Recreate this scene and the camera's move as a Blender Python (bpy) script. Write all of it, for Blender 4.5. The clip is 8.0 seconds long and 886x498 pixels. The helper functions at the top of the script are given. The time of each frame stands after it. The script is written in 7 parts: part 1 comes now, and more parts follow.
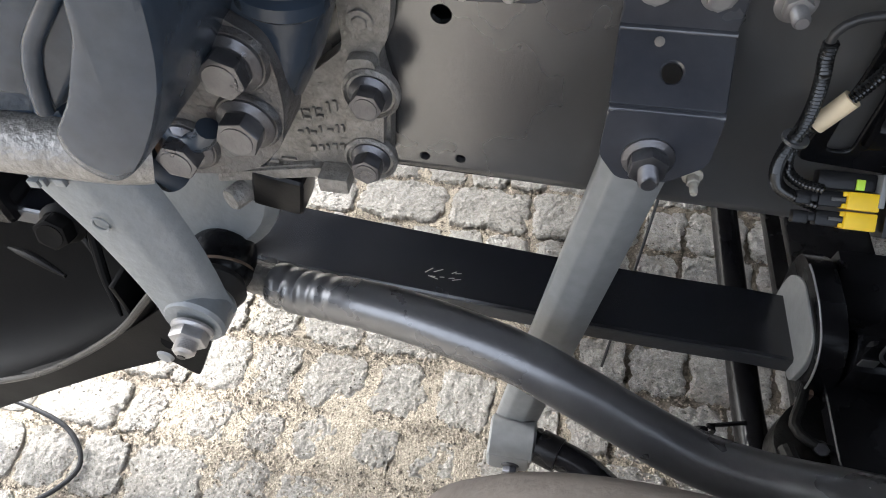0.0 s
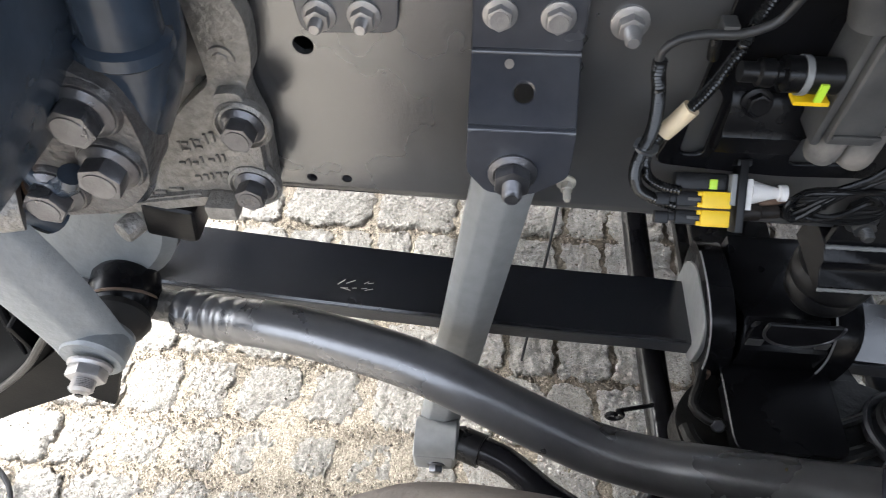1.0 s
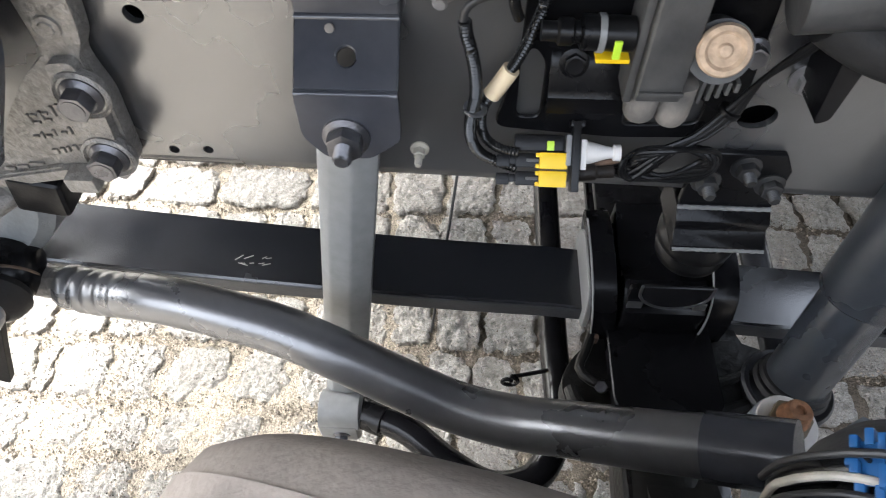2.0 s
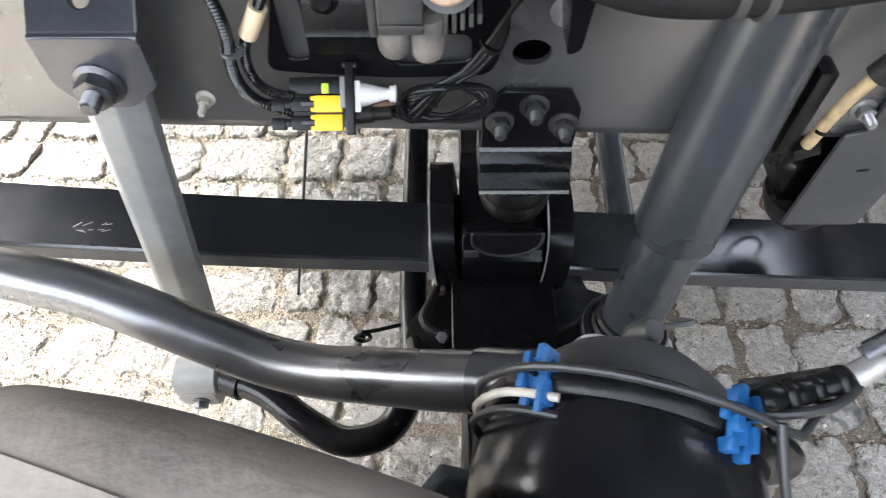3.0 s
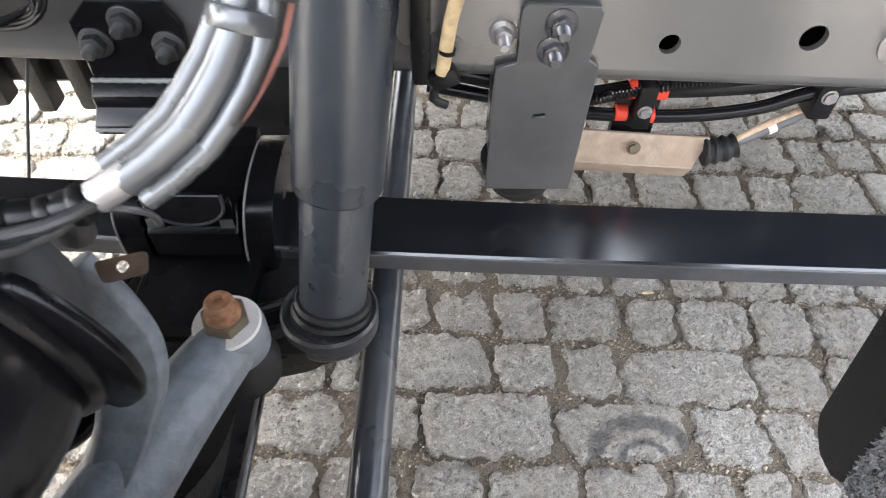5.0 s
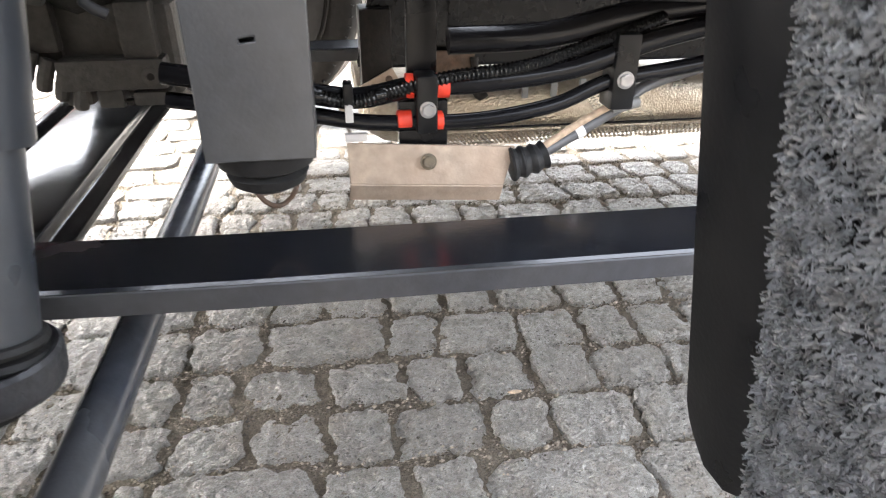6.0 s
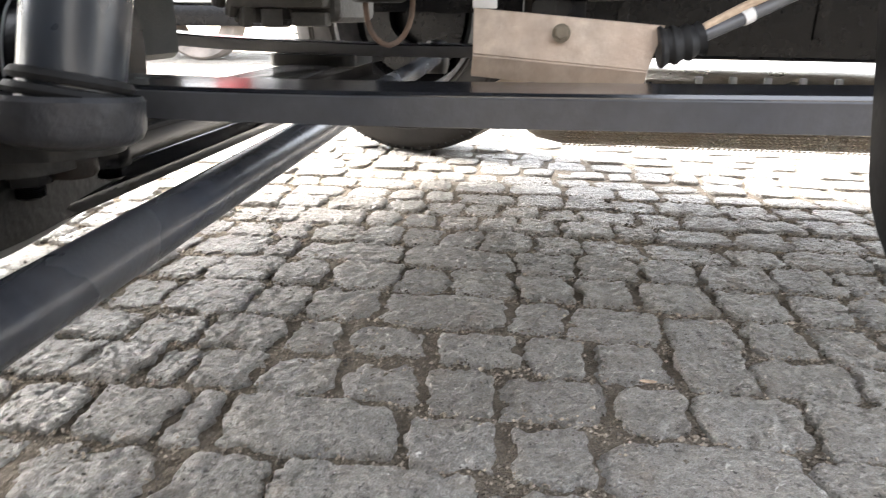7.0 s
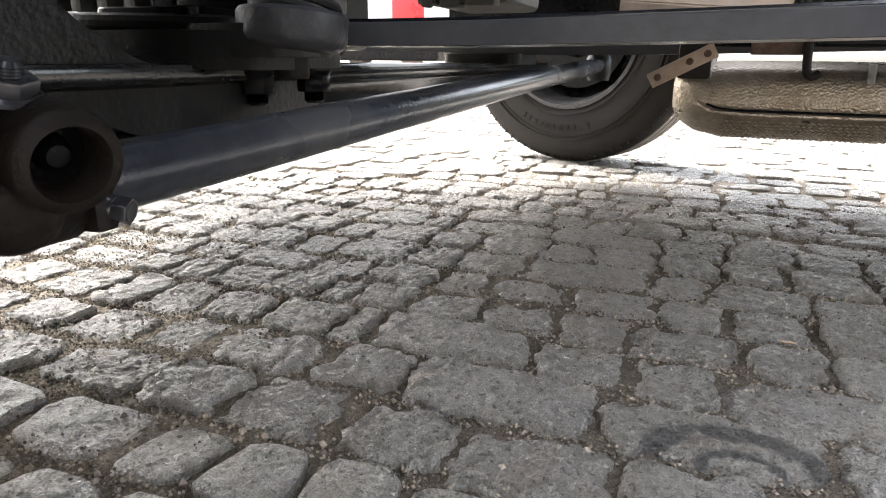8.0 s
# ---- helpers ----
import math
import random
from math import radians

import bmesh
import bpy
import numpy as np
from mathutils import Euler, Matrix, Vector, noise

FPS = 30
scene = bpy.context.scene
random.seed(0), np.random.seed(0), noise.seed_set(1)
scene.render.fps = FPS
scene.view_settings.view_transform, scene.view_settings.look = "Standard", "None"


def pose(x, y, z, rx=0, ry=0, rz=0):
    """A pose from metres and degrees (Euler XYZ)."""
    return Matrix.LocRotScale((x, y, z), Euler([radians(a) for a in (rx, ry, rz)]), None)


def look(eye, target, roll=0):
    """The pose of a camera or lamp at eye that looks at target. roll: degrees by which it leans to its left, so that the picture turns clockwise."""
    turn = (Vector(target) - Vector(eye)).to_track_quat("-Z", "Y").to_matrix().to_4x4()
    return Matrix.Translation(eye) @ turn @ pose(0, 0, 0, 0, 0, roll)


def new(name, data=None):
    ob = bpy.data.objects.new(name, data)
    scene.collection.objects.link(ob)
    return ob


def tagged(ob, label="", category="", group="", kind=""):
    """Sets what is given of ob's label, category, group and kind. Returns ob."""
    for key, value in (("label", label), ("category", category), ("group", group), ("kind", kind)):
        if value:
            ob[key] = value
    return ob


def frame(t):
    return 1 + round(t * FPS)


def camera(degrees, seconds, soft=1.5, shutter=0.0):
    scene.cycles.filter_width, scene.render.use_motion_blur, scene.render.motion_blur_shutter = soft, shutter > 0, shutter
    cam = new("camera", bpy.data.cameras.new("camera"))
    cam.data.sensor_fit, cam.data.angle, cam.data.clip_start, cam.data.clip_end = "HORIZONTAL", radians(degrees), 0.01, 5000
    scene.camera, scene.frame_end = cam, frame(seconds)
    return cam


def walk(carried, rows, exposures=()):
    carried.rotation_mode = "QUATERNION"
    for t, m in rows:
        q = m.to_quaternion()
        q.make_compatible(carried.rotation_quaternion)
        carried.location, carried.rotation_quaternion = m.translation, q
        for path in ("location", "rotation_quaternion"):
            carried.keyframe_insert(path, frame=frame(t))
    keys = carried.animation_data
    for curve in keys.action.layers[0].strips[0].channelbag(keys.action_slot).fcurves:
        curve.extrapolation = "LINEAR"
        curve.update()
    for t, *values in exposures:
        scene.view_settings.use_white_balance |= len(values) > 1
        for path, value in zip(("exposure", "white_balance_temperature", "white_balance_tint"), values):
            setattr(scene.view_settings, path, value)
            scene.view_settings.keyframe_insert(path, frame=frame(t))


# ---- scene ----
cam = camera(69.1, 8.0, soft=1.0, shutter=0.2)
PATH = [
    (0, (0.084, 0.013, 1.232), (-0.183, 1.234, -0.329), -2.3),
    (0.5, (0.096, 0.027, 1.241), (-0.103, 1.233, -0.342), -2.1),
    (1, (0.153, 0.031, 1.262), (0.019, 1.247, -0.321), -1.6),
    (1.2, (0.174, 0.025, 1.263), (0.067, 1.245, -0.318), -1.5),
    (2.3, (0.341, 0.012, 1.254), (0.262, 1.175, -0.371), -1.3),
    (2.5, (0.375, 0.011, 1.251), (0.33, 1.155, -0.389), -0.9),
    (3, (0.472, -0.002, 1.234), (0.475, 1.127, -0.417), -0.1),
    (3.5, (0.567, -0.01, 1.226), (0.629, 1.097, -0.438), 0.5),
    (4, (0.636, -0.023, 1.199), (0.697, 1.101, -0.454), 2.0),
    (4.5, (0.723, -0.038, 1.157), (0.77, 1.174, -0.434), 2.1),
    (5, (0.85, -0.054, 1.083), (0.878, 1.261, -0.424), 1.2),
    (5.2, (0.88, -0.054, 1.042), (0.943, 1.346, -0.384), 0.1),
    (6.3, (1.057, -0.074, 0.68), (1.39, 1.726, -0.126), 0.5),
    (6.5, (1.064, -0.073, 0.625), (1.268, 1.781, -0.096), 0.6),
    (6.8, (1.081, -0.08, 0.546), (1.023, 1.802, -0.127), 0.7),
    (7, (1.091, -0.09, 0.507), (0.88, 1.779, -0.172), 0.7),
    (7.5, (1.109, -0.153, 0.439), (0.54, 1.66, -0.186), 1.1),
    (8, (1.14, -0.222, 0.396), (0.453, 1.569, -0.168), 0.5),
]
walk(cam, [(t, look(eye, target, roll)) for t, eye, target, roll in PATH],
     exposures=[(0.0, 2.98, 6150, 9), (1.0, 3.36, 6200, 9), (2.5, 3.76, 6300, 9), (3.0, 4.08, 6320, 9), (3.5, 4.25, 6350, 10), (4.5, 4.08, 6500, 10), (5.0, 4.32, 6500, 10), (6.5, 4.25, 6550, 10), (7.0, 3.92, 6600, 10), (8.0, 3.42, 6550, 10)])

# ---- light: an open yard under a bright hazy sky, the cab of the truck overhead ----
SUN_ELEV, SUN_AZ = 46.0, 296.0
world = bpy.data.worlds.new("sky")
scene.world = world
world.use_nodes = True
wn = world.node_tree
sky = wn.nodes.new("ShaderNodeTexSky")
sky.sky_type = "NISHITA"
sky.sun_disc = False
sky.sun_elevation, sky.sun_rotation = radians(SUN_ELEV), radians(SUN_AZ)
sky.air_density, sky.dust_density, sky.ozone_density = 1.0, 4.0, 1.0
wn.nodes["Background"].inputs["Strength"].default_value = 0.15
haze = wn.nodes.new("ShaderNodeHueSaturation")  # white haze over the yard
haze.inputs["Saturation"].default_value = 0.35
wn.links.new(sky.outputs["Color"], haze.inputs["Color"])
wn.links.new(haze.outputs["Color"], wn.nodes["Background"].inputs["Color"])
sun_data = bpy.data.lights.new("sun", "SUN")
sun_data.energy, sun_data.angle, sun_data.color = 2.4, radians(22), (1.0, 0.99, 0.985)
sun = new("sun", sun_data)
az, el = radians(SUN_AZ), radians(SUN_ELEV)
sun_dir = Vector((math.sin(az) * math.cos(el), math.cos(az) * math.cos(el), math.sin(el)))
sun.matrix_world = look(Vector((0, 0, 0)) + sun_dir * 20, (0, 0, 0))


# ---- materials ----
def material(name, base, rough=0.5, metal=0.0, vary=0.25, grain=60.0, patch=6.0, dust=0.0,
             dust_col=(0.34, 0.32, 0.29), bump=0.15, bump_scale=220.0, rough_vary=0.06, spec=0.5, rnd=0.0, ior=1.5):
    """Painted, cast or moulded surface: fine grain, larger patches, a film of dust and fine relief."""
    m = bpy.data.materials.new(name)
    m.use_nodes = True
    nt = m.node_tree
    n, l = nt.nodes, nt.links
    bsdf = n["Principled BSDF"]
    geo = n.new("ShaderNodeNewGeometry")
    fine, big = n.new("ShaderNodeTexNoise"), n.new("ShaderNodeTexNoise")
    fine.inputs["Scale"].default_value, fine.inputs["Detail"].default_value = grain, 6
    big.inputs["Scale"].default_value, big.inputs["Detail"].default_value = patch, 4
    for q in (fine, big):
        l.new(geo.outputs["Position"], q.inputs["Vector"])
    ramp = n.new("ShaderNodeMapRange")
    ramp.inputs["From Min"].default_value, ramp.inputs["From Max"].default_value = 0.3, 0.7
    ramp.inputs["To Min"].default_value, ramp.inputs["To Max"].default_value = 1 - vary, 1 + vary
    l.new(fine.outputs["Fac"], ramp.inputs["Value"])
    scale = n.new("ShaderNodeVectorMath")
    scale.operation = "SCALE"
    scale.inputs[0].default_value = base
    l.new(ramp.outputs["Result"], scale.inputs["Scale"])
    col = scale.outputs["Vector"]
    if rnd:
        info = n.new("ShaderNodeObjectInfo")
        rr = n.new("ShaderNodeMapRange")
        rr.inputs["To Min"].default_value, rr.inputs["To Max"].default_value = 1 - rnd, 1 + rnd
        l.new(info.outputs["Random"], rr.inputs["Value"])
        sc2 = n.new("ShaderNodeVectorMath")
        sc2.operation = "SCALE"
        l.new(col, sc2.inputs[0])
        l.new(rr.outputs["Result"], sc2.inputs["Scale"])
        col = sc2.outputs["Vector"]
    if dust:
        dr = n.new("ShaderNodeMapRange")
        dr.inputs["From Min"].default_value, dr.inputs["From Max"].default_value = 0.35, 0.7
        dr.inputs["To Min"].default_value, dr.inputs["To Max"].default_value = dust * 0.25, min(1.0, dust * 1.7)
        l.new(big.outputs["Fac"], dr.inputs["Value"])
        mix = n.new("ShaderNodeMix")
        mix.data_type = "RGBA"
        mix.inputs["B"].default_value = (*dust_col, 1)
        l.new(dr.outputs["Result"], mix.inputs["Factor"])
        l.new(col, mix.inputs["A"])
        col = mix.outputs["Result"]
    l.new(col, bsdf.inputs["Base Color"])
    rv = n.new("ShaderNodeMapRange")
    rv.inputs["From Min"].default_value, rv.inputs["From Max"].default_value = 0.3, 0.7
    rv.inputs["To Min"].default_value, rv.inputs["To Max"].default_value = max(0.03, rough - rough_vary), min(1, rough + rough_vary)
    l.new(big.outputs["Fac"], rv.inputs["Value"])
    l.new(rv.outputs["Result"], bsdf.inputs["Roughness"])
    bsdf.inputs["Metallic"].default_value = metal
    bsdf.inputs["Specular IOR Level"].default_value = spec
    bsdf.inputs["IOR"].default_value = ior
    if bump:
        bn = n.new("ShaderNodeTexNoise")
        bn.inputs["Scale"].default_value, bn.inputs["Detail"].default_value = bump_scale, 5
        l.new(geo.outputs["Position"], bn.inputs["Vector"])
        bp = n.new("ShaderNodeBump")
        bp.inputs["Strength"].default_value, bp.inputs["Distance"].default_value = bump, 0.004
        l.new(bn.outputs["Fac"], bp.inputs["Height"])
        l.new(bp.outputs["Normal"], bsdf.inputs["Normal"])
    return m


RAIL = material("dusty_frame_paint", (0.038, 0.038, 0.040), 0.30, vary=0.10, dust=0.08, patch=5, bump=0.05, spec=1.0, ior=1.78)
STOPGREY = material("grey_bracket_paint", (0.034, 0.036, 0.040), 0.38, vary=0.12, dust=0.08, patch=8, bump=0.06)
SLATE = material("slate_frame_paint", (0.034, 0.037, 0.047), 0.22, vary=0.1, dust=0.04, patch=9, bump=0.04, spec=0.85)
HOUSING = material("blue_grey_housing_paint", (0.021, 0.031, 0.047), 0.22, vary=0.15, dust=0.02, patch=10, bump=0.12, bump_scale=70, spec=0.38)
CAST = material("dusty_cast_iron", (0.17, 0.163, 0.155), 0.40, metal=0.2, vary=0.4, grain=110, dust=0.25, patch=14, dust_col=(0.24, 0.215, 0.185), bump=0.8, bump_scale=150, spec=1.0)
FLANGE = material("rust_stained_casting", (0.060, 0.062, 0.066), 0.36, metal=0.15, vary=0.4, grain=110, dust=0.16, patch=30, dust_col=(0.14, 0.10, 0.075), bump=0.7, bump_scale=120, spec=0.6)
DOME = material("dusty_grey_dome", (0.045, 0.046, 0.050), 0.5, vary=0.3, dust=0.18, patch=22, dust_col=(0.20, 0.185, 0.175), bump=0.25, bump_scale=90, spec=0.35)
MUDGREY = material("mud_dusted_plastic", (0.10, 0.097, 0.092), 0.7, vary=0.3, dust=0.3, patch=30, dust_col=(0.34, 0.29, 0.24), bump=0.2)
BLACK = material("black_chassis_paint", (0.0042, 0.0042, 0.005), 0.27, vary=0.2, dust=0.004, patch=7, bump=0.06, spec=0.2)
GLOSSBLACK = material("glossy_black_enamel", (0.006, 0.006, 0.0075), 0.2, vary=0.2, dust=0.012, patch=10, bump=0.05, spec=0.22)
LEAFP = material("black_spring_paint", (0.006, 0.007, 0.010), 0.22, vary=0.3, dust=0.01, patch=9, bump=0.04, spec=0.85, ior=1.6)
LEAFEDGE = material("grey_spring_edge", (0.030, 0.032, 0.038), 0.4, vary=0.2, dust=0.06, bump=0.1)
LEVER = material("blue_grey_forged_paint", (0.17, 0.195, 0.23), 0.36, vary=0.28, dust=0.12, patch=14, bump=0.4, bump_scale=110)
LINK = material("grey_primer_link", (0.19, 0.192, 0.19), 0.38, vary=0.1, dust=0.05, patch=11, bump=0.06)
PITMAN = material("pale_grey_forging", (0.13, 0.142, 0.15), 0.34, vary=0.1, dust=0.08, patch=12, bump=0.25, bump_scale=120)
DRAG = material("dark_grey_tube_paint", (0.062, 0.062, 0.066), 0.30, metal=0.2, vary=0.15, dust=0.05, patch=14, bump=0.06, spec=1.0, ior=1.7)
ZINC = material("zinc_plated_steel", (0.34, 0.33, 0.33), 0.36, metal=0.6, vary=0.2, dust=0.2, patch=30, bump=0.12)
BOLTGREY = material("dull_grey_bolt", (0.11, 0.11, 0.12), 0.32, metal=0.75, vary=0.2, dust=0.07, patch=30, bump=0.15)
RUST = material("rusty_steel", (0.10, 0.055, 0.032), 0.8, vary=0.4, dust=0.1, patch=40, bump=0.4)
OLDRUST = material("dark_brown_rusty_iron", (0.009, 0.0068, 0.0054), 0.55, vary=0.5, dust=0.03, patch=30, dust_col=(0.10, 0.06, 0.035), bump=0.4, bump_scale=130, spec=0.3)
SHOCK = material("grey_shock_paint", (0.034, 0.040, 0.050), 0.30, metal=0.15, vary=0.1, dust=0.04, patch=6, bump=0.04, spec=0.8, ior=1.6)
OLIVE = material("olive_brown_nut", (0.13, 0.105, 0.07), 0.6, metal=0.2, vary=0.35, dust=0.2, patch=40, dust_col=(0.2, 0.15, 0.1), bump=0.3)
RUSTBRIGHT = material("orange_rust", (0.26, 0.115, 0.055), 0.8, vary=0.45, grain=150, dust=0.25, patch=60, dust_col=(0.33, 0.2, 0.12), bump=0.4)
CUP = material("dusty_dark_cast_cup", (0.026, 0.028, 0.033), 0.40, vary=0.3, dust=0.10, patch=18, dust_col=(0.15, 0.135, 0.12), bump=0.35, bump_scale=110, spec=0.4)
RUBBER = material("black_rubber", (0.011, 0.011, 0.012), 0.5, vary=0.2, dust=0.03, patch=12, bump=0.15, spec=0.2)
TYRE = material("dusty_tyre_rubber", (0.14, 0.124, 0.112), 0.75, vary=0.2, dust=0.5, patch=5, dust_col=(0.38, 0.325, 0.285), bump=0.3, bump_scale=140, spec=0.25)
# darker copy of TYRE: the far wheel's shade is put into its colour
SHADETYRE = material("shaded_tyre_rubber", (0.012, 0.011, 0.0105), 0.7, vary=0.2, dust=0.12, patch=5, dust_col=(0.075, 0.065, 0.055), bump=0.3, bump_scale=140, spec=0.25)
PLASTIC = material("black_plastic", (0.005, 0.005, 0.0055), 0.32, vary=0.15, dust=0.008, patch=20, bump=0.06, spec=0.22)
COVER = material("black_moulded_cover", (0.003, 0.003, 0.0033), 0.5, vary=0.15, dust=0.004, patch=9, bump=0.05, spec=0.05)
CONDUIT = material("glossy_black_conduit", (0.009, 0.009, 0.009), 0.22, vary=0.1, bump=0, spec=0.45)
YELLOW = material("yellow_plastic", (0.85, 0.55, 0.01), 0.4, vary=0.05, bump=0.03)
LIME = material("lime_seal", (0.5, 0.75, 0.05), 0.4, vary=0.05, bump=0)
WHITE = material("off_white_plastic", (0.72, 0.69, 0.66), 0.45, vary=0.06, dust=0.1, bump=0.03)
BEIGE = material("beige_sleeve", (0.74, 0.6, 0.4), 0.6, vary=0.08, dust=0.05, bump=0.1)
BLUE = material("blue_clip_plastic", (0.005, 0.085, 0.25), 0.35, vary=0.15, dust=0.03, bump=0.05)
RED = material("red_clip_plastic", (0.8, 0.06, 0.03), 0.4, vary=0.1, bump=0.03)
TAPE = material("tan_cloth_tape", (0.50, 0.37, 0.20), 0.7, vary=0.25, grain=120, dust=0.15, patch=60, dust_col=(0.16, 0.11, 0.07), bump=0.2)
TAN = material("dried_mud_tan", (0.45, 0.33, 0.23), 0.85, vary=0.25, grain=120, bump=0.3)
VALVE = material("dusty_dark_valve", (0.022, 0.023, 0.025), 0.5, vary=0.15, dust=0.12, patch=18, bump=0.1)
SILVER = material("silver_braided_sleeve", (0.060, 0.066, 0.074), 0.26, metal=0.3, vary=0.12, dust=0.08, patch=20, bump=0.04, spec=0.8)
GREYHOSE = material("grey_hose", (0.07, 0.07, 0.075), 0.32, vary=0.12, dust=0.06, patch=15, bump=0.08)
CABLE = material("dark_grey_cable", (0.012, 0.0125, 0.014), 0.45, vary=0.15, dust=0.04, patch=20, bump=0.05)
PINK = material("faded_red_hose", (0.5, 0.2, 0.17), 0.45, vary=0.1, dust=0.15, bump=0.05)
SHIELD = material("aluminium_heat_shield", (0.50, 0.45, 0.37), 0.30, metal=0.8, vary=0.2, dust=0.3, patch=9, dust_col=(0.32, 0.22, 0.13), bump=0.3, bump_scale=90)
PLATE = material("dusty_bare_sheet_metal", (0.40, 0.32, 0.25), 0.5, metal=0.3, vary=0.25, dust=0.5, patch=16, dust_col=(0.42, 0.31, 0.23), bump=0.2)
# grey-green taken down to near black: the shade between the rails is in it
ENGINE = material("shaded_grey_green_engine", (0.007, 0.0075, 0.0065), 0.6, vary=0.4, dust=0.08, patch=9, bump=0.3)
GEARCASE = material("dusty_brown_gear_casing", (0.040, 0.037, 0.032), 0.55, vary=0.4, grain=80, dust=0.2, patch=16, dust_col=(0.10, 0.085, 0.07), bump=0.5, bump_scale=110, spec=0.5)
AXLE = material("black_axle_casting", (0.0055, 0.0055, 0.0055), 0.36, vary=0.3, dust=0.03, patch=12, bump=0.35, bump_scale=110, spec=0.25)
BEAM = material("smooth_black_beam_paint", (0.008, 0.008, 0.009), 0.15, vary=0.3, dust=0.03, patch=12, bump=0.06, bump_scale=60, spec=0.5)
TIEROD = material("slate_tie_rod_paint", (0.030, 0.036, 0.050), 0.24, metal=0.2, vary=0.2, dust=0.1, patch=7, bump=0.08)
FUZZ = material("spray_matting", (0.095, 0.098, 0.104), 0.26, vary=0.7, dust=0.12, patch=40, bump=0.3, spec=0.9)
CREAM = material("cream_shim", (0.48, 0.44, 0.36), 0.55, vary=0.25, dust=0.25, bump=0.1)
CARRED = material("red_vehicle_paint", (0.5, 0.02, 0.025), 0.3, vary=0.05, bump=0)
CARWHITE = material("white_vehicle_paint", (0.75, 0.75, 0.75), 0.35, vary=0.04, bump=0)


def dimpled(m, scale):
    """Adds the small dimples of embossed sheet to a material's relief."""
    nt = m.node_tree
    vor = nt.nodes.new("ShaderNodeTexVoronoi")
    vor.inputs["Scale"].default_value = scale
    geo = nt.nodes.new("ShaderNodeNewGeometry")
    nt.links.new(geo.outputs["Position"], vor.inputs["Vector"])
    bp = nt.nodes.new("ShaderNodeBump")
    bp.inputs["Strength"].default_value, bp.inputs["Distance"].default_value = 0.55, 0.003
    nt.links.new(vor.outputs["Distance"], bp.inputs["Height"])
    bsdf = nt.nodes["Principled BSDF"]
    nt.links.new(bsdf.inputs["Normal"].links[0].from_socket, bp.inputs["Normal"])
    nt.links.new(bp.outputs["Normal"], bsdf.inputs["Normal"])


dimpled(SHIELD, 190.0)


# ---- helpers of this scene ----
def rust_band(m, line, width, col):
    """A soft run of rust along a slanting line x = a + b z of the casting, broken up by noise."""
    n, l = m.node_tree.nodes, m.node_tree.links
    bsdf = n["Principled BSDF"]
    old = bsdf.inputs["Base Color"].links[0].from_socket
    geo = n.new("ShaderNodeNewGeometry")
    sep = n.new("ShaderNodeSeparateXYZ")
    l.new(geo.outputs["Position"], sep.inputs["Vector"])
    run = n.new("ShaderNodeMath")
    run.operation = "MULTIPLY_ADD"
    run.inputs[1].default_value, run.inputs[2].default_value = -line[1], -line[0]
    l.new(sep.outputs["Z"], run.inputs[0])
    off = n.new("ShaderNodeMath")
    off.operation = "ADD"
    l.new(sep.outputs["X"], off.inputs[0]), l.new(run.outputs[0], off.inputs[1])
    dist = n.new("ShaderNodeMath")
    dist.operation = "ABSOLUTE"
    l.new(off.outputs[0], dist.inputs[0])
    noise = n.new("ShaderNodeTexNoise")
    noise.inputs["Scale"].default_value, noise.inputs["Detail"].default_value = 55, 5
    l.new(geo.outputs["Position"], noise.inputs["Vector"])
    edge = n.new("ShaderNodeMapRange")
    edge.inputs["From Min"].default_value, edge.inputs["From Max"].default_value = 0.0, width
    edge.inputs["To Min"].default_value, edge.inputs["To Max"].default_value = 1.7, 0.0
    l.new(dist.outputs[0], edge.inputs["Value"])
    amount = n.new("ShaderNodeMath")
    amount.operation, amount.use_clamp = "MULTIPLY", True
    l.new(edge.outputs["Result"], amount.inputs[0]), l.new(noise.outputs["Fac"], amount.inputs[1])
    mix = n.new("ShaderNodeMix")
    mix.data_type = "RGBA"
    mix.inputs["B"].default_value = (*col, 1)
    l.new(amount.outputs[0], mix.inputs["Factor"]), l.new(old, mix.inputs["A"])
    l.new(mix.outputs["Result"], bsdf.inputs["Base Color"])


rust_band(FLANGE, (-0.712, 0.540), 0.020, (0.17, 0.092, 0.045))


def thing(name, at, label, category, group="", kind=""):
    ob = new(name)
    ob.empty_display_size = 0.05
    ob.matrix_basis = Matrix.Translation(at)
    return tagged(ob, label, category, group, kind)


def under(ob, parent):
    if parent is not None:
        ob.parent = parent
        ob.matrix_parent_inverse = parent.matrix_basis.inverted() if parent.type == "EMPTY" else Matrix.Identity(4)
    return ob


def finish(bm, name, mat, smooth=35):
    bmesh.ops.recalc_face_normals(bm, faces=bm.faces[:])
    me = bpy.data.meshes.new(name)
    bm.to_mesh(me)
    bm.free()
    me.materials.append(mat)
    if smooth:
        me.shade_smooth()
        me.set_sharp_from_angle(angle=radians(smooth))
    return me


def part(name, bm, mat, parent, label="", smooth=35):
    ob = under(new(name, finish(bm, name, mat, smooth)), parent)
    if label:
        ob["label"] = label
    return ob


def joined(*bms):
    out = bmesh.new()
    for b in bms:
        me = bpy.data.meshes.new("tmp")
        b.to_mesh(me)
        b.free()
        out.from_mesh(me)
        bpy.data.meshes.remove(me)
    return out


def moved(bm, m):
    bmesh.ops.transform(bm, matrix=m, verts=bm.verts[:])
    return bm


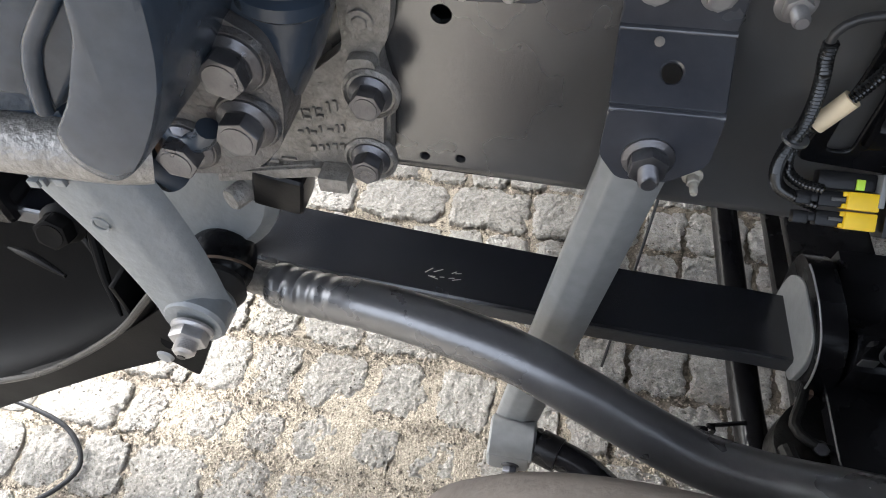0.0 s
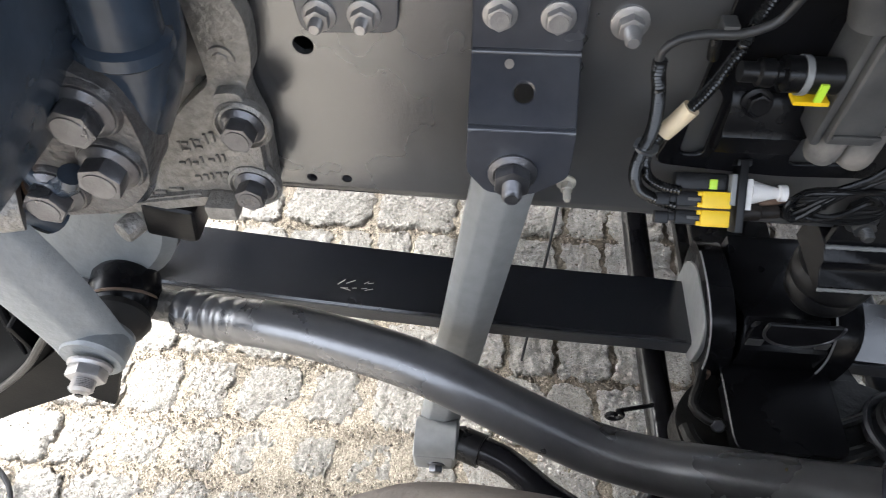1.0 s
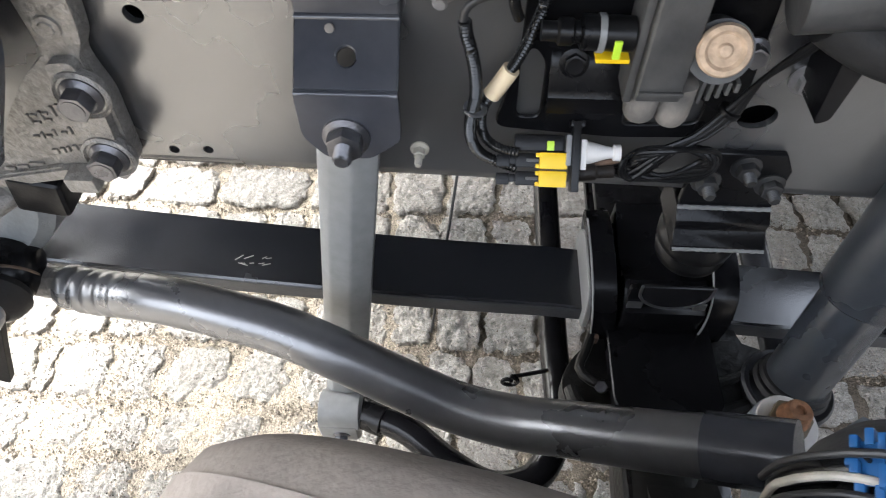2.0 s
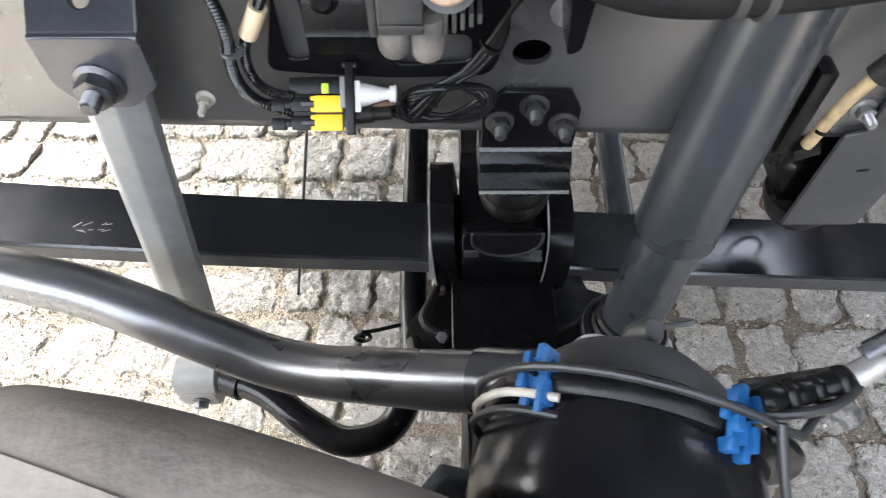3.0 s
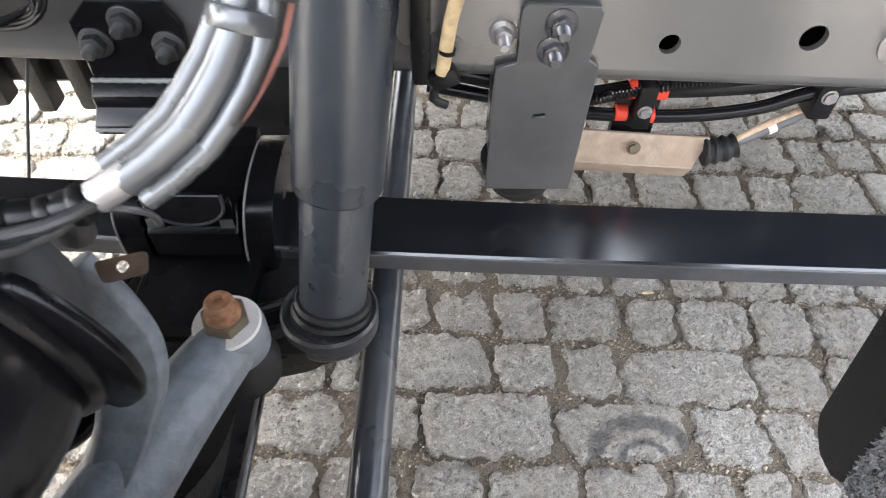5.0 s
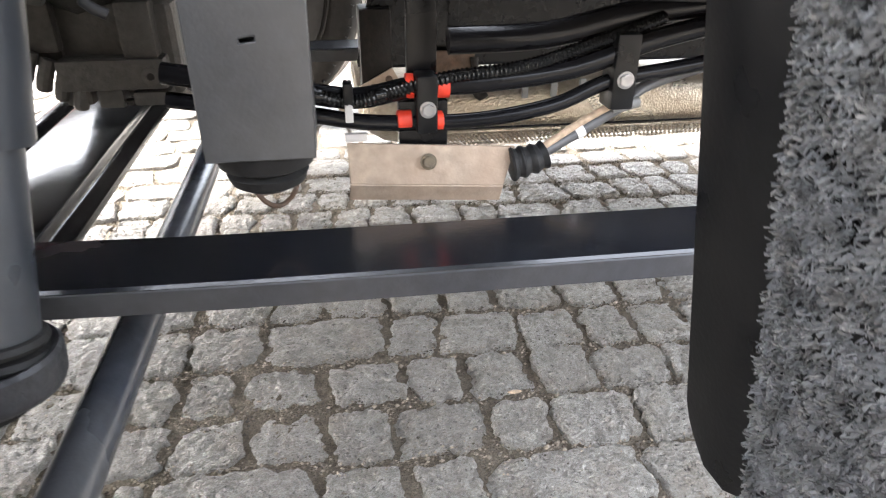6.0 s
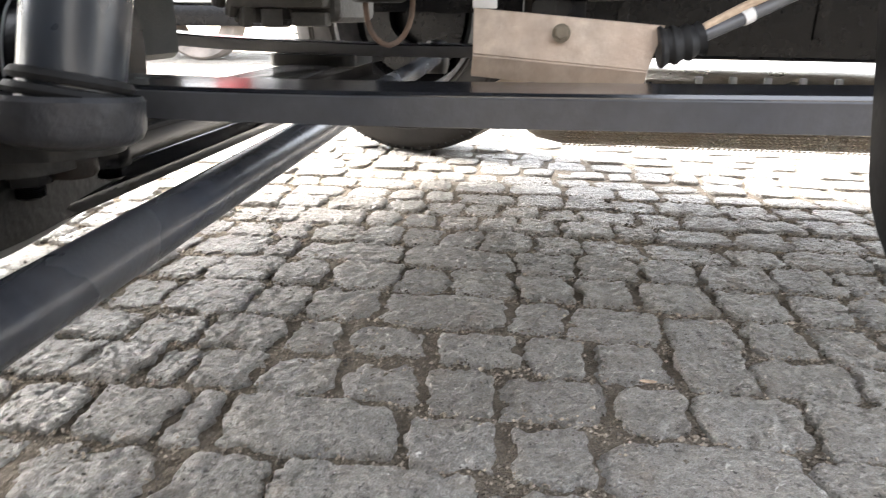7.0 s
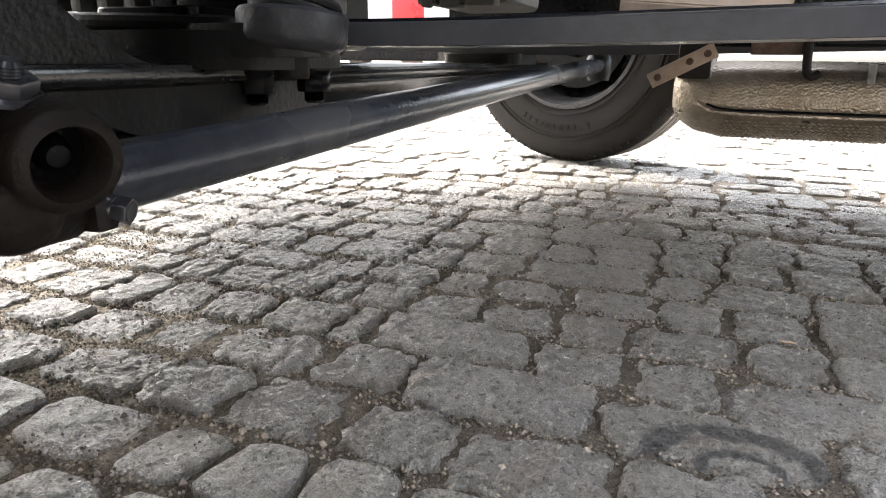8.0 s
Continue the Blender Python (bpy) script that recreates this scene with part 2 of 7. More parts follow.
def bevelled(bm, w, segs=2, angle=30):
    bmesh.ops.recalc_face_normals(bm, faces=bm.faces[:])
    edges = [e for e in bm.edges if len(e.link_faces) == 2 and e.calc_face_angle(0) > radians(angle)]
    if edges and w > 0:
        bmesh.ops.bevel(bm, geom=edges, offset=w, segments=segs, affect="EDGES", profile=0.6, clamp_overlap=True)
    return bm


def box(x0, x1, y0, y1, z0, z1, bev=0.003, segs=2):
    bm = bmesh.new()
    bmesh.ops.create_cube(bm, size=1, matrix=Matrix.Translation(((x0 + x1) / 2, (y0 + y1) / 2, (z0 + z1) / 2)) @ Matrix.Diagonal((x1 - x0, y1 - y0, z1 - z0, 1)))
    return bevelled(bm, bev, segs)


def circle(cx, cy, r, n=20, r2=None):
    r2 = r2 or r
    return [(cx + r * math.cos(2 * math.pi * i / n), cy + r2 * math.sin(2 * math.pi * i / n)) for i in range(n)]


def rounded(pts, r, n=4):
    """A polygon with its corners rounded by r."""
    out = []
    k = len(pts)
    for i in range(k):
        p, a, b = Vector(pts[i]), Vector(pts[i - 1]), Vector(pts[(i + 1) % k])
        da, db = (a - p), (b - p)
        rr = min(r, da.length * 0.45, db.length * 0.45)
        s, e = p + da.normalized() * rr, p + db.normalized() * rr
        for j in range(n + 1):
            t = j / n
            q = s * (1 - t) ** 2 + p * 2 * t * (1 - t) + e * t ** 2
            out.append((q.x, q.y))
    return out


def slab(outline, thick, holes=(), bev=0.0015, segs=1):
    """A plate: outline and holes in x, y; thickness along z from 0."""
    bm = bmesh.new()
    loops = []
    for ring in (outline, *holes):
        vs = [bm.verts.new((p[0], p[1], 0)) for p in ring]
        loops.append([bm.edges.new((vs[i], vs[(i + 1) % len(vs)])) for i in range(len(vs))])
    res = bmesh.ops.triangle_fill(bm, use_beauty=True, use_dissolve=False, edges=[e for q in loops for e in q])
    faces = [f for f in res["geom"] if isinstance(f, bmesh.types.BMFace)]
    ext = bmesh.ops.extrude_face_region(bm, geom=faces)
    bmesh.ops.translate(bm, vec=(0, 0, thick), verts=[v for v in ext["geom"] if isinstance(v, bmesh.types.BMVert)])
    return bevelled(bm, bev, segs, 50)


def crowned(outline, centre, rings):
    """A cast cover: the outline drawn in towards a centre, ring by ring, while it rises; closed by a low crown."""
    bm = bmesh.new()
    loops = [[bm.verts.new((centre[0] + (p[0] - centre[0]) * k, centre[1] + (p[1] - centre[1]) * k, z)) for p in outline] for k, z in rings]
    n = len(outline)
    for a, b in zip(loops, loops[1:]):
        for i in range(n):
            bm.faces.new((a[i], a[(i + 1) % n], b[(i + 1) % n], b[i]))
    top = bm.verts.new((centre[0], centre[1], rings[-1][1] + 0.0005))
    for i in range(n):
        bm.faces.new((loops[-1][i], loops[-1][(i + 1) % n], top))
    bmesh.ops.recalc_face_normals(bm, faces=bm.faces)
    return bm


OUT = pose(0, 0, 0, 90, 0, 0)  # local x, y, z to world x, z, -y


def facing(y):
    """A plate drawn in world x, z whose back lies at y and whose face looks out of the truck."""
    return Matrix.Translation((0, y, 0)) @ OUT


def prism(profile, length, bev=0.002, segs=2):
    return slab(profile, length, bev=bev, segs=segs)


def along(p, d, twist=0.0):
    """Pose at p with local z along d."""
    q = Vector(d).normalized().to_track_quat("Z", "Y").to_matrix().to_4x4()
    return Matrix.Translation(p) @ q @ pose(0, 0, 0, 0, 0, twist)


def spun(profile, segs=32):
    """A solid of revolution about z from (radius, z) pairs."""
    bm = bmesh.new()
    rings = []
    for r, z in profile:
        rings.append([bm.verts.new((0, 0, z))] if r < 1e-5 else
                     [bm.verts.new((r * math.cos(2 * math.pi * i / segs), r * math.sin(2 * math.pi * i / segs), z)) for i in range(segs)])
    for a, b in zip(rings, rings[1:]):
        for i in range(segs):
            j = (i + 1) % segs
            if len(a) == 1 and len(b) == 1:
                continue
            if len(a) == 1:
                bm.faces.new((a[0], b[j], b[i]))
            elif len(b) == 1:
                bm.faces.new((a[i], a[j], b[0]))
            else:
                bm.faces.new((a[i], a[j], b[j], b[i]))
    first, last = rings[0], rings[-1]
    if len(first) > 1 and len(last) > 1:  # a hollow ring: its last edge meets its first
        for i in range(segs):
            j = (i + 1) % segs
            bm.faces.new((last[i], last[j], first[j], first[i]))
    else:
        for ring in (first, last):
            if len(ring) > 1:
                bm.faces.new(ring)
    bmesh.ops.recalc_face_normals(bm, faces=bm.faces)
    return bm


def smooth_path(pts, step=0.012):
    """Catmull-Rom through the points."""
    p = [Vector(q) for q in pts]
    p = [p[0] * 2 - p[1], *p, p[-1] * 2 - p[-2]]
    out = []
    for i in range(1, len(p) - 2):
        k = max(2, int((p[i + 1] - p[i]).length / step))
        for j in range(k):
            t = j / k
            out.append(0.5 * (2 * p[i] + (p[i + 1] - p[i - 1]) * t + (2 * p[i - 1] - 5 * p[i] + 4 * p[i + 1] - p[i + 2]) * t ** 2
                              + (3 * p[i] - p[i - 1] - 3 * p[i + 1] + p[i + 2]) * t ** 3))
    out.append(p[-2])
    return out


def swept(pts, radius, segs=14, step=0.012, section=None, raw=False):
    """A tube (or another section) along a smooth path; radius is a number or a function of 0..1."""
    path = [Vector(q) for q in pts] if raw else smooth_path(pts, step)
    bm = bmesh.new()
    rings, up = [], None
    n = len(path)
    for i, p in enumerate(path):
        d = (path[min(i + 1, n - 1)] - path[max(i - 1, 0)]).normalized()
        if up is None:
            up = d.orthogonal().normalized() if section is None else (Vector((0, 0, 1)) - d * d.z).normalized()
        up = (up - d * up.dot(d)).normalized()
        side = d.cross(up)
        r = radius(i / (n - 1)) if callable(radius) else radius
        shape = section or [(math.cos(2 * math.pi * k / segs), math.sin(2 * math.pi * k / segs)) for k in range(segs)]
        rings.append([bm.verts.new(p + side * (r * u) + up * (r * v)) for u, v in shape])
    for a, b in zip(rings, rings[1:]):
        m = len(a)
        for k in range(m):
            bm.faces.new((a[k], a[(k + 1) % m], b[(k + 1) % m], b[k]))
    bm.faces.new(rings[0])
    bm.faces.new(list(reversed(rings[-1])))
    return bm


MESHES = {}


def hex_points(r, n=6):
    return [(r * math.cos(math.pi / 6 + math.pi * 2 * i / n), r * math.sin(math.pi / 6 + math.pi * 2 * i / n)) for i in range(n)]


def bolt_mesh(mat, flange, hexr, head, stud=0.0, studlen=0.0):
    key = (mat.name, flange, hexr, head, stud, studlen)
    if key not in MESHES:
        bms = [spun([(0, 0), (flange, 0), (flange, 0.10 * head + 0.001), (hexr * 0.98, 0.32 * head), (0, 0.32 * head)], 24),
               moved(slab(hex_points(hexr), head * 0.75, bev=hexr * 0.12, segs=2), Matrix.Translation((0, 0, 0.25 * head)))]
        if stud:
            prof = [(0, 0)]
            k = int(studlen / 0.0018)
            for i in range(k):
                prof += [(stud, head + 0.0018 * i), (stud * 0.88, head + 0.0018 * i + 0.0009)]
            prof += [(stud * 0.7, head + studlen), (0, head + studlen)]
            bms.append(spun(prof, 14))
        else:
            bms.append(spun([(0, head * 0.9), (hexr * 0.75, head * 0.9), (hexr * 0.7, head * 1.04), (0, head * 1.0)], 16))
        MESHES[key] = finish(joined(*bms), "bolt", mat, 30)
    return MESHES[key]


def bolt(parent, p, d=(0, -1, 0), mat=None, flange=0.017, hexr=0.0125, head=0.014, stud=0.0, studlen=0.0, twist=0.0, name="bolt", label=""):
    ob = under(new(name, bolt_mesh(mat or BOLTGREY, flange, hexr, head, stud, studlen)), parent)
    ob.matrix_basis = along(p, d, twist)
    if label:
        ob["label"] = label
    return ob


def rail_z(x):
    """Underside of the frame rail."""
    return 0.735 - 0.031 * x


# ---- the truck: frame rail and what is bolted to it ----
def frame_rail():
    t = thing("frame_rail", (0.6, 0.52, 0.72), "dark grey painted steel truck frame rail with round holes", "truck frame")
    x0, x1 = -1.6, 3.4
    web = [(x0, rail_z(x0) + 0.018), (x1, rail_z(x1) + 0.018), (x1, rail_z(x1) + 0.31), (x0, rail_z(x0) + 0.31)]
    holes = [circle(-0.016, 0.930, 0.0095), circle(-0.038, 0.764, 0.0058, 14), circle(0.0, 0.765, 0.0058, 14), circle(0.559, 0.832, 0.019, 24, 0.015),
             circle(1.076, 0.749, 0.0105), circle(1.212, 0.757, 0.0135), circle(1.62, 0.76, 0.012), circle(2.1, 0.75, 0.012)]
    part("web", moved(slab(web, 0.008, holes, bev=0), facing(0.508)), RAIL, t)
    for name, flip in (("lower_flange", 1), ("upper_flange", -1)):
        prof = [(0.5, 0.018)] + [(0.514 - 0.014 * math.cos(a), 0.018 - 0.018 * math.sin(a)) for a in (0.3, 0.7, 1.1, 1.57)] + [(0.578, 0), (0.578, 0.008), (0.516, 0.008), (0.508, 0.018)]
        bm = bmesh.new()
        rings = []
        for x in (x0, x1):
            zb = rail_z(x) + (0 if flip > 0 else 0.328)
            rings.append([bm.verts.new((x, y, zb + flip * z)) for y, z in prof])
        for k in range(len(prof)):
            bm.faces.new((rings[0][k], rings[0][(k + 1) % len(prof)], rings[1][(k + 1) % len(prof)], rings[1][k]))
        for r in rings:
            bm.faces.new(r)
        part(name, bm, RAIL, t, smooth=30)
    part("inner_liner", moved(slab([(-0.3, 0.76), (1.9, 0.66), (1.9, 0.93), (-0.3, 1.03)], 0.006, bev=0.001), facing(0.560)), BLACK, t)
    for x, z, f in ((0.257, 0.963, 0.0155), (0.586, 0.878, 0.016), (0.914, 0.760, 0.013), (1.30, 0.752, 0.022), (0.78, 0.905, 0.014)):
        bolt(t, (x, 0.5, z), mat=ZINC, flange=f, hexr=f * 0.72, head=0.013, stud=f * 0.42, studlen=0.016)
    return t


frame_rail()


def far_rail():
    t = thing("frame_rail", (0.6, 1.70, 0.72), "frame rail of the truck's other side, its shade painted black", "truck frame")
    bm = joined(box(-1.6, 3.4, 1.690, 1.698, 0.70, 1.02, 0), box(-1.6, 3.4, 1.62, 1.698, 0.692, 0.700, 0))
    # BLACK in place of RAIL: the shade on this side is in the paint
    part("web", bm, BLACK, t)
    cm = thing("cross_member", (-0.9, 1.1, 0.75), "black steel cross member between the frame rails", "truck frame")
    part("beam", box(-1.0, -0.88, 0.578, 1.62, 0.70, 0.86, 0.01), BLACK, cm)
    cm2 = thing("cross_member", (1.9, 1.1, 0.75), "black steel cross member between the frame rails", "truck frame")
    part("beam", box(1.9, 2.02, 0.578, 1.62, 0.70, 0.86, 0.01), BLACK, cm2)


far_rail()


def mounting_plate():
    t = thing("mounting_plate", (0.03, 0.497, 0.96), "dark grey rounded plate bolted to the frame rail", "bracket")
    out = rounded([(-0.02, 1.06), (-0.012, 0.947), (0.07, 0.950), (0.078, 1.06)], 0.012)
    part("plate", moved(slab(out, 0.006, bev=0.0015), facing(0.4985)), SLATE, t)
    for x, z in ((0.006, 0.965), (0.043, 0.966)):
        bolt(t, (x, 0.4925, z), mat=ZINC, flange=0.014, hexr=0.0105, head=0.012, stud=0.006, studlen=0.01)


mounting_plate()


def link_bracket():
    """Folded hanger that carries the stabilizer's drop link."""
    t = thing("link_bracket", (0.176, 0.47, 0.90), "slate painted folded steel hanger bracket with a round hole", "bracket")
    top = moved(slab([(0.131, 0.938), (0.222, 0.938), (0.222, 1.08), (0.131, 1.08)], 0.008, bev=0.0015), facing(0.498))
    # slanting face with a hole
    length = math.hypot(0.045, 0.050)
    face = slab([(-0.0455, 0), (0.0455, 0), (0.0455, length), (-0.0455, length)], 0.008, [circle(0, length * 0.42, 0.0085)], bev=0.0015)
    tilt = math.degrees(math.atan2(0.050, 0.045))
    moved(face, Matrix.Translation((0.1765, 0.448, 0.893)) @ pose(0, 0, 0, 90 - tilt, 0, 0) @ Matrix.Identity(4))
    low = moved(slab(rounded([(0.131, 0.897), (0.131, 0.848), (0.150, 0.822), (0.192, 0.822), (0.222, 0.846), (0.222, 0.897)], 0.008), 0.008, bev=0.0015), facing(0.446))
    folds = [swept([(0.1315, 0.4425, 0.8945), (0.176, 0.4425, 0.8945), (0.2215, 0.4425, 0.8945)], 0.0045, 12), swept([(0.1315, 0.490, 0.938), (0.176, 0.490, 0.938), (0.2215, 0.490, 0.938)], 0.004, 12)]
    part("folded_plate", joined(top, face, low, *folds), SLATE, t)
    for x, z in ((0.153, 0.973), (0.199, 0.972)):
        bolt(t, (x, 0.490, z), mat=ZINC, flange=0.014, hexr=0.011, head=0.010)
    bolt(t, (0.172, 0.438, 0.850), mat=BOLTGREY, flange=0.0220, hexr=0.0175, head=0.018, stud=0.0088, studlen=0.016, name="pivot_bolt")
    part("lug", spun([(0, 0), (0.004, 0), (0.004, 0.004), (0, 0.005)], 10), MUDGREY, t).matrix_basis = along((0.163, 0.480, 0.934), (0, -1, 0.6))


link_bracket()


def drop_link():
    t = thing("drop_link", (0.10, 0.42, 0.28), "pale grey pressed steel drop link bolted to the stabilizer bar", "drop link")
    a, b = Vector((0.172, 0.462, 0.862)), Vector((0.092, 0.440, 0.262))
    d = (b - a)
    w = 0.031
    sec = [(-w, 0.010), (-w, -0.006), (-w + 0.012, -0.017), (0.006, -0.020), (w, -0.009), (w, 0.010)]
    bm = bmesh.new()
    rings = []
    for k, s in ((0.0, 0.8), (0.06, 1), (0.9, 1.0), (1.0, 1.0)):
        p = a + d * k
        rings.append([bm.verts.new(p + Vector((u * s, v, 0))) for u, v in sec])
    for r0, r1 in zip(rings, rings[1:]):
        for k in range(len(sec)):
            bm.faces.new((r0[k], r0[(k + 1) % 6], r1[(k + 1) % 6], r1[k]))
    bm.faces.new(rings[0]), bm.faces.new(rings[-1])
    part("strap", bevelled(bm, 0.003, 2, 25), LINK, t)
    eye = joined(box(0.058, 0.125, 0.372, 0.442, 0.245, 0.300, 0.012, 3), moved(spun([(0.031, 0), (0.031, 0.062), (0.026, 0.066), (0, 0.066)], 28), along((0.062, 0.405, 0.292), (1, 0, 0))))
    part("clamp_eye", eye, LINK, t, "pale grey clamp with a rubber bush")
    part("bush", spun([(0, 0), (0.024, 0), (0.024, 0.016), (0.018, 0.02), (0, 0.02)], 24), RUBBER, t).matrix_basis = along((0.122, 0.405, 0.287), (1, 0, 0))
    bolt(t, (0.095, 0.374, 0.268), d=(0, -1, -0.15), mat=BOLTGREY, flange=0.014, hexr=0.0115, head=0.013, name="clamp_bolt")


drop_link()


def stabilizer_bar():
    t = thing("stabilizer_bar", (0.42, 0.9, 0.33), "black painted tubular stabilizer bar with a curved end", "stabilizer bar")
    pts = [(0.125, 0.405, 0.290), (0.20, 0.375, 0.298), (0.27, 0.325, 0.300), (0.335, 0.295, 0.305), (0.40, 0.315, 0.318), (0.428, 0.40, 0.335), (0.425, 0.55, 0.338), (0.425, 1.1, 0.338), (0.425, 1.75, 0.338)]
    part("bar", swept(pts, 0.0225, 20), GLOSSBLACK, t)
    part("bush", swept([(0.425, 0.62, 0.338), (0.425, 0.645, 0.338), (0.425, 0.67, 0.338)], 0.033, 20), RUBBER, t, "black rubber mounting bush")
    part("end_collar", swept([(0.135, 0.401, 0.291), (0.150, 0.395, 0.2925), (0.165, 0.389, 0.294)], 0.0262, 20), BLACK, t)
    clip = thing("spring_clip", (0.351, 0.431, 0.368), "small black coiled spring steel clip", "clip")
    spiral = [(0.351 + (0.004 + 0.0011 * i) * math.cos(i * 0.7), 0.431, 0.368 + (0.004 + 0.0011 * i) * math.sin(i * 0.7)) for i in range(12)]
    part("coil", swept(spiral + [(0.37, 0.44, 0.372), (0.41, 0.45, 0.372)], 0.0032, 8, 0.004), GLOSSBLACK, clip)


stabilizer_bar()


# ---- leaf spring, its clamps and the axle ----
LEAF_Y0, LEAF_Y1 = 0.518, 0.625


def leaf_z(x):
    pts = ((-0.7, 0.56), (-0.3, 0.513), (-0.17, 0.495), (0.2, 0.458), (0.35, 0.449), (0.8, 0.441), (1.1, 0.4455), (1.6, 0.456), (1.9, 0.465), (2.3, 0.51))
    for (a, za), (b, zb) in zip(pts, pts[1:]):
        if a <= x <= b:
            return za + (zb - za) * (x - a) / (b - a)
    return pts[0][1] if x < pts[0][0] else pts[-1][1]


def leaf_spring(dy=0.0, label="long flat black leaf spring with a grey edge"):
    t = thing("leaf_spring", (0.57, 0.57 + dy, 0.44), label, "leaf spring")
    xs = [-0.68 + i * 0.04 for i in range(75)]

    def blade(y0, y1, lift, thick):
        bm = bmesh.new()
        rings = []
        for x in xs:
            z = sum(leaf_z(x + q) for q in (-0.12, -0.06, 0, 0.06, 0.12)) / 5 + lift
            f = max(0.0, x - 0.4)
            w0, w1 = y0 - 0.054 * f, y1 - (0.060 if y1 - y0 > 0.05 else 0.054) * f
            rings.append([bm.verts.new(v) for v in ((x, w0, z - thick), (x, w0, z - 0.003), (x, w0 + 0.003, z), (x, w1, z), (x, w1, z - thick))])
        for a, b in zip(rings, rings[1:]):
            for k in range(5):
                bm.faces.new((a[k], a[(k + 1) % 5], b[(k + 1) % 5], b[k]))
        bm.faces.new(rings[0]), bm.faces.new(rings[-1])
        return bm
    part("blade", blade(LEAF_Y0 + dy, LEAF_Y1 + dy, 0, 0.031), LEAFP, t)
    # the near edge is a lighter grey than the blade's upper face
    part("edge_strip", blade(LEAF_Y0 + dy - 0.0012, LEAF_Y0 + dy + 0.002, -0.0022, 0.0282), LEAFEDGE, t, "grey spring edge")
    eye = moved(spun([(0.018, 0), (0.040, 0), (0.042, 0.004), (0.042, 0.099), (0.040, 0.103), (0.018, 0.103)], 28), along((-0.70, LEAF_Y0 + dy + 0.002, 0.565), (0, 1, 0)))
    part("spring_eye", eye, BLACK, t)
    if not dy:
        # pale scratches on the upper face
        r = random.Random(4)
        for i in range(9):
            x, y = -0.045 + r.uniform(-0.02, 0.03), 0.553 + r.uniform(-0.008, 0.008)
            a, ln = r.uniform(-0.5, 0.9), r.uniform(0.006, 0.016)
            z = sum(leaf_z(x + q) for q in (-0.12, -0.06, 0, 0.06, 0.12)) / 5
            dz = -0.1 * ln * math.cos(a)
            part("scratch", swept([(x, y, z + 0.0002), (x + ln * math.cos(a) / 2, y + ln * math.sin(a) / 2, z + 0.0002 + dz / 2), (x + ln * math.cos(a), y + ln * math.sin(a), z + 0.0002 + dz)], 0.0006, 5, raw=True), CREAM, t, "pale scratch")


leaf_spring()
leaf_spring(1.06, "black leaf spring of the truck's other side")


def clamp_band(x0, x1, lean, label):
    t = thing("spring_clamp", ((x0 + x1) / 2, 0.57, 0.42), label, "spring clamp", "clamps over the leaf spring")
    out = rounded([(0.478, 0.400), (0.478, 0.478), (0.497, 0.520), (0.540, 0.538), (0.605, 0.538), (0.648, 0.520), (0.660, 0.48), (0.660, 0.400)], 0.02)
    bm = slab(out, x1 - x0, bev=0.006, segs=3)
    m = Matrix(((0, 0, 1, x0), (1, 0, 0, 0), (0, 1, 0, 0), (0, 0, 0, 1)))
    moved(bm, m)
    for v in bm.verts:
        v.co.x += lean * (v.co.z - 0.45)
    part("band", bm, BLACK, t)
    # pale thread along the band's edge, a painted highlight
    edge = [(x0 + 0.001 + lean * (z - 0.45), y - 0.0005, z) for y, z in out[4:24]]
    part("lit_edge", swept(edge, 0.0014, 6, raw=True), LINK, t, "pale line for the light on the edge")
    side = moved(slab(rounded([(0.495, 0.415), (0.493, 0.475), (0.510, 0.507), (0.60, 0.515), (0.64, 0.48), (0.64, 0.415)], 0.02), 0.008, bev=0.002), Matrix(((0, 0, 1, x0 - 0.0085), (1, 0, 0, 0), (0, 1, 0, 0), (0, 0, 0, 1))))
    part("shim", side, LINK if lean < 0 else BLACK, t, "grey side shim")
    part("rust_streak", box(x0 + 0.004, x0 + 0.014, 0.470, 0.4785, 0.385, 0.44, 0.003), RUST, t, "rust stained edge")


clamp_band(0.462, 0.496, -0.10, "black rounded clamp band over the leaf spring, with a grey shim")
clamp_band(0.612, 0.648, 0.06, "black rounded clamp band over the leaf spring")


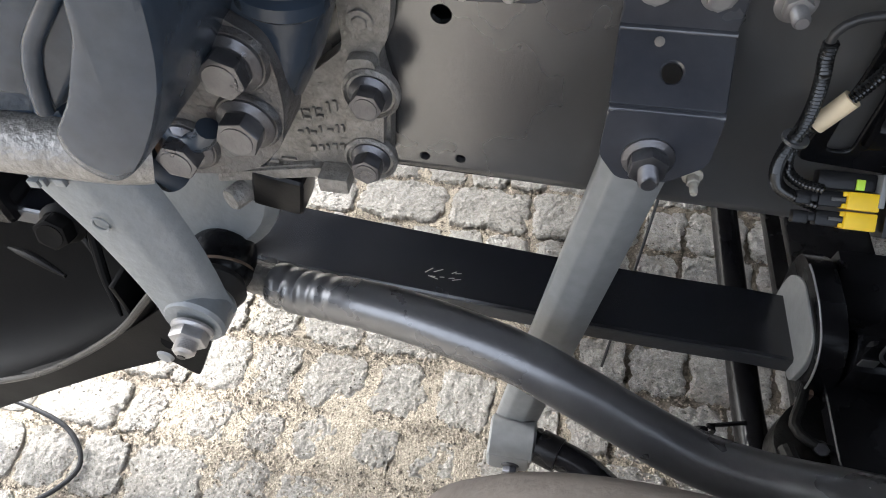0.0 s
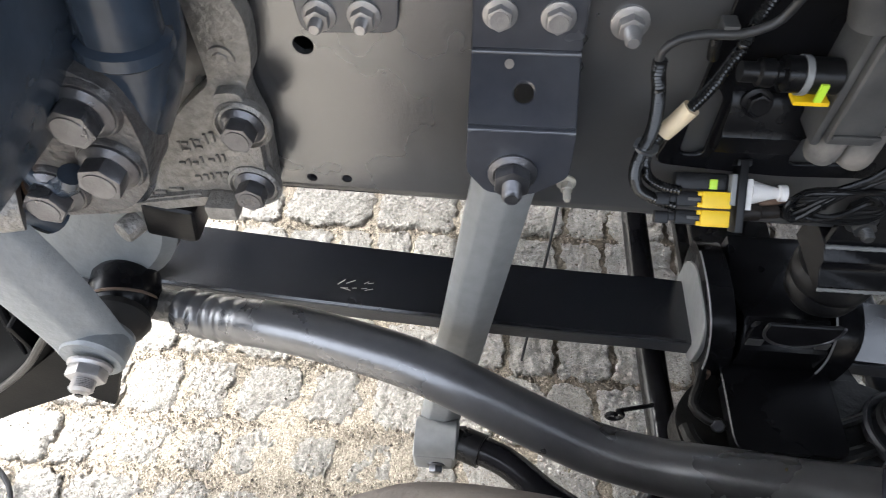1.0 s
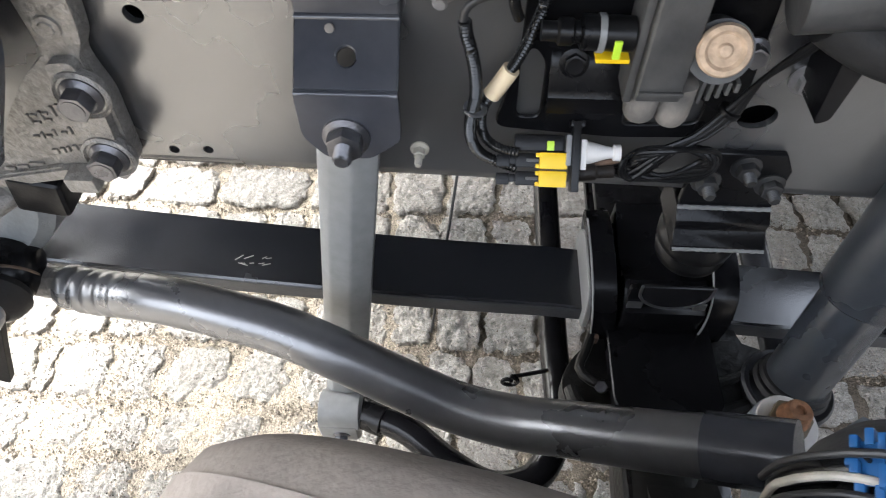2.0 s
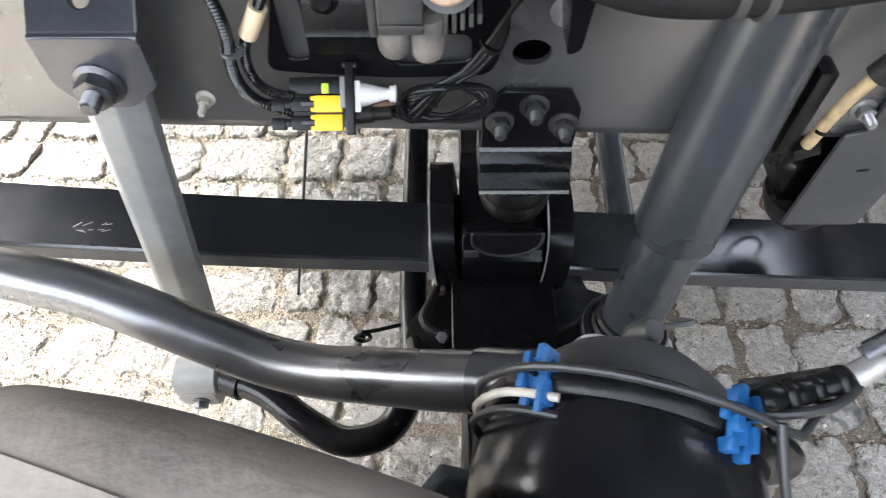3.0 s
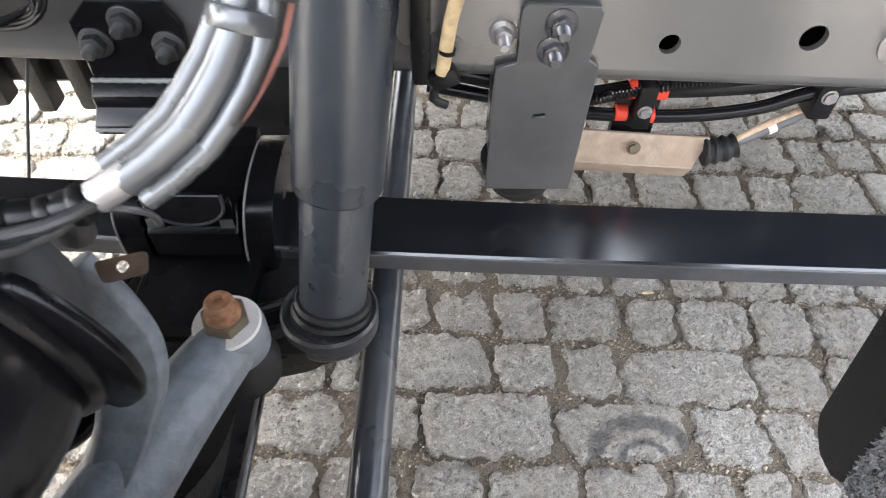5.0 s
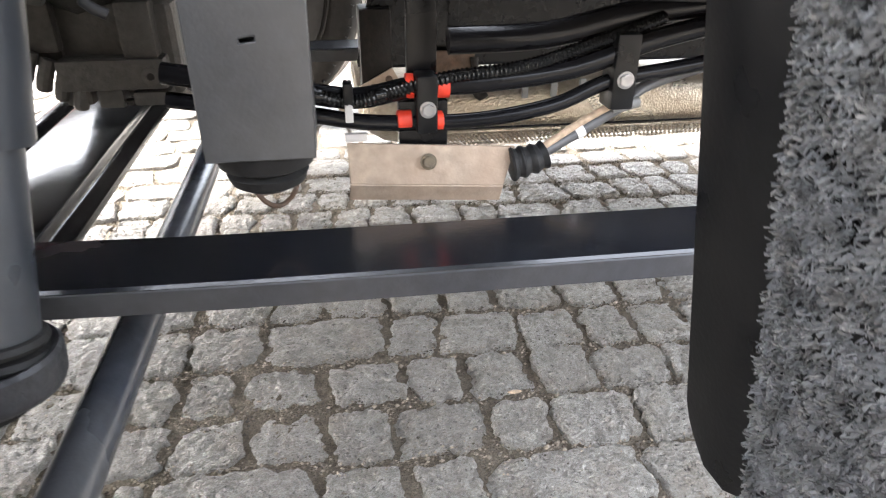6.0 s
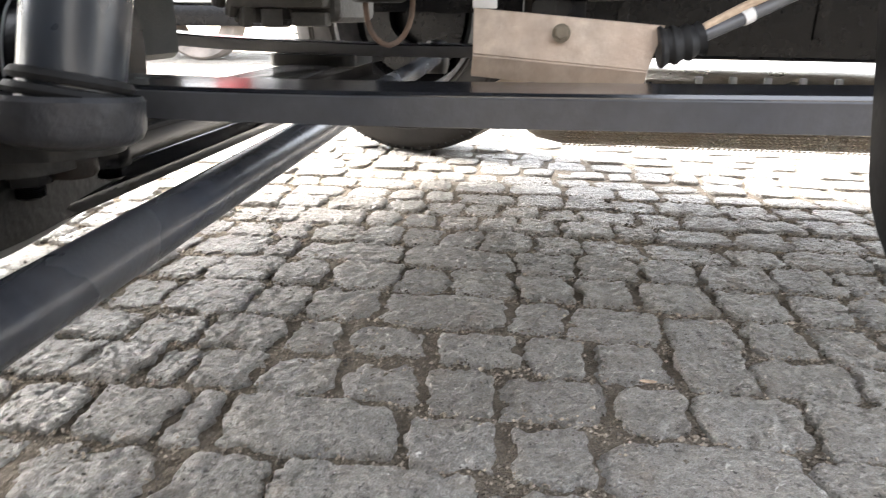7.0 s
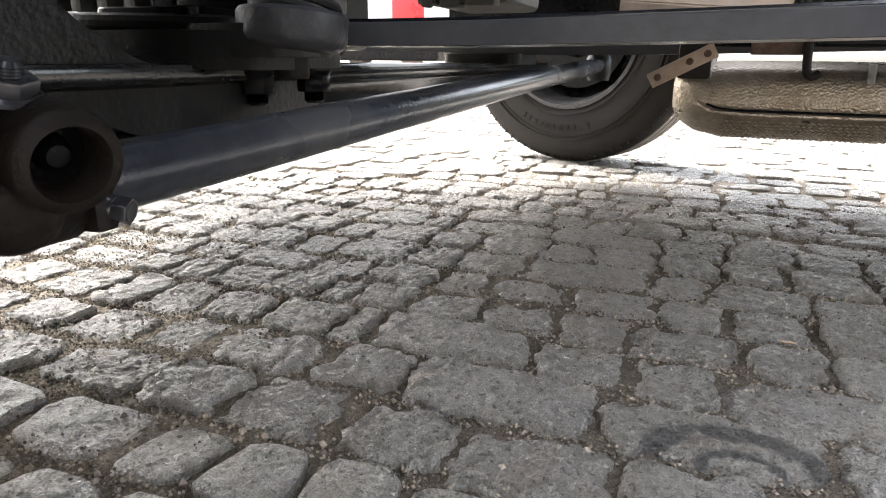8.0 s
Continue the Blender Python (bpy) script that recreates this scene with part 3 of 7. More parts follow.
def spring_saddle():
    t = thing("spring_saddle", (0.555, 0.56, 0.45), "black cast saddle block clamped on the leaf spring", "spring saddle")
    prof = [(0.480, 0.455), (0.480, 0.497), (0.500, 0.520)] + [(0.57 - 0.06 * math.cos(a), 0.535 - 0.022 * math.sin(a)) for a in (0.4, 0.9, 1.4, 1.9, 2.4, 2.8)] + [(0.65, 0.53), (0.66, 0.455)]
    bm = moved(prism(prof, 0.112, 0.004, 2), Matrix(((0, 0, 1, 0.4985), (1, 0, 0, 0), (0, 1, 0, 0), (0, 0, 0, 1))))
    part("block", bm, BLACK, t)
    part("front_plate", moved(slab(rounded([(0.500, 0.450), (0.500, 0.548), (0.608, 0.548), (0.608, 0.450)], 0.006), 0.008, bev=0.002), facing(0.494)), BLACK, t)
    cup = [(0.512, 0.562)] + [(0.557 - 0.045 * math.cos(math.pi * k / 12), 0.549 - 0.035 * math.sin(math.pi * k / 12)) for k in range(13)] + [(0.602, 0.562)]
    part("pad", moved(slab(cup, 0.006, bev=0.002), facing(0.4855)), GLOSSBLACK, t)
    # U-shaped highlight of the pad, laid on as a paler line
    rim = [(0.511, 0.4805, 0.562)] + [(0.557 - 0.046 * math.cos(math.pi * k / 12), 0.4805, 0.548 - 0.036 * math.sin(math.pi * k / 12)) for k in range(13)] + [(0.603, 0.4805, 0.562)]
    part("highlight_rim", swept(rim, 0.0022, 8, 0.006), BOLTGREY, t, "pale line for the highlight on the rim")
    # highlights at the lower corners, laid on as grey patches
    for x0, x1 in ((0.5015, 0.522), (0.590, 0.6065)):
        part("highlight_corner", box(x0, x1, 0.4835, 0.4858, 0.503, 0.518, 0.001), RAIL, t, "grey patch for the highlight on the corner")


spring_saddle()


def axle():
    t = thing("front_axle", (0.57, 1.1, 0.35), "black forged front axle beam with spring seats", "axle")
    prof = [(0.505, 0.298), (0.505, 0.318), (0.548, 0.326), (0.548, 0.362), (0.505, 0.370), (0.505, 0.390), (0.640, 0.390), (0.640, 0.370), (0.600, 0.362), (0.600, 0.326), (0.628, 0.318), (0.626, 0.301)]
    bm = prism(prof, 2.0, 0.005, 2)
    moved(bm, Matrix(((1, 0, 0, 0), (0, 0, 1, 0.10), (0, 1, 0, 0), (0, 0, 0, 1))))
    part("beam", bm, BEAM, t)
    seat = slab(rounded([(0.43, 0.36), (0.418, 0.41), (0.44, 0.45), (0.475, 0.48), (0.48, 0.66), (0.64, 0.66), (0.66, 0.60), (0.68, 0.48), (0.73, 0.42), (0.72, 0.36), (0.60, 0.33), (0.45, 0.33)], 0.03), 0.040, bev=0.010, segs=3)
    part("spring_seat", moved(seat, Matrix.Translation((0, 0, 0.384))), AXLE, t)
    up = slab(rounded([(0.485, 0.36), (0.485, 0.64), (0.63, 0.64), (0.63, 0.36)], 0.02), 0.022, bev=0.004)
    part("seat_block", moved(up, Matrix.Translation((0, 0, 0.428))), BLACK, t)
    part("far_spring_seat", moved(slab(rounded([(0.46, 1.53), (0.46, 1.76), (0.68, 1.76), (0.68, 1.53)], 0.03), 0.03, bev=0.006), Matrix.Translation((0, 0, 0.385))), AXLE, t)
    ridge = swept([(0.432, 0.395, 0.432), (0.445, 0.362, 0.436), (0.50, 0.352, 0.434), (0.60, 0.362, 0.432), (0.66, 0.38, 0.430), (0.70, 0.40, 0.425)], 0.010, 10)
    part("rib", ridge, AXLE, t)
    part("rib", swept([(0.475, 0.50, 0.434), (0.455, 0.45, 0.436), (0.445, 0.425, 0.436), (0.46, 0.405, 0.437), (0.50, 0.398, 0.436), (0.60, 0.402, 0.434), (0.68, 0.43, 0.432)], 0.007, 10), AXLE, t)
    for x, y in ((0.505, 0.43), (0.505, 0.53), (0.636, 0.452), (0.664, 0.536)):
        bolt(t, (x, y, 0.384), (0, 0, -1), BLACK, 0.024, 0.022, 0.030, 0.014, 0.014, name="u_bolt_nut")
    for x, y in ((0.475, 0.40), (0.615, 0.40)):
        bolt(t, (x, y, 0.432), (-0.3, -0.5, 0.8), BOLTGREY, 0.010, 0.009, 0.012)
    part("beam_end", swept([(0.572, 0.62, 0.345), (0.570, 0.45, 0.343), (0.560, 0.32, 0.343), (0.548, 0.22, 0.350), (0.535, 0.13, 0.372), (0.525, 0.06, 0.42)], lambda q: 0.046 + 0.014 * math.sin(math.pi * min(1.0, q * 1.3)), 16, section=[(-1, -0.7), (-0.6, -1), (0.6, -1), (1, -0.7), (1.05, 0), (1, 0.7), (0.6, 0.95), (-0.6, 0.95), (-1, 0.7)]), AXLE, t, smooth=50)
    part("gooseneck", swept([(0.575, 0.34, 0.345), (0.574, 0.28, 0.358), (0.576, 0.215, 0.388), (0.572, 0.150, 0.440), (0.565, 0.100, 0.500)], 0.046, 16, section=[(-1, -0.8), (1, -0.8), (1.05, -0.4), (0.8, 0), (1.05, 0.4), (1, 0.8), (-1, 0.8)]), AXLE, t)
    hub = joined(spun([(0, 0), (0.055, 0), (0.055, 0.16), (0.045, 0.18), (0, 0.18)], 28))
    part("kingpin_boss", moved(hub, along((0.520, 0.09, 0.30), (0, 0, 1))), AXLE, t)


axle()


def bump_stop():
    t = thing("bump_stop_bracket", (0.565, 0.49, 0.70), "black welded bump stop bracket bolted under the frame rail", "bracket")
    out = [(0.515, 0.690), (0.515, 0.772), (0.536, 0.792), (0.603, 0.791), (0.616, 0.768), (0.616, 0.690)]
    part("plate", moved(slab(out, 0.008, bev=0.001), facing(0.498)), BLACK, t)
    prof = [(0.458, 0.668), (0.458, 0.678), (0.474, 0.690), (0.474, 0.702), (0.490, 0.714), (0.54, 0.714), (0.54, 0.668)]
    part("step", moved(prism(prof, 0.102, 0.0012, 1), Matrix(((0, 0, 1, 0.5135), (1, 0, 0, 0), (0, 1, 0, 0), (0, 0, 0, 1)))), BLACK, t)
    for y, z in ((0.487, 0.712), (0.458, 0.674)):
        bead = [(0.514 + 0.1005 * i / 40, y - 0.0003 * math.sin(i * 1.3), z + 0.0004 * math.sin(i * 2.1)) for i in range(41)]
        part("weld_bead", swept(bead, 0.0026, 8, raw=True), LINK, t, "shiny weld bead")
    for x, z in ((0.533, 0.752), (0.567, 0.774), (0.600, 0.749)):
        bolt(t, (x, 0.490, z), mat=CABLE, flange=0.0155, hexr=0.0118, head=0.013, stud=0.0065, studlen=0.012, twist=x * 400)
    part("rubber_stop", moved(spun([(0, 0), (0.018, 0.001), (0.032, 0.008), (0.041, 0.020), (0.044, 0.034), (0.041, 0.042), (0.046, 0.050), (0.047, 0.064), (0.043, 0.072), (0.046, 0.078), (0.046, 0.092), (0, 0.092)], 36), Matrix.Translation((0.562, 0.512, 0.579))), PLASTIC, t, "black ribbed rubber stop")


bump_stop()


def rear_stop():
    t = thing("bump_stop_bracket", (0.958, 0.52, 0.66), "grey painted sheet steel bracket with a rubber stop beneath", "bracket")
    out = [(0.909, 0.566), (0.909, 0.727), (0.929, 0.733), (0.929, 0.788), (0.934, 0.794), (1.000, 0.792), (1.004, 0.786), (0.999, 0.737), (1.010, 0.730), (1.006, 0.566)]
    slot = [(0.952, 0.668), (0.965, 0.670), (0.965, 0.674), (0.952, 0.672)]
    part("face_plate", moved(slab(out, 0.006, [slot], bev=0.001), facing(0.496)), STOPGREY, t)
    part("side_wall", box(1.000, 1.006, 0.496, 0.60, 0.566, 0.69, 0.001), STOPGREY, t)
    part("back_box", box(0.915, 0.998, 0.53, 0.60, 0.566, 0.70, 0.003), BLACK, t)
    for x, z in ((0.966, 0.775), (0.962, 0.748)):
        bolt(t, (x, 0.490, z), mat=BOLTGREY, flange=0.0155, hexr=0.0115, head=0.012, stud=0.0065, studlen=0.012)
    part("rubber_stop", moved(spun([(0, 0), (0.022, 0), (0.036, 0.008), (0.040, 0.018), (0.034, 0.022), (0.046, 0.028), (0.050, 0.040), (0.050, 0.048), (0, 0.048)], 32), Matrix.Translation((0.956, 0.545, 0.519))), RUBBER, t, "black ribbed rubber stop")
    part("wire_hook", swept([(0.934, 0.582, 0.530), (0.936, 0.582, 0.502), (0.944, 0.582, 0.486), (0.958, 0.582, 0.479), (0.973, 0.582, 0.489), (0.981, 0.582, 0.508), (0.982, 0.582, 0.53)], 0.0028, 10), RUST, t, "dull brown bent wire hook")


rear_stop()


def shock_absorber():
    t = thing("shock_absorber", (0.72, 0.372, 0.40), "grey telescopic shock absorber with a wide dust tube", "shock absorber")
    a, b = Vector((0.722, 0.402, 0.405)), Vector((0.802, 0.540, 1.06))
    m = along(a, b - a)
    L = (b - a).length
    base = along((0.722, 0.405, 0.410), (0.02, 0.09, 1))
    part("lower_tube", moved(spun([(0, 0.02), (0.0385, 0.02), (0.040, 0.03), (0.040, 0.24), (0, 0.24)], 48), m), SHOCK, t)
    part("dust_tube", moved(spun([(0.041, 0.214), (0.0470, 0.212), (0.0485, 0.216), (0.0485, L), (0, L)], 48), m), SHOCK, t)
    part("base_cup", moved(spun([(0, -0.010), (0.030, -0.010), (0.048, -0.006), (0.056, -0.001), (0.059, 0.006), (0.060, 0.030), (0.057, 0.034), (0.051, 0.031), (0.048, 0.027), (0, 0.027)], 48), base), CUP, t)
    part("cup_neck", moved(spun([(0, 0), (0.018, 0), (0.020, 0.004), (0.020, 0.03), (0, 0.03)], 24), along((0.712, 0.415, 0.374), (0, 0, 1))), OLDRUST, t)
    for z0, r in ((0.034, 0.0500), (0.046, 0.0470)):
        part("rubber_ring", moved(spun([(0.040, z0), (r - 0.002, z0 + 0.001), (r, z0 + 0.005), (r - 0.003, z0 + 0.0095), (0.040, z0 + 0.0105)], 48), m), RUBBER, t)
    # forged ear that ties the cup to the axle
    ear = slab(rounded([(0.60, 0.365), (0.585, 0.45), (0.66, 0.49), (0.735, 0.462), (0.772, 0.42), (0.752, 0.372), (0.70, 0.352)], 0.025, 5), 0.034, bev=0.010, segs=3)
    part("mount_arm", moved(ear, Matrix.Translation((-0.004, -0.004, 0.397))), AXLE, t)


shock_absorber()


# ---- steering ----
def drag_link():
    t = thing("drag_link", (0.1, 0.33, 0.66), "dark grey bent tubular steering drag link with a crimped end", "drag link")
    pts = [(-0.227, 0.439, 0.573), (-0.186, 0.43, 0.576), (-0.105, 0.41, 0.6), (-0.047, 0.397, 0.609), (0.021, 0.38, 0.613), (0.081, 0.365, 0.61), (0.148, 0.343, 0.599), (0.212, 0.323, 0.581), (0.278, 0.302, 0.57), (0.343, 0.281, 0.586), (0.403, 0.262, 0.62), (0.456, 0.244, 0.652), (0.508, 0.228, 0.684)]

    def rad(s):
        if s < 0.13:
            return 0.0275 + 0.0022 * abs(math.sin(s / 0.13 * math.pi * 4.5))
        return 0.0292
    part("tube", swept(pts, rad, 28, 0.004), DRAG, t)
    part("collar", swept([(0.508, 0.228, 0.684), (0.538, 0.218, 0.702), (0.568, 0.208, 0.720)], 0.032, 24), SLATE, t)
    part("neck", swept([(-0.297, 0.457, 0.567), (-0.262, 0.448, 0.569), (-0.223, 0.438, 0.574)], lambda s: 0.024 - 0.004 * s, 18), CAST, t, "rusty threaded neck")
    part("ball_socket", moved(spun([(0, -0.035), (0.030, -0.035), (0.040, -0.022), (0.043, 0.0), (0.040, 0.022), (0.032, 0.032), (0, 0.034)], 32), along((-0.295, 0.445, 0.598), (-0.15, 0.9, 0.25))), BLACK, t, "black ball joint socket")
    part("dust_boot", moved(spun([(0, 0), (0.036, 0), (0.040, 0.010), (0.034, 0.024), (0.022, 0.034), (0, 0.034)], 28), along((-0.288, 0.412, 0.600), (0.1, -0.9, 0.05))), RUBBER, t, "black rubber boot")
    part("seam", moved(spun([(0.0395, 0), (0.0412, 0.001), (0.0412, 0.003), (0.0395, 0.004)], 32), along((-0.292, 0.430, 0.599), (-0.15, 0.9, 0.25))), RUST, t, "rusty seam ring")


drag_link()


def pitman_arm():
    t = thing("pitman_arm", (-0.25, 0.31, 0.67), "pale grey forged steering arm with a large nut", "steering arm")
    bm = bmesh.new()
    a, b = Vector((-0.330, 0.362, 0.878)), Vector((-0.254, 0.334, 0.655))
    rings = []
    for k in range(9):
        s = k / 8
        p = a.lerp(b, s)
        w = 0.052 - 0.017 * s + (0.004 if k == 8 else 0)
        th = 0.022 - 0.004 * s
        sec = [(-w, -th * 0.5), (-w * 0.8, -th), (w * 0.15, -th), (w * 0.8, -th * 0.15), (w, th * 0.6), (-w, th)]
        rings.append([bm.verts.new(p + Vector((u + 0.012 * math.sin(s * 3.1), v, 0.2 * u * 0.2))) for u, v in sec])
    for r0, r1 in zip(rings, rings[1:]):
        for k in range(6):
            bm.faces.new((r0[k], r0[(k + 1) % 6], r1[(k + 1) % 6], r1[k]))
    bm.faces.new(rings[0]), bm.faces.new(rings[-1])
    boss = moved(spun([(0, 0), (0.032, 0), (0.034, 0.005), (0.034, 0.032), (0.031, 0.036), (0, 0.036)], 28), along((-0.253, 0.352, 0.662), (0, -1, 0.05)))
    part("arm", joined(bevelled(bm, 0.004, 2, 20), boss), PITMAN, t)
    ring = [(-0.300 + 0.008 * math.cos(i * 0.5), 0.3285, 0.800 + 0.008 * math.sin(i * 0.5)) for i in range(13)]
    part("forging_mark", swept(ring, 0.0014, 6, raw=True), PITMAN, t)
    for i, w in enumerate((0.010, 0.004, 0.010)):
        part("forging_mark", box(-0.350 + 0.014 * i, -0.350 + 0.014 * i + w, 0.3300, 0.335, 0.838 + 0.003 * i, 0.846 + 0.003 * i, 0.0006), PITMAN, t)
    bolt(t, (-0.252, 0.312, 0.662), (0.05, -1, -0.05), ZINC, 0.0225, 0.0205, 0.017, 0.0120, 0.014, name="castle_nut")
    part("stud_socket", spun([(0, 0), (0.005, 0), (0.0045, 0.001), (0, 0.001)], 6), BLACK, t).matrix_basis = along((-0.2504, 0.2785, 0.6603), (0.05, -1, -0.05))


pitman_arm()


def steering_gearbox():
    t = thing("steering_gearbox", (-0.25, 0.38, 0.88), "blue-grey painted cast steering gearbox with three large bolts", "steering gearbox")
    # round-ended cover that stands out beside the side block
    cover = rounded([(-0.230, 0.958), (-0.232, 0.940), (-0.224, 0.924), (-0.205, 0.915), (-0.187, 0.927), (-0.170, 0.947), (-0.150, 0.978), (-0.136, 1.005), (-0.128, 1.029), (-0.122, 1.060), (-0.120, 1.09), (-0.160, 1.09), (-0.176, 1.036), (-0.204, 0.989)], 0.010, 4)
    part("housing", moved(crowned(cover, (-0.172, 1.000), ((1.06, 0), (1.02, 0.085), (1, 0.100), (0.985, 0.104), (0.95, 0.107), (0.85, 0.108), (0.5, 0.1085), (0.25, 0.109))), Matrix.Translation((0, 0.385, 0)) @ OUT), HOUSING, t, smooth=50)
    part("cover_lip", swept([(-0.222, 0.372, 0.890), (-0.205, 0.366, 0.880), (-0.186, 0.362, 0.888), (-0.176, 0.360, 0.902)], 0.010, 14), HOUSING, t)
    # side block with a raised ridge along its edge
    block = rounded([(-0.66, 1.10), (-0.66, 0.905), (-0.335, 0.912), (-0.285, 0.918), (-0.262, 0.945), (-0.205, 1.010), (-0.180, 1.045), (-0.165, 1.10)], 0.010, 4)
    part("side_block", moved(crowned(block, (-0.40, 1.04), ((1, 0), (1, 0.126), (0.985, 0.135), (0.965, 0.138), (0.84, 0.141), (0.81, 0.146), (0.76, 0.148), (0.5, 0.149))), Matrix.Translation((0, 0.478, 0)) @ OUT), HOUSING, t, smooth=40)
    part("edge_ridge", swept([(-0.292, 0.338, 0.924), (-0.281, 0.336, 0.955), (-0.266, 0.336, 0.985), (-0.232, 0.337, 1.022), (-0.205, 0.340, 1.05)], 0.0075, 12), HOUSING, t)
    part("block_foot", box(-0.60, -0.300, 0.355, 0.45, 0.897, 0.908, 0.004), HOUSING, t)
    # column that wraps round the bolts
    column = rounded([(-0.165, 1.09), (-0.160, 0.990), (-0.140, 0.960), (-0.140, 0.900), (-0.165, 0.850), (-0.184, 0.812), (-0.172, 0.806), (-0.149, 0.848), (-0.116, 0.902), (-0.096, 0.938), (-0.078, 0.985), (-0.066, 1.09)], 0.010, 4)
    part("upper_body", moved(crowned(column, (-0.128, 0.960), ((1, 0), (1.0, 0.004), (0.985, 0.014), (0.95, 0.024), (0.88, 0.034), (0.76, 0.042), (0.6, 0.046), (0.3, 0.048))), Matrix.Translation((0, 0.432, 0)) @ OUT), HOUSING, t, smooth=60)
    part("back_body", box(-0.34, -0.150, 0.420, 0.484, 0.885, 1.09, 0.012, 3), HOUSING, t)
    part("upper_neck", moved(spun([(0, 0), (0.030, 0), (0.033, 0.003), (0.033, 0.012), (0.028, 0.016), (0.028, 0.10), (0, 0.10)], 32), along((-0.105, 0.395, 0.995), (0.12, 0.05, 1))), HOUSING, t)
    part("top_plug", moved(spun([(0, 0), (0.012, 0), (0.014, 0.004), (0.014, 0.014), (0.009, 0.018), (0, 0.018)], 24), along((-0.176, 0.356, 1.016), (0, -1, 0.3))), BLACK, t)
    flange = slab(rounded([(-0.190, 1.03), (-0.160, 1.012), (-0.141, 0.992), (-0.119, 0.980), (-0.113, 0.953), (-0.114, 0.917), (-0.124, 0.880), (-0.150, 0.852), (-0.180, 0.840), (-0.222, 0.834), (-0.246, 0.848), (-0.243, 0.872), (-0.214, 0.900), (-0.196, 0.938), (-0.183, 0.979)], 0.012), 0.045, bev=0.006, segs=3)
    part("flange", moved(flange, Matrix.Translation((0, 0.417, 0)) @ OUT), FLANGE, t, "dusty cast flange with rust stains")
    for x, z, tw in ((-0.142, 0.961, 10), (-0.146, 0.905, 38), (-0.208, 0.872, 22)):
        part("bolt_boss", moved(spun([(0, 0), (0.027, 0), (0.027, 0.006), (0.025, 0.009), (0, 0.009)], 28), along((x, 0.376, z), (0, -1, 0))), FLANGE, t)
        bolt(t, (x, 0.368, z), (0.0, -1, 0.0), BOLTGREY, 0.0235, 0.0182, 0.022, twist=tw)
    part("pipe", swept([(-0.70, 0.345, 0.876), (-0.50, 0.345, 0.877), (-0.365, 0.345, 0.878), (-0.315, 0.347, 0.876), (-0.262, 0.352, 0.872), (-0.240, 0.362, 0.866)], 0.027, 24), CAST, t, "dusty cast pipe")
    part("lower_lug", moved(spun([(0, 0), (0.016, 0), (0.018, 0.004), (0.018, 0.05), (0, 0.05)], 18), along((-0.262, 0.375, 0.852), (0.1, 0.4, -1))), HOUSING, t)


steering_gearbox()


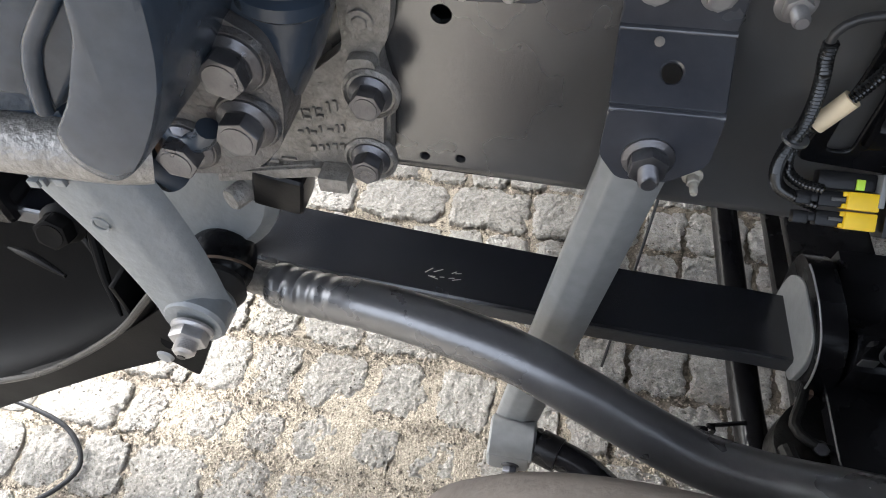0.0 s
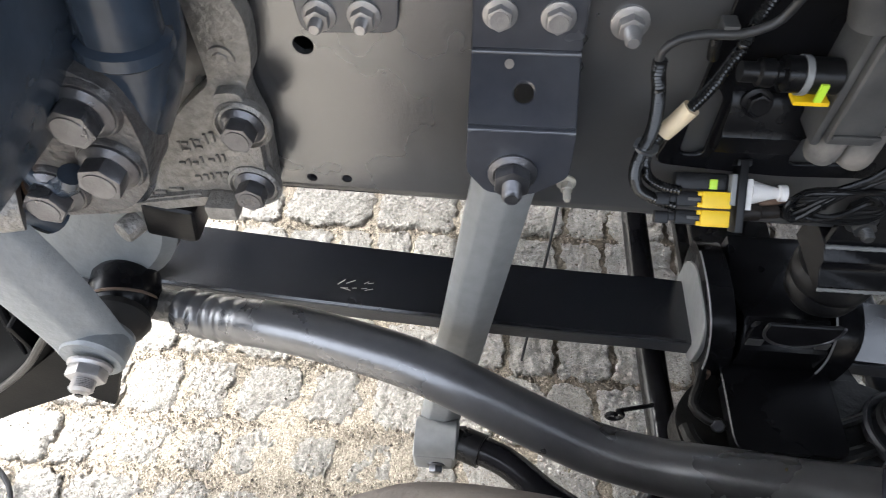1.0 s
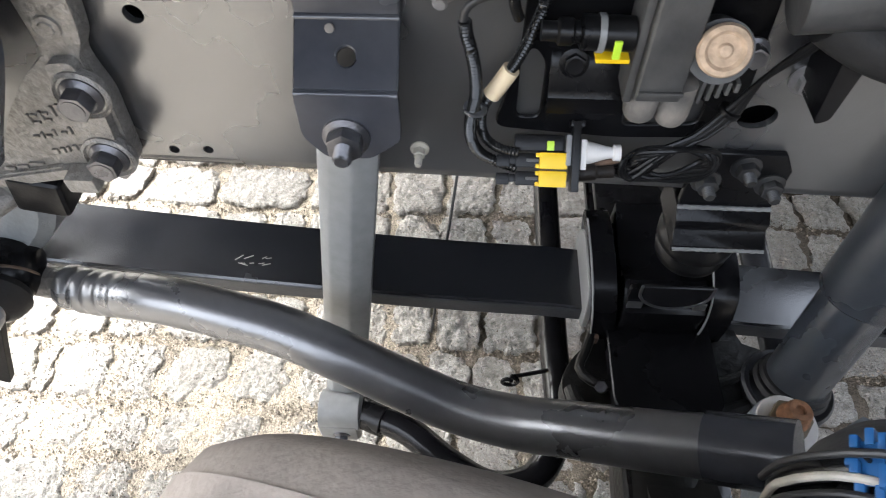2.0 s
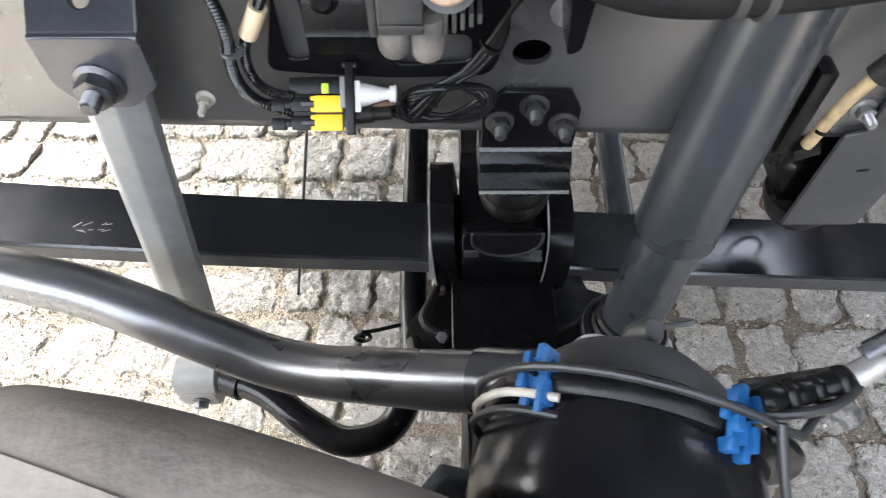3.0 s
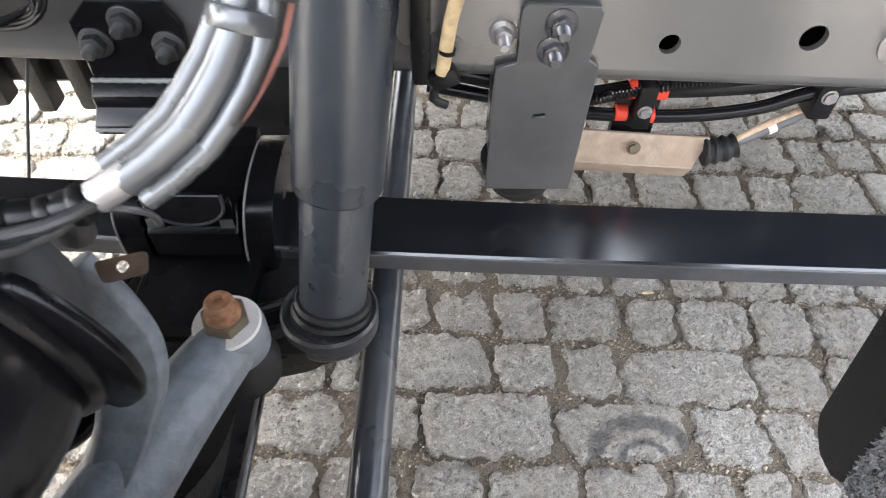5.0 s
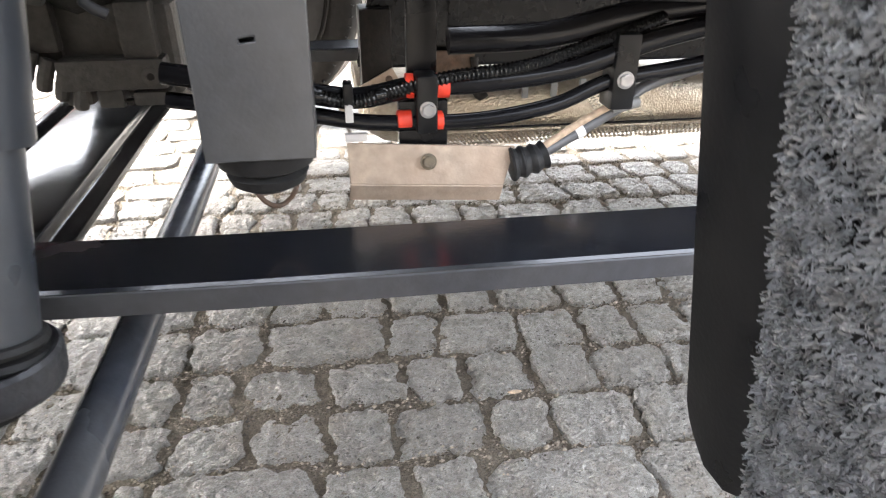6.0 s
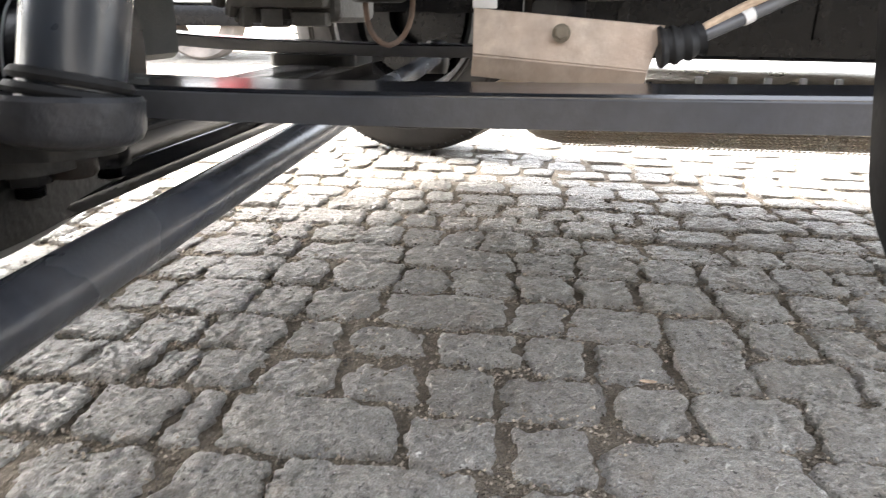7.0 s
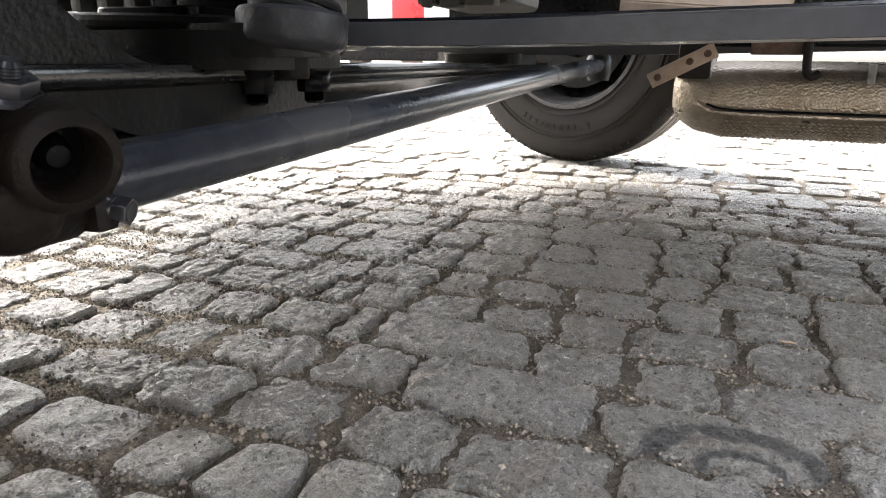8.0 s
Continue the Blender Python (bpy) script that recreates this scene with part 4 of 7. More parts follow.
def gear_bracket():
    t = thing("gearbox_bracket", (-0.12, 0.47, 0.80), "dusty grey cast iron bracket with raised casting marks", "bracket")
    out = rounded([(-0.098, 1.0), (-0.060, 1.0), (-0.050, 0.970), (-0.052, 0.945), (-0.057, 0.919), (-0.067, 0.904), (-0.066, 0.887), (-0.060, 0.857), (-0.068, 0.769), (-0.090, 0.741), (-0.112, 0.757), (-0.151, 0.750), (-0.266, 0.728), (-0.262, 0.745), (-0.206, 0.784), (-0.171, 0.835), (-0.130, 0.880), (-0.099, 0.906), (-0.098, 0.924)], 0.010)
    part("casting", moved(slab(out, 0.022, bev=0.005, segs=2), facing(0.494)), CAST, t)
    part("spine", moved(slab(rounded([(-0.094, 0.905), (-0.068, 0.907), (-0.064, 0.85), (-0.072, 0.77), (-0.108, 0.77), (-0.102, 0.84)], 0.008), 0.014, bev=0.005, segs=2), facing(0.474)), CAST, t)
    part("ledge", moved(slab(rounded([(-0.266, 0.727), (-0.262, 0.741), (-0.140, 0.767), (-0.136, 0.755)], 0.004), 0.012, bev=0.003), facing(0.474)), CAST, t)
    part("ledge_rib", moved(slab(rounded([(-0.250, 0.741), (-0.250, 0.746), (-0.150, 0.767), (-0.148, 0.763)], 0.002), 0.008, bev=0.001), facing(0.474)), CAST, t)
    part("stop_lug", box(-0.140, -0.108, 0.446, 0.474, 0.748, 0.768, 0.003), CAST, t)
    for z, x in ((0.877, -0.074), (0.797, -0.083)):
        part("bolt_boss", moved(spun([(0, 0), (0.0255, 0), (0.0270, 0.004), (0.0270, 0.010), (0.024, 0.013), (0.0225, 0.009), (0, 0.009)], 28), along((x, 0.468, z - 0.006), (0, -1, 0))), CAST, t)
        bolt(t, (x, 0.460, z - 0.006), (0.0, -1, 0.0), BOLTGREY, 0.0200, 0.0155, 0.022, twist=z * 300)
    part("pin_ring", moved(spun([(0.006, 0), (0.0115, 0), (0.0115, 0.005), (0.006, 0.005)], 20), along((-0.079, 0.474, 0.935), (0, -1, 0))), CAST, t)
    part("pin_cap", moved(slab(hex_points(0.0075), 0.007, bev=0.001), Matrix.Translation((-0.079, 0.4745, 0.935)) @ OUT), CAST, t)
    # raised casting marks that cannot be read
    for x, z, w, h in ((-0.153, 0.824, 0.003, 0.012), (-0.149, 0.833, 0.007, 0.003), (-0.149, 0.824, 0.007, 0.003), (-0.139, 0.828, 0.003, 0.012), (-0.135, 0.836, 0.006, 0.003), (-0.135, 0.828, 0.006, 0.003), (-0.124, 0.834, 0.003, 0.013), (-0.117, 0.838, 0.004, 0.012),
                       (-0.160, 0.805, 0.006, 0.003), (-0.151, 0.804, 0.003, 0.008), (-0.146, 0.806, 0.006, 0.003), (-0.137, 0.808, 0.003, 0.008), (-0.128, 0.811, 0.006, 0.003), (-0.119, 0.811, 0.003, 0.009), (-0.113, 0.812, 0.003, 0.009),
                       (-0.150, 0.782, 0.006, 0.007), (-0.141, 0.784, 0.005, 0.007), (-0.133, 0.786, 0.003, 0.007), (-0.126, 0.788, 0.005, 0.007), (-0.118, 0.789, 0.005, 0.007), (-0.218, 0.755, 0.012, 0.004), (-0.202, 0.759, 0.012, 0.004), (-0.186, 0.765, 0.016, 0.003)):
        part("casting_mark", box(x, x + w, 0.4690, 0.4725, z, z + h, 0.0008), CAST, t)


gear_bracket()


def spring_hanger():
    t = thing("spring_hanger", (-0.30, 0.52, 0.68), "grey-green cast spring hanger with a dark clamp", "bracket")
    part("disc", moved(spun([(0, 0), (0.085, 0), (0.10, -0.012), (0.10, -0.06), (0, -0.06)], 36), along((-0.315, 0.475, 0.690), (0.1, -1, 0.25))), PITMAN, t)
    part("clamp_block", moved(box(-0.030, 0.030, -0.020, 0.03, -0.026, 0.030, 0.008, 3), Matrix.Translation((-0.200, 0.480, 0.716)) @ pose(0, 0, 0, 0, 12, 0)), BLACK, t, "dark cast clamp block")
    part("clamp_stud", moved(spun([(0, 0), (0.014, 0), (0.014, 0.02), (0.012, 0.023), (0, 0.023)], 20), along((-0.240, 0.468, 0.712), (-0.5, -1, 0.1))), CAST, t)
    part("shackle", box(-0.74, -0.66, 0.50, 0.64, 0.53, 0.80, 0.015, 3), BLACK, t)


spring_hanger()


def step_cover():
    """Black moulded cover in front of the wheel."""
    t = thing("lower_cover", (-0.55, 0.42, 0.45), "black moulded plastic cover panel with a curved rim", "cover panel")
    bm = bmesh.new()
    n = 16
    rim = smooth_path([(-1.0, 0.35, 0.20), (-0.79, 0.35, 0.282), (-0.70, 0.35, 0.325), (-0.609, 0.35, 0.380), (-0.496, 0.35, 0.470), (-0.403, 0.35, 0.556), (-0.345, 0.352, 0.625), (-0.312, 0.356, 0.664)], 0.02)
    grid = []
    for p in rim:
        row = []
        for j in range(n + 1):
            v = j / n
            back = Vector((p.x * 0.95 - 0.05, 0.60, 0.62 + 0.08 * p.x))
            q = p.lerp(back, v)
            q.z -= 0.14 * math.sin(math.pi * v) * (1 - v * 0.5)
            row.append(bm.verts.new(q))
        grid.append(row)
    for i in range(len(rim) - 1):
        for j in range(n):
            bm.faces.new((grid[i][j], grid[i + 1][j], grid[i + 1][j + 1], grid[i][j + 1]))
    bmesh.ops.solidify(bm, geom=bm.faces[:], thickness=0.008)
    part("dish", bm, COVER, t, smooth=50)
    for fin in ([(-0.452, 0.46, 0.690), (-0.446, 0.43, 0.640), (-0.436, 0.40, 0.585), (-0.420, 0.375, 0.545)], [(-0.56, 0.50, 0.600), (-0.50, 0.46, 0.590), (-0.465, 0.43, 0.575)], [(-0.66, 0.47, 0.52), (-0.60, 0.45, 0.535), (-0.54, 0.43, 0.530)]):
        part("moulded_rib", swept(fin, lambda q: 0.0025 + 0.004 * math.sin(math.pi * q), 10), COVER, t)
    part("rim", swept(rim, 0.005, 10), PLASTIC, t)
    plate = slab(rounded([(-1.05, 0.02), (-0.86, 0.13), (-0.687, 0.258), (-0.507, 0.388), (-0.378, 0.472), (-0.343, 0.436), (-0.292, 0.541), (-0.256, 0.612), (-0.335, 0.606), (-0.362, 0.580), (-0.428, 0.518), (-0.526, 0.428), (-0.762, 0.270), (-1.05, 0.12)], 0.010), 0.012, bev=0.004)
    part("support_plate", moved(plate, Matrix.Translation((0, 0.372, 0)) @ OUT), COVER, t)
    part("gusset", box(-0.402, -0.394, 0.37, 0.48, 0.50, 0.62, 0.003), COVER, t)
    bolt(t, (-0.475, 0.43, 0.655), (0.1, -1, 0.3), COVER, 0.028, 0.022, 0.03)
    part("rivet", moved(spun([(0, 0), (0.012, 0), (0.012, 0.003), (0.009, 0.006), (0, 0.007)], 20), along((-0.376, 0.362, 0.482), (0, -1, 0.1))), LINK, t, "grey rivet head")
    part("lip", moved(spun([(0, -0.03), (0.016, -0.03), (0.018, 0), (0.014, 0.006), (0, 0.004)], 18), along((-0.352, 0.366, 0.525), (0.2, -1, 0.4))), COVER, t)


step_cover()


def tie_rod():
    t = thing("tie_rod", (0.78, 1.0, 0.34), "slate painted tubular tie rod across the truck", "tie rod")
    part("tube", swept([(0.769, 0.068, 0.3152), (0.790, 0.95, 0.346), (0.816, 2.06, 0.382)], 0.0242, 28, 0.05), TIEROD, t)
    part("clamp", moved(spun([(0.0245, 0), (0.0295, 0.002), (0.0310, 0.008), (0.0310, 0.036), (0.0290, 0.042), (0.0245, 0.044)], 28), along((0.769, 0.026, 0.3140), (0, 1, 0))), OLDRUST, t, "dark brown rusty clamp collar")
    part("clamp_lug", box(0.784, 0.804, 0.060, 0.078, 0.290, 0.312, 0.005), OLDRUST, t)
    part("weld_ring", moved(spun([(0.0253, 0), (0.0270, 0.002), (0.0266, 0.005), (0.0253, 0.007)], 28), along((0.7695, 0.070, 0.3153), (0, 1, 0))), RUST, t, "rusty weld seam")
    bolt(t, (0.798, 0.076, 0.304), (0.85, 0.3, -0.2), SLATE, 0.010, 0.0095, 0.014, name="clamp_bolt")
    part("end_housing", moved(spun([(0, -0.030), (0.017, -0.029), (0.025, -0.022), (0.0295, -0.010), (0.030, 0.004), (0.027, 0.014), (0.019, 0.022), (0, 0.024)], 32), along((0.790, 0.016, 0.322), (0.3, -0.2, 1))), OLDRUST, t, "dark brown rusty ball joint housing", 60)
    axis = Vector((1.34, -0.39, -0.28))
    eye = spun([(0.0180, -0.030), (0.0255, -0.030), (0.0285, -0.012), (0.0285, 0.010), (0.0270, 0.015), (0.0205, 0.017), (0.0185, 0.012)], 32)
    part("socket_ring", moved(eye, along(Vector((0.822, 0.022, 0.348)) + axis.normalized() * 0.010, axis)), OLDRUST, t, "rusty open socket ring", 60)
    part("socket_pin", moved(spun([(0, -0.014), (0.0184, -0.014), (0.0184, -0.010), (0.0105, -0.009), (0.0095, -0.003), (0.006, 0.001), (0, 0.002)], 24), along(Vector((0.822, 0.022, 0.348)) + axis.normalized() * 0.010, axis)), BLACK, t)
    bolt(t, (0.812, 0.012, 0.376), (0.35, -0.1, 1), SLATE, 0.017, 0.0145, 0.012, 0.007, 0.008, name="stud_nut")
    part("far_end", moved(spun([(0, -0.05), (0.036, -0.05), (0.044, -0.02), (0.044, 0.02), (0.03, 0.05), (0, 0.055)], 28), along((0.817, 2.08, 0.383), (0, 0, 1))), AXLE, t)


tie_rod()


def steering_lever():
    t = thing("steering_lever", (0.64, 0.30, 0.54), "blue-grey forged steering lever with a rusty ball joint nut", "steering lever")
    a, b = Vector((0.648, 0.306, 0.540)), Vector((0.560, 0.03, 0.560))
    bm = bmesh.new()
    rings = []
    d = (b - a)
    side = Vector((d.y, -d.x, 0)).normalized()
    for k in range(13):
        s = k / 12
        p = a + d * s
        w, th = 0.030 + 0.010 * s, 0.020 + 0.012 * s
        # a ridge runs along the upper face; the outer flank stands steep
        sec = [(w, -th), (w * 1.02, th * 0.35), (w * 0.55, th * 0.95), (w * 0.05, th * 1.08), (-w * 0.55, th * 0.72), (-w, th * 0.1), (-w, -th)]
        rings.append([bm.verts.new(p + side * u + Vector((0, 0, v + 0.012 * math.sin(s * 3)))) for u, v in sec])
    n = len(rings[0])
    for r0, r1 in zip(rings, rings[1:]):
        for k in range(n):
            bm.faces.new((r0[k], r0[(k + 1) % n], r1[(k + 1) % n], r1[k]))
    bm.faces.new(rings[0]), bm.faces.new(rings[-1])
    boss = moved(spun([(0, -0.026), (0.032, -0.026), (0.0355, -0.020), (0.0355, 0.010), (0.033, 0.016), (0, 0.016)], 32), Matrix.Translation(a))
    part("arm", joined(bevelled(bm, 0.004, 2, 20), boss), LEVER, t)
    part("washer", moved(spun([(0, 0), (0.0325, 0), (0.0335, 0.0025), (0.032, 0.005), (0, 0.005)], 32), Matrix.Translation((0.648, 0.306, 0.5562))), WHITE, t, "pale painted washer")
    part("nut", moved(slab(hex_points(0.0235), 0.013, bev=0.0022, segs=2), Matrix.Translation((0.648, 0.306, 0.5612)) @ pose(0, 0, 0, 0, 0, 24)), OLIVE, t, "olive brown hexagon nut", 30)
    collar = [(0, 0), (0.0175, 0), (0.0175, 0.004), (0.0150, 0.006)]
    for k in range(5):
        collar += [(0.0142, 0.007 + 0.0028 * k), (0.0128, 0.0084 + 0.0028 * k)]
    part("stud", moved(spun(collar + [(0.0118, 0.022), (0.0055, 0.0225), (0.0048, 0.019), (0, 0.019)], 24), Matrix.Translation((0.648, 0.306, 0.574))), RUSTBRIGHT, t, "orange rusty threaded stud", 30)
    part("ball_boot", moved(spun([(0, 0), (0.024, 0), (0.036, 0.014), (0.034, 0.028), (0.038, 0.034), (0.034, 0.05), (0.026, 0.058), (0, 0.058)], 28), Matrix.Translation((0.651, 0.304, 0.457))), RUBBER, t)
    # arm that comes down from the brake and joins the lever
    path = smooth_path([(0.600, 0.215, 0.748), (0.612, 0.212, 0.705), (0.618, 0.205, 0.660), (0.612, 0.190, 0.618), (0.596, 0.165, 0.585), (0.580, 0.12, 0.565)], 0.01)
    bm = bmesh.new()
    rings = []
    for k, p in enumerate(path):
        q = k / (len(path) - 1)
        u, v = Vector((0.80, 0.45, 0.30)).normalized() * (0.024 + 0.014 * q), Vector((0.42, -0.75, 0.45)).normalized() * 0.013
        rings.append([bm.verts.new(p + u * cu + v * cv) for cu, cv in ((-1, -1), (1, -1), (1.08, 0.2), (0.8, 1), (-0.8, 1), (-1.05, 0.2))])
    for r0, r1 in zip(rings, rings[1:]):
        for k in range(6):
            bm.faces.new((r0[k], r0[(k + 1) % 6], r1[(k + 1) % 6], r1[k]))
    bm.faces.new(rings[0]), bm.faces.new(rings[-1])
    part("upper_arm", bevelled(bm, 0.004, 2, 25), LEVER, t, "grey-blue forged upper arm", 45)
    # swept guard below the brake, parted from the arm by a dark gap
    arc = smooth_path([(0.470, 0.15, 0.705), (0.505, 0.145, 0.690), (0.535, 0.135, 0.655), (0.552, 0.118, 0.610), (0.555, 0.095, 0.560), (0.545, 0.06, 0.52)], 0.01)
    bm = bmesh.new()
    rings = []
    for p in arc:
        rings.append([bm.verts.new(p + Vector(o)) for o in ((0, 0, 0), (0.006, -0.012, 0.004), (-0.055, -0.075, -0.01), (-0.060, -0.066, -0.016))])
    for r0, r1 in zip(rings, rings[1:]):
        for k in range(4):
            bm.faces.new((r0[k], r0[(k + 1) % 4], r1[(k + 1) % 4], r1[k]))
    bm.faces.new(rings[0]), bm.faces.new(rings[-1])
    part("dust_guard", bevelled(bm, 0.002, 2, 30), LEVER, t, "blue-grey curved dust guard", 60)


steering_lever()




# ---- brake, hoses and wiring ----
WHEEL_TURN = 16.0  # degrees by which the front wheels are steered


def brake_chamber():
    t = thing("brake_chamber", (0.595, 0.13, 0.80), "black air brake chamber with clamp ring, cables and blue clips", "brake chamber")
    axis = Vector((-math.sin(radians(WHEEL_TURN)), -math.cos(radians(WHEEL_TURN)), -0.06))
    c = Vector((0.592, 0.138, 0.806))
    m = along(c, axis)
    part("front_shell", moved(spun([(0.084, 0.004), (0.087, 0.012), (0.091, 0.03), (0.0925, 0.05), (0.091, 0.066), (0.086, 0.079), (0.0805, 0.087), (0.0805, 0.091), (0.088, 0.097), (0.097, 0.108), (0.101, 0.126), (0.100, 0.146), (0.092, 0.160), (0.06, 0.168), (0, 0.170)], 64), m), GLOSSBLACK, t, smooth=60)
    part("rear_shell", moved(spun([(0, -0.056), (0.03, -0.056), (0.048, -0.050), (0.066, -0.034), (0.078, -0.014), (0.084, -0.004)], 48), m), DOME, t, "dusty dull grey rear shell")
    part("clamp_ring", moved(spun([(0.080, -0.009), (0.090, -0.009), (0.0935, -0.004), (0.0935, 0.004), (0.090, 0.009), (0.080, 0.009)], 48), m), BLACK, t)

    def on_ring(deg, r, up=0.0):
        a = radians(deg)
        return m @ Vector((0, 0, up)) + (m.to_3x3() @ Vector((r * math.cos(a), r * math.sin(a), 0)))
    # which local angle points up
    base = max(range(0, 360, 2), key=lambda k: on_ring(k, 1).z)
    side = 1 if on_ring(base + 20, 1).x > on_ring(base, 1).x else -1
    # the flange stands out on one side as a wide lip
    lip = bmesh.new()
    rows = []
    for k in range(25):
        f = k / 24
        a = base + side * (52 + 88 * f)
        w = 0.092 + 0.019 * math.sin(math.pi * f) ** 0.6
        rows.append([lip.verts.new(on_ring(a, r, u)) for r, u in ((0.084, -0.007), (w, -0.010), (w + 0.002, -0.006), (w, -0.002), (0.084, 0.000))])
    for r0, r1 in zip(rows, rows[1:]):
        for q in range(5):
            lip.faces.new((r0[q], r0[(q + 1) % 5], r1[(q + 1) % 5], r1[q]))
    lip.faces.new(rows[0]), lip.faces.new(rows[-1])
    part("flange_lip", lip, BLACK, t, smooth=60)
    for off in (-43, 30):
        p = on_ring(base + side * off, 0.094)
        q = on_ring(base + side * off, 0.12)
        ax = axis.normalized()
        rad = (q - p).normalized()
        tan = ax.cross(rad)
        mm = Matrix(((tan.x, ax.x, rad.x, p.x), (tan.y, ax.y, rad.y, p.y), (tan.z, ax.z, rad.z, p.z), (0, 0, 0, 1))) @ Matrix.Scale(0.60, 4)
        clip = part("cable_clip", moved(box(-0.013, 0.013, -0.020, 0.024, -0.003, 0.004, 0.0015), mm), BLUE, t, "bright blue plastic cable clip")
        for x0, x1, y0, y1, z0, z1 in ((-0.017, -0.010, -0.026, -0.006, -0.006, 0.013), (0.008, 0.016, -0.024, -0.010, -0.002, 0.011), (-0.016, -0.009, 0.004, 0.028, -0.012, 0.010), (0.007, 0.015, 0.002, 0.016, 0.000, 0.014),
                                       (-0.005, 0.004, -0.034, -0.016, -0.008, 0.006), (-0.012, -0.004, 0.022, 0.038, -0.014, 0.004), (0.004, 0.013, 0.020, 0.034, -0.012, 0.006), (0.013, 0.022, -0.004, 0.006, -0.006, 0.005), (-0.022, -0.014, -0.014, -0.004, -0.008, 0.006)):
            part("prong", moved(box(x0, x1, y0, y1, z0, z1, 0.0015), mm), BLUE, clip)
        part("clip_screw", moved(spun([(0, 0), (0.003, 0), (0.003, 0.012), (0, 0.013)], 12), mm), BLACK, t)
    cable = [on_ring(base + side * o, r) for o, r in ((-95, 0.098), (-75, 0.102), (-55, 0.105), (-38, 0.107), (-15, 0.104), (10, 0.103), (32, 0.107), (45, 0.114))]
    part("cable", swept(cable + [Vector((0.690, 0.132, 0.880)), Vector((0.720, 0.150, 0.895))], 0.0027, 10), CABLE, t, "dark sensor cable")
    cable = [on_ring(base + side * o, r, 0.012) for o, r in ((-100, 0.094), (-78, 0.100), (-58, 0.102), (-46, 0.099), (-34, 0.090))]
    part("cable", swept(cable, 0.0028, 10), CREAM, t, "cream sensor cable")
    cable = [on_ring(base + side * o, r, 0.022) for o, r in ((-104, 0.092), (-80, 0.099), (-58, 0.100), (-46, 0.097), (-34, 0.088))]
    part("cable", swept(cable, 0.0028, 10), CABLE, t)
    hang = [on_ring(base + side * 36, 0.112), on_ring(base + side * 46, 0.105, 0.03), on_ring(base + side * 62, 0.104, 0.06), on_ring(base + side * 75, 0.115, 0.10), on_ring(base + side * 85, 0.13, 0.16)]
    part("cable", swept(hang, 0.0027, 10), CABLE, t, "dark sensor cable")
    part("drain_plug", moved(spun([(0, 0), (0.004, 0), (0.004, 0.002), (0, 0.003)], 12), along(on_ring(base - side * 18, 0.0875, 0.03), on_ring(base - side * 18, 0.2, 0.03) - on_ring(base - side * 18, 0.0875, 0.03))), RUBBER, t)
    p = on_ring(base - side * 42, 0.088, 0.045)
    part("paint_tag", moved(box(-0.004, 0.004, -0.012, 0.012, -0.001, 0.0025, 0.001), along(p, on_ring(base - side * 42, 0.2, 0.045) - p)), CREAM, t, "cream paint tag")
    breather = moved(spun([(0, 0), (0.010, 0), (0.0115, 0.003), (0.0115, 0.024), (0.008, 0.030), (0, 0.031)], 24), along((0.622, 0.225, 0.775), (0.3, -0.2, 1)))
    part("breather", breather, VALVE, t, "dusty grey breather cap")
    part("breather_wire", swept([(0.632, 0.222, 0.800), (0.655, 0.225, 0.800), (0.668, 0.235, 0.785), (0.662, 0.25, 0.76)], 0.0025, 8), GREYHOSE, t)
    tab = slab(rounded([(-0.02, -0.012), (0.02, -0.012), (0.024, 0.010), (-0.024, 0.010)], 0.006), 0.006, [circle(0, 0, 0.006, 12)], bev=0.001)
    part("rusty_tab", moved(tab, along((0.645, 0.218, 0.752), (0.2, -0.6, 0.75)) @ Matrix.Scale(0.7, 4)), RUST, t, "rusty perforated tab")


brake_chamber()


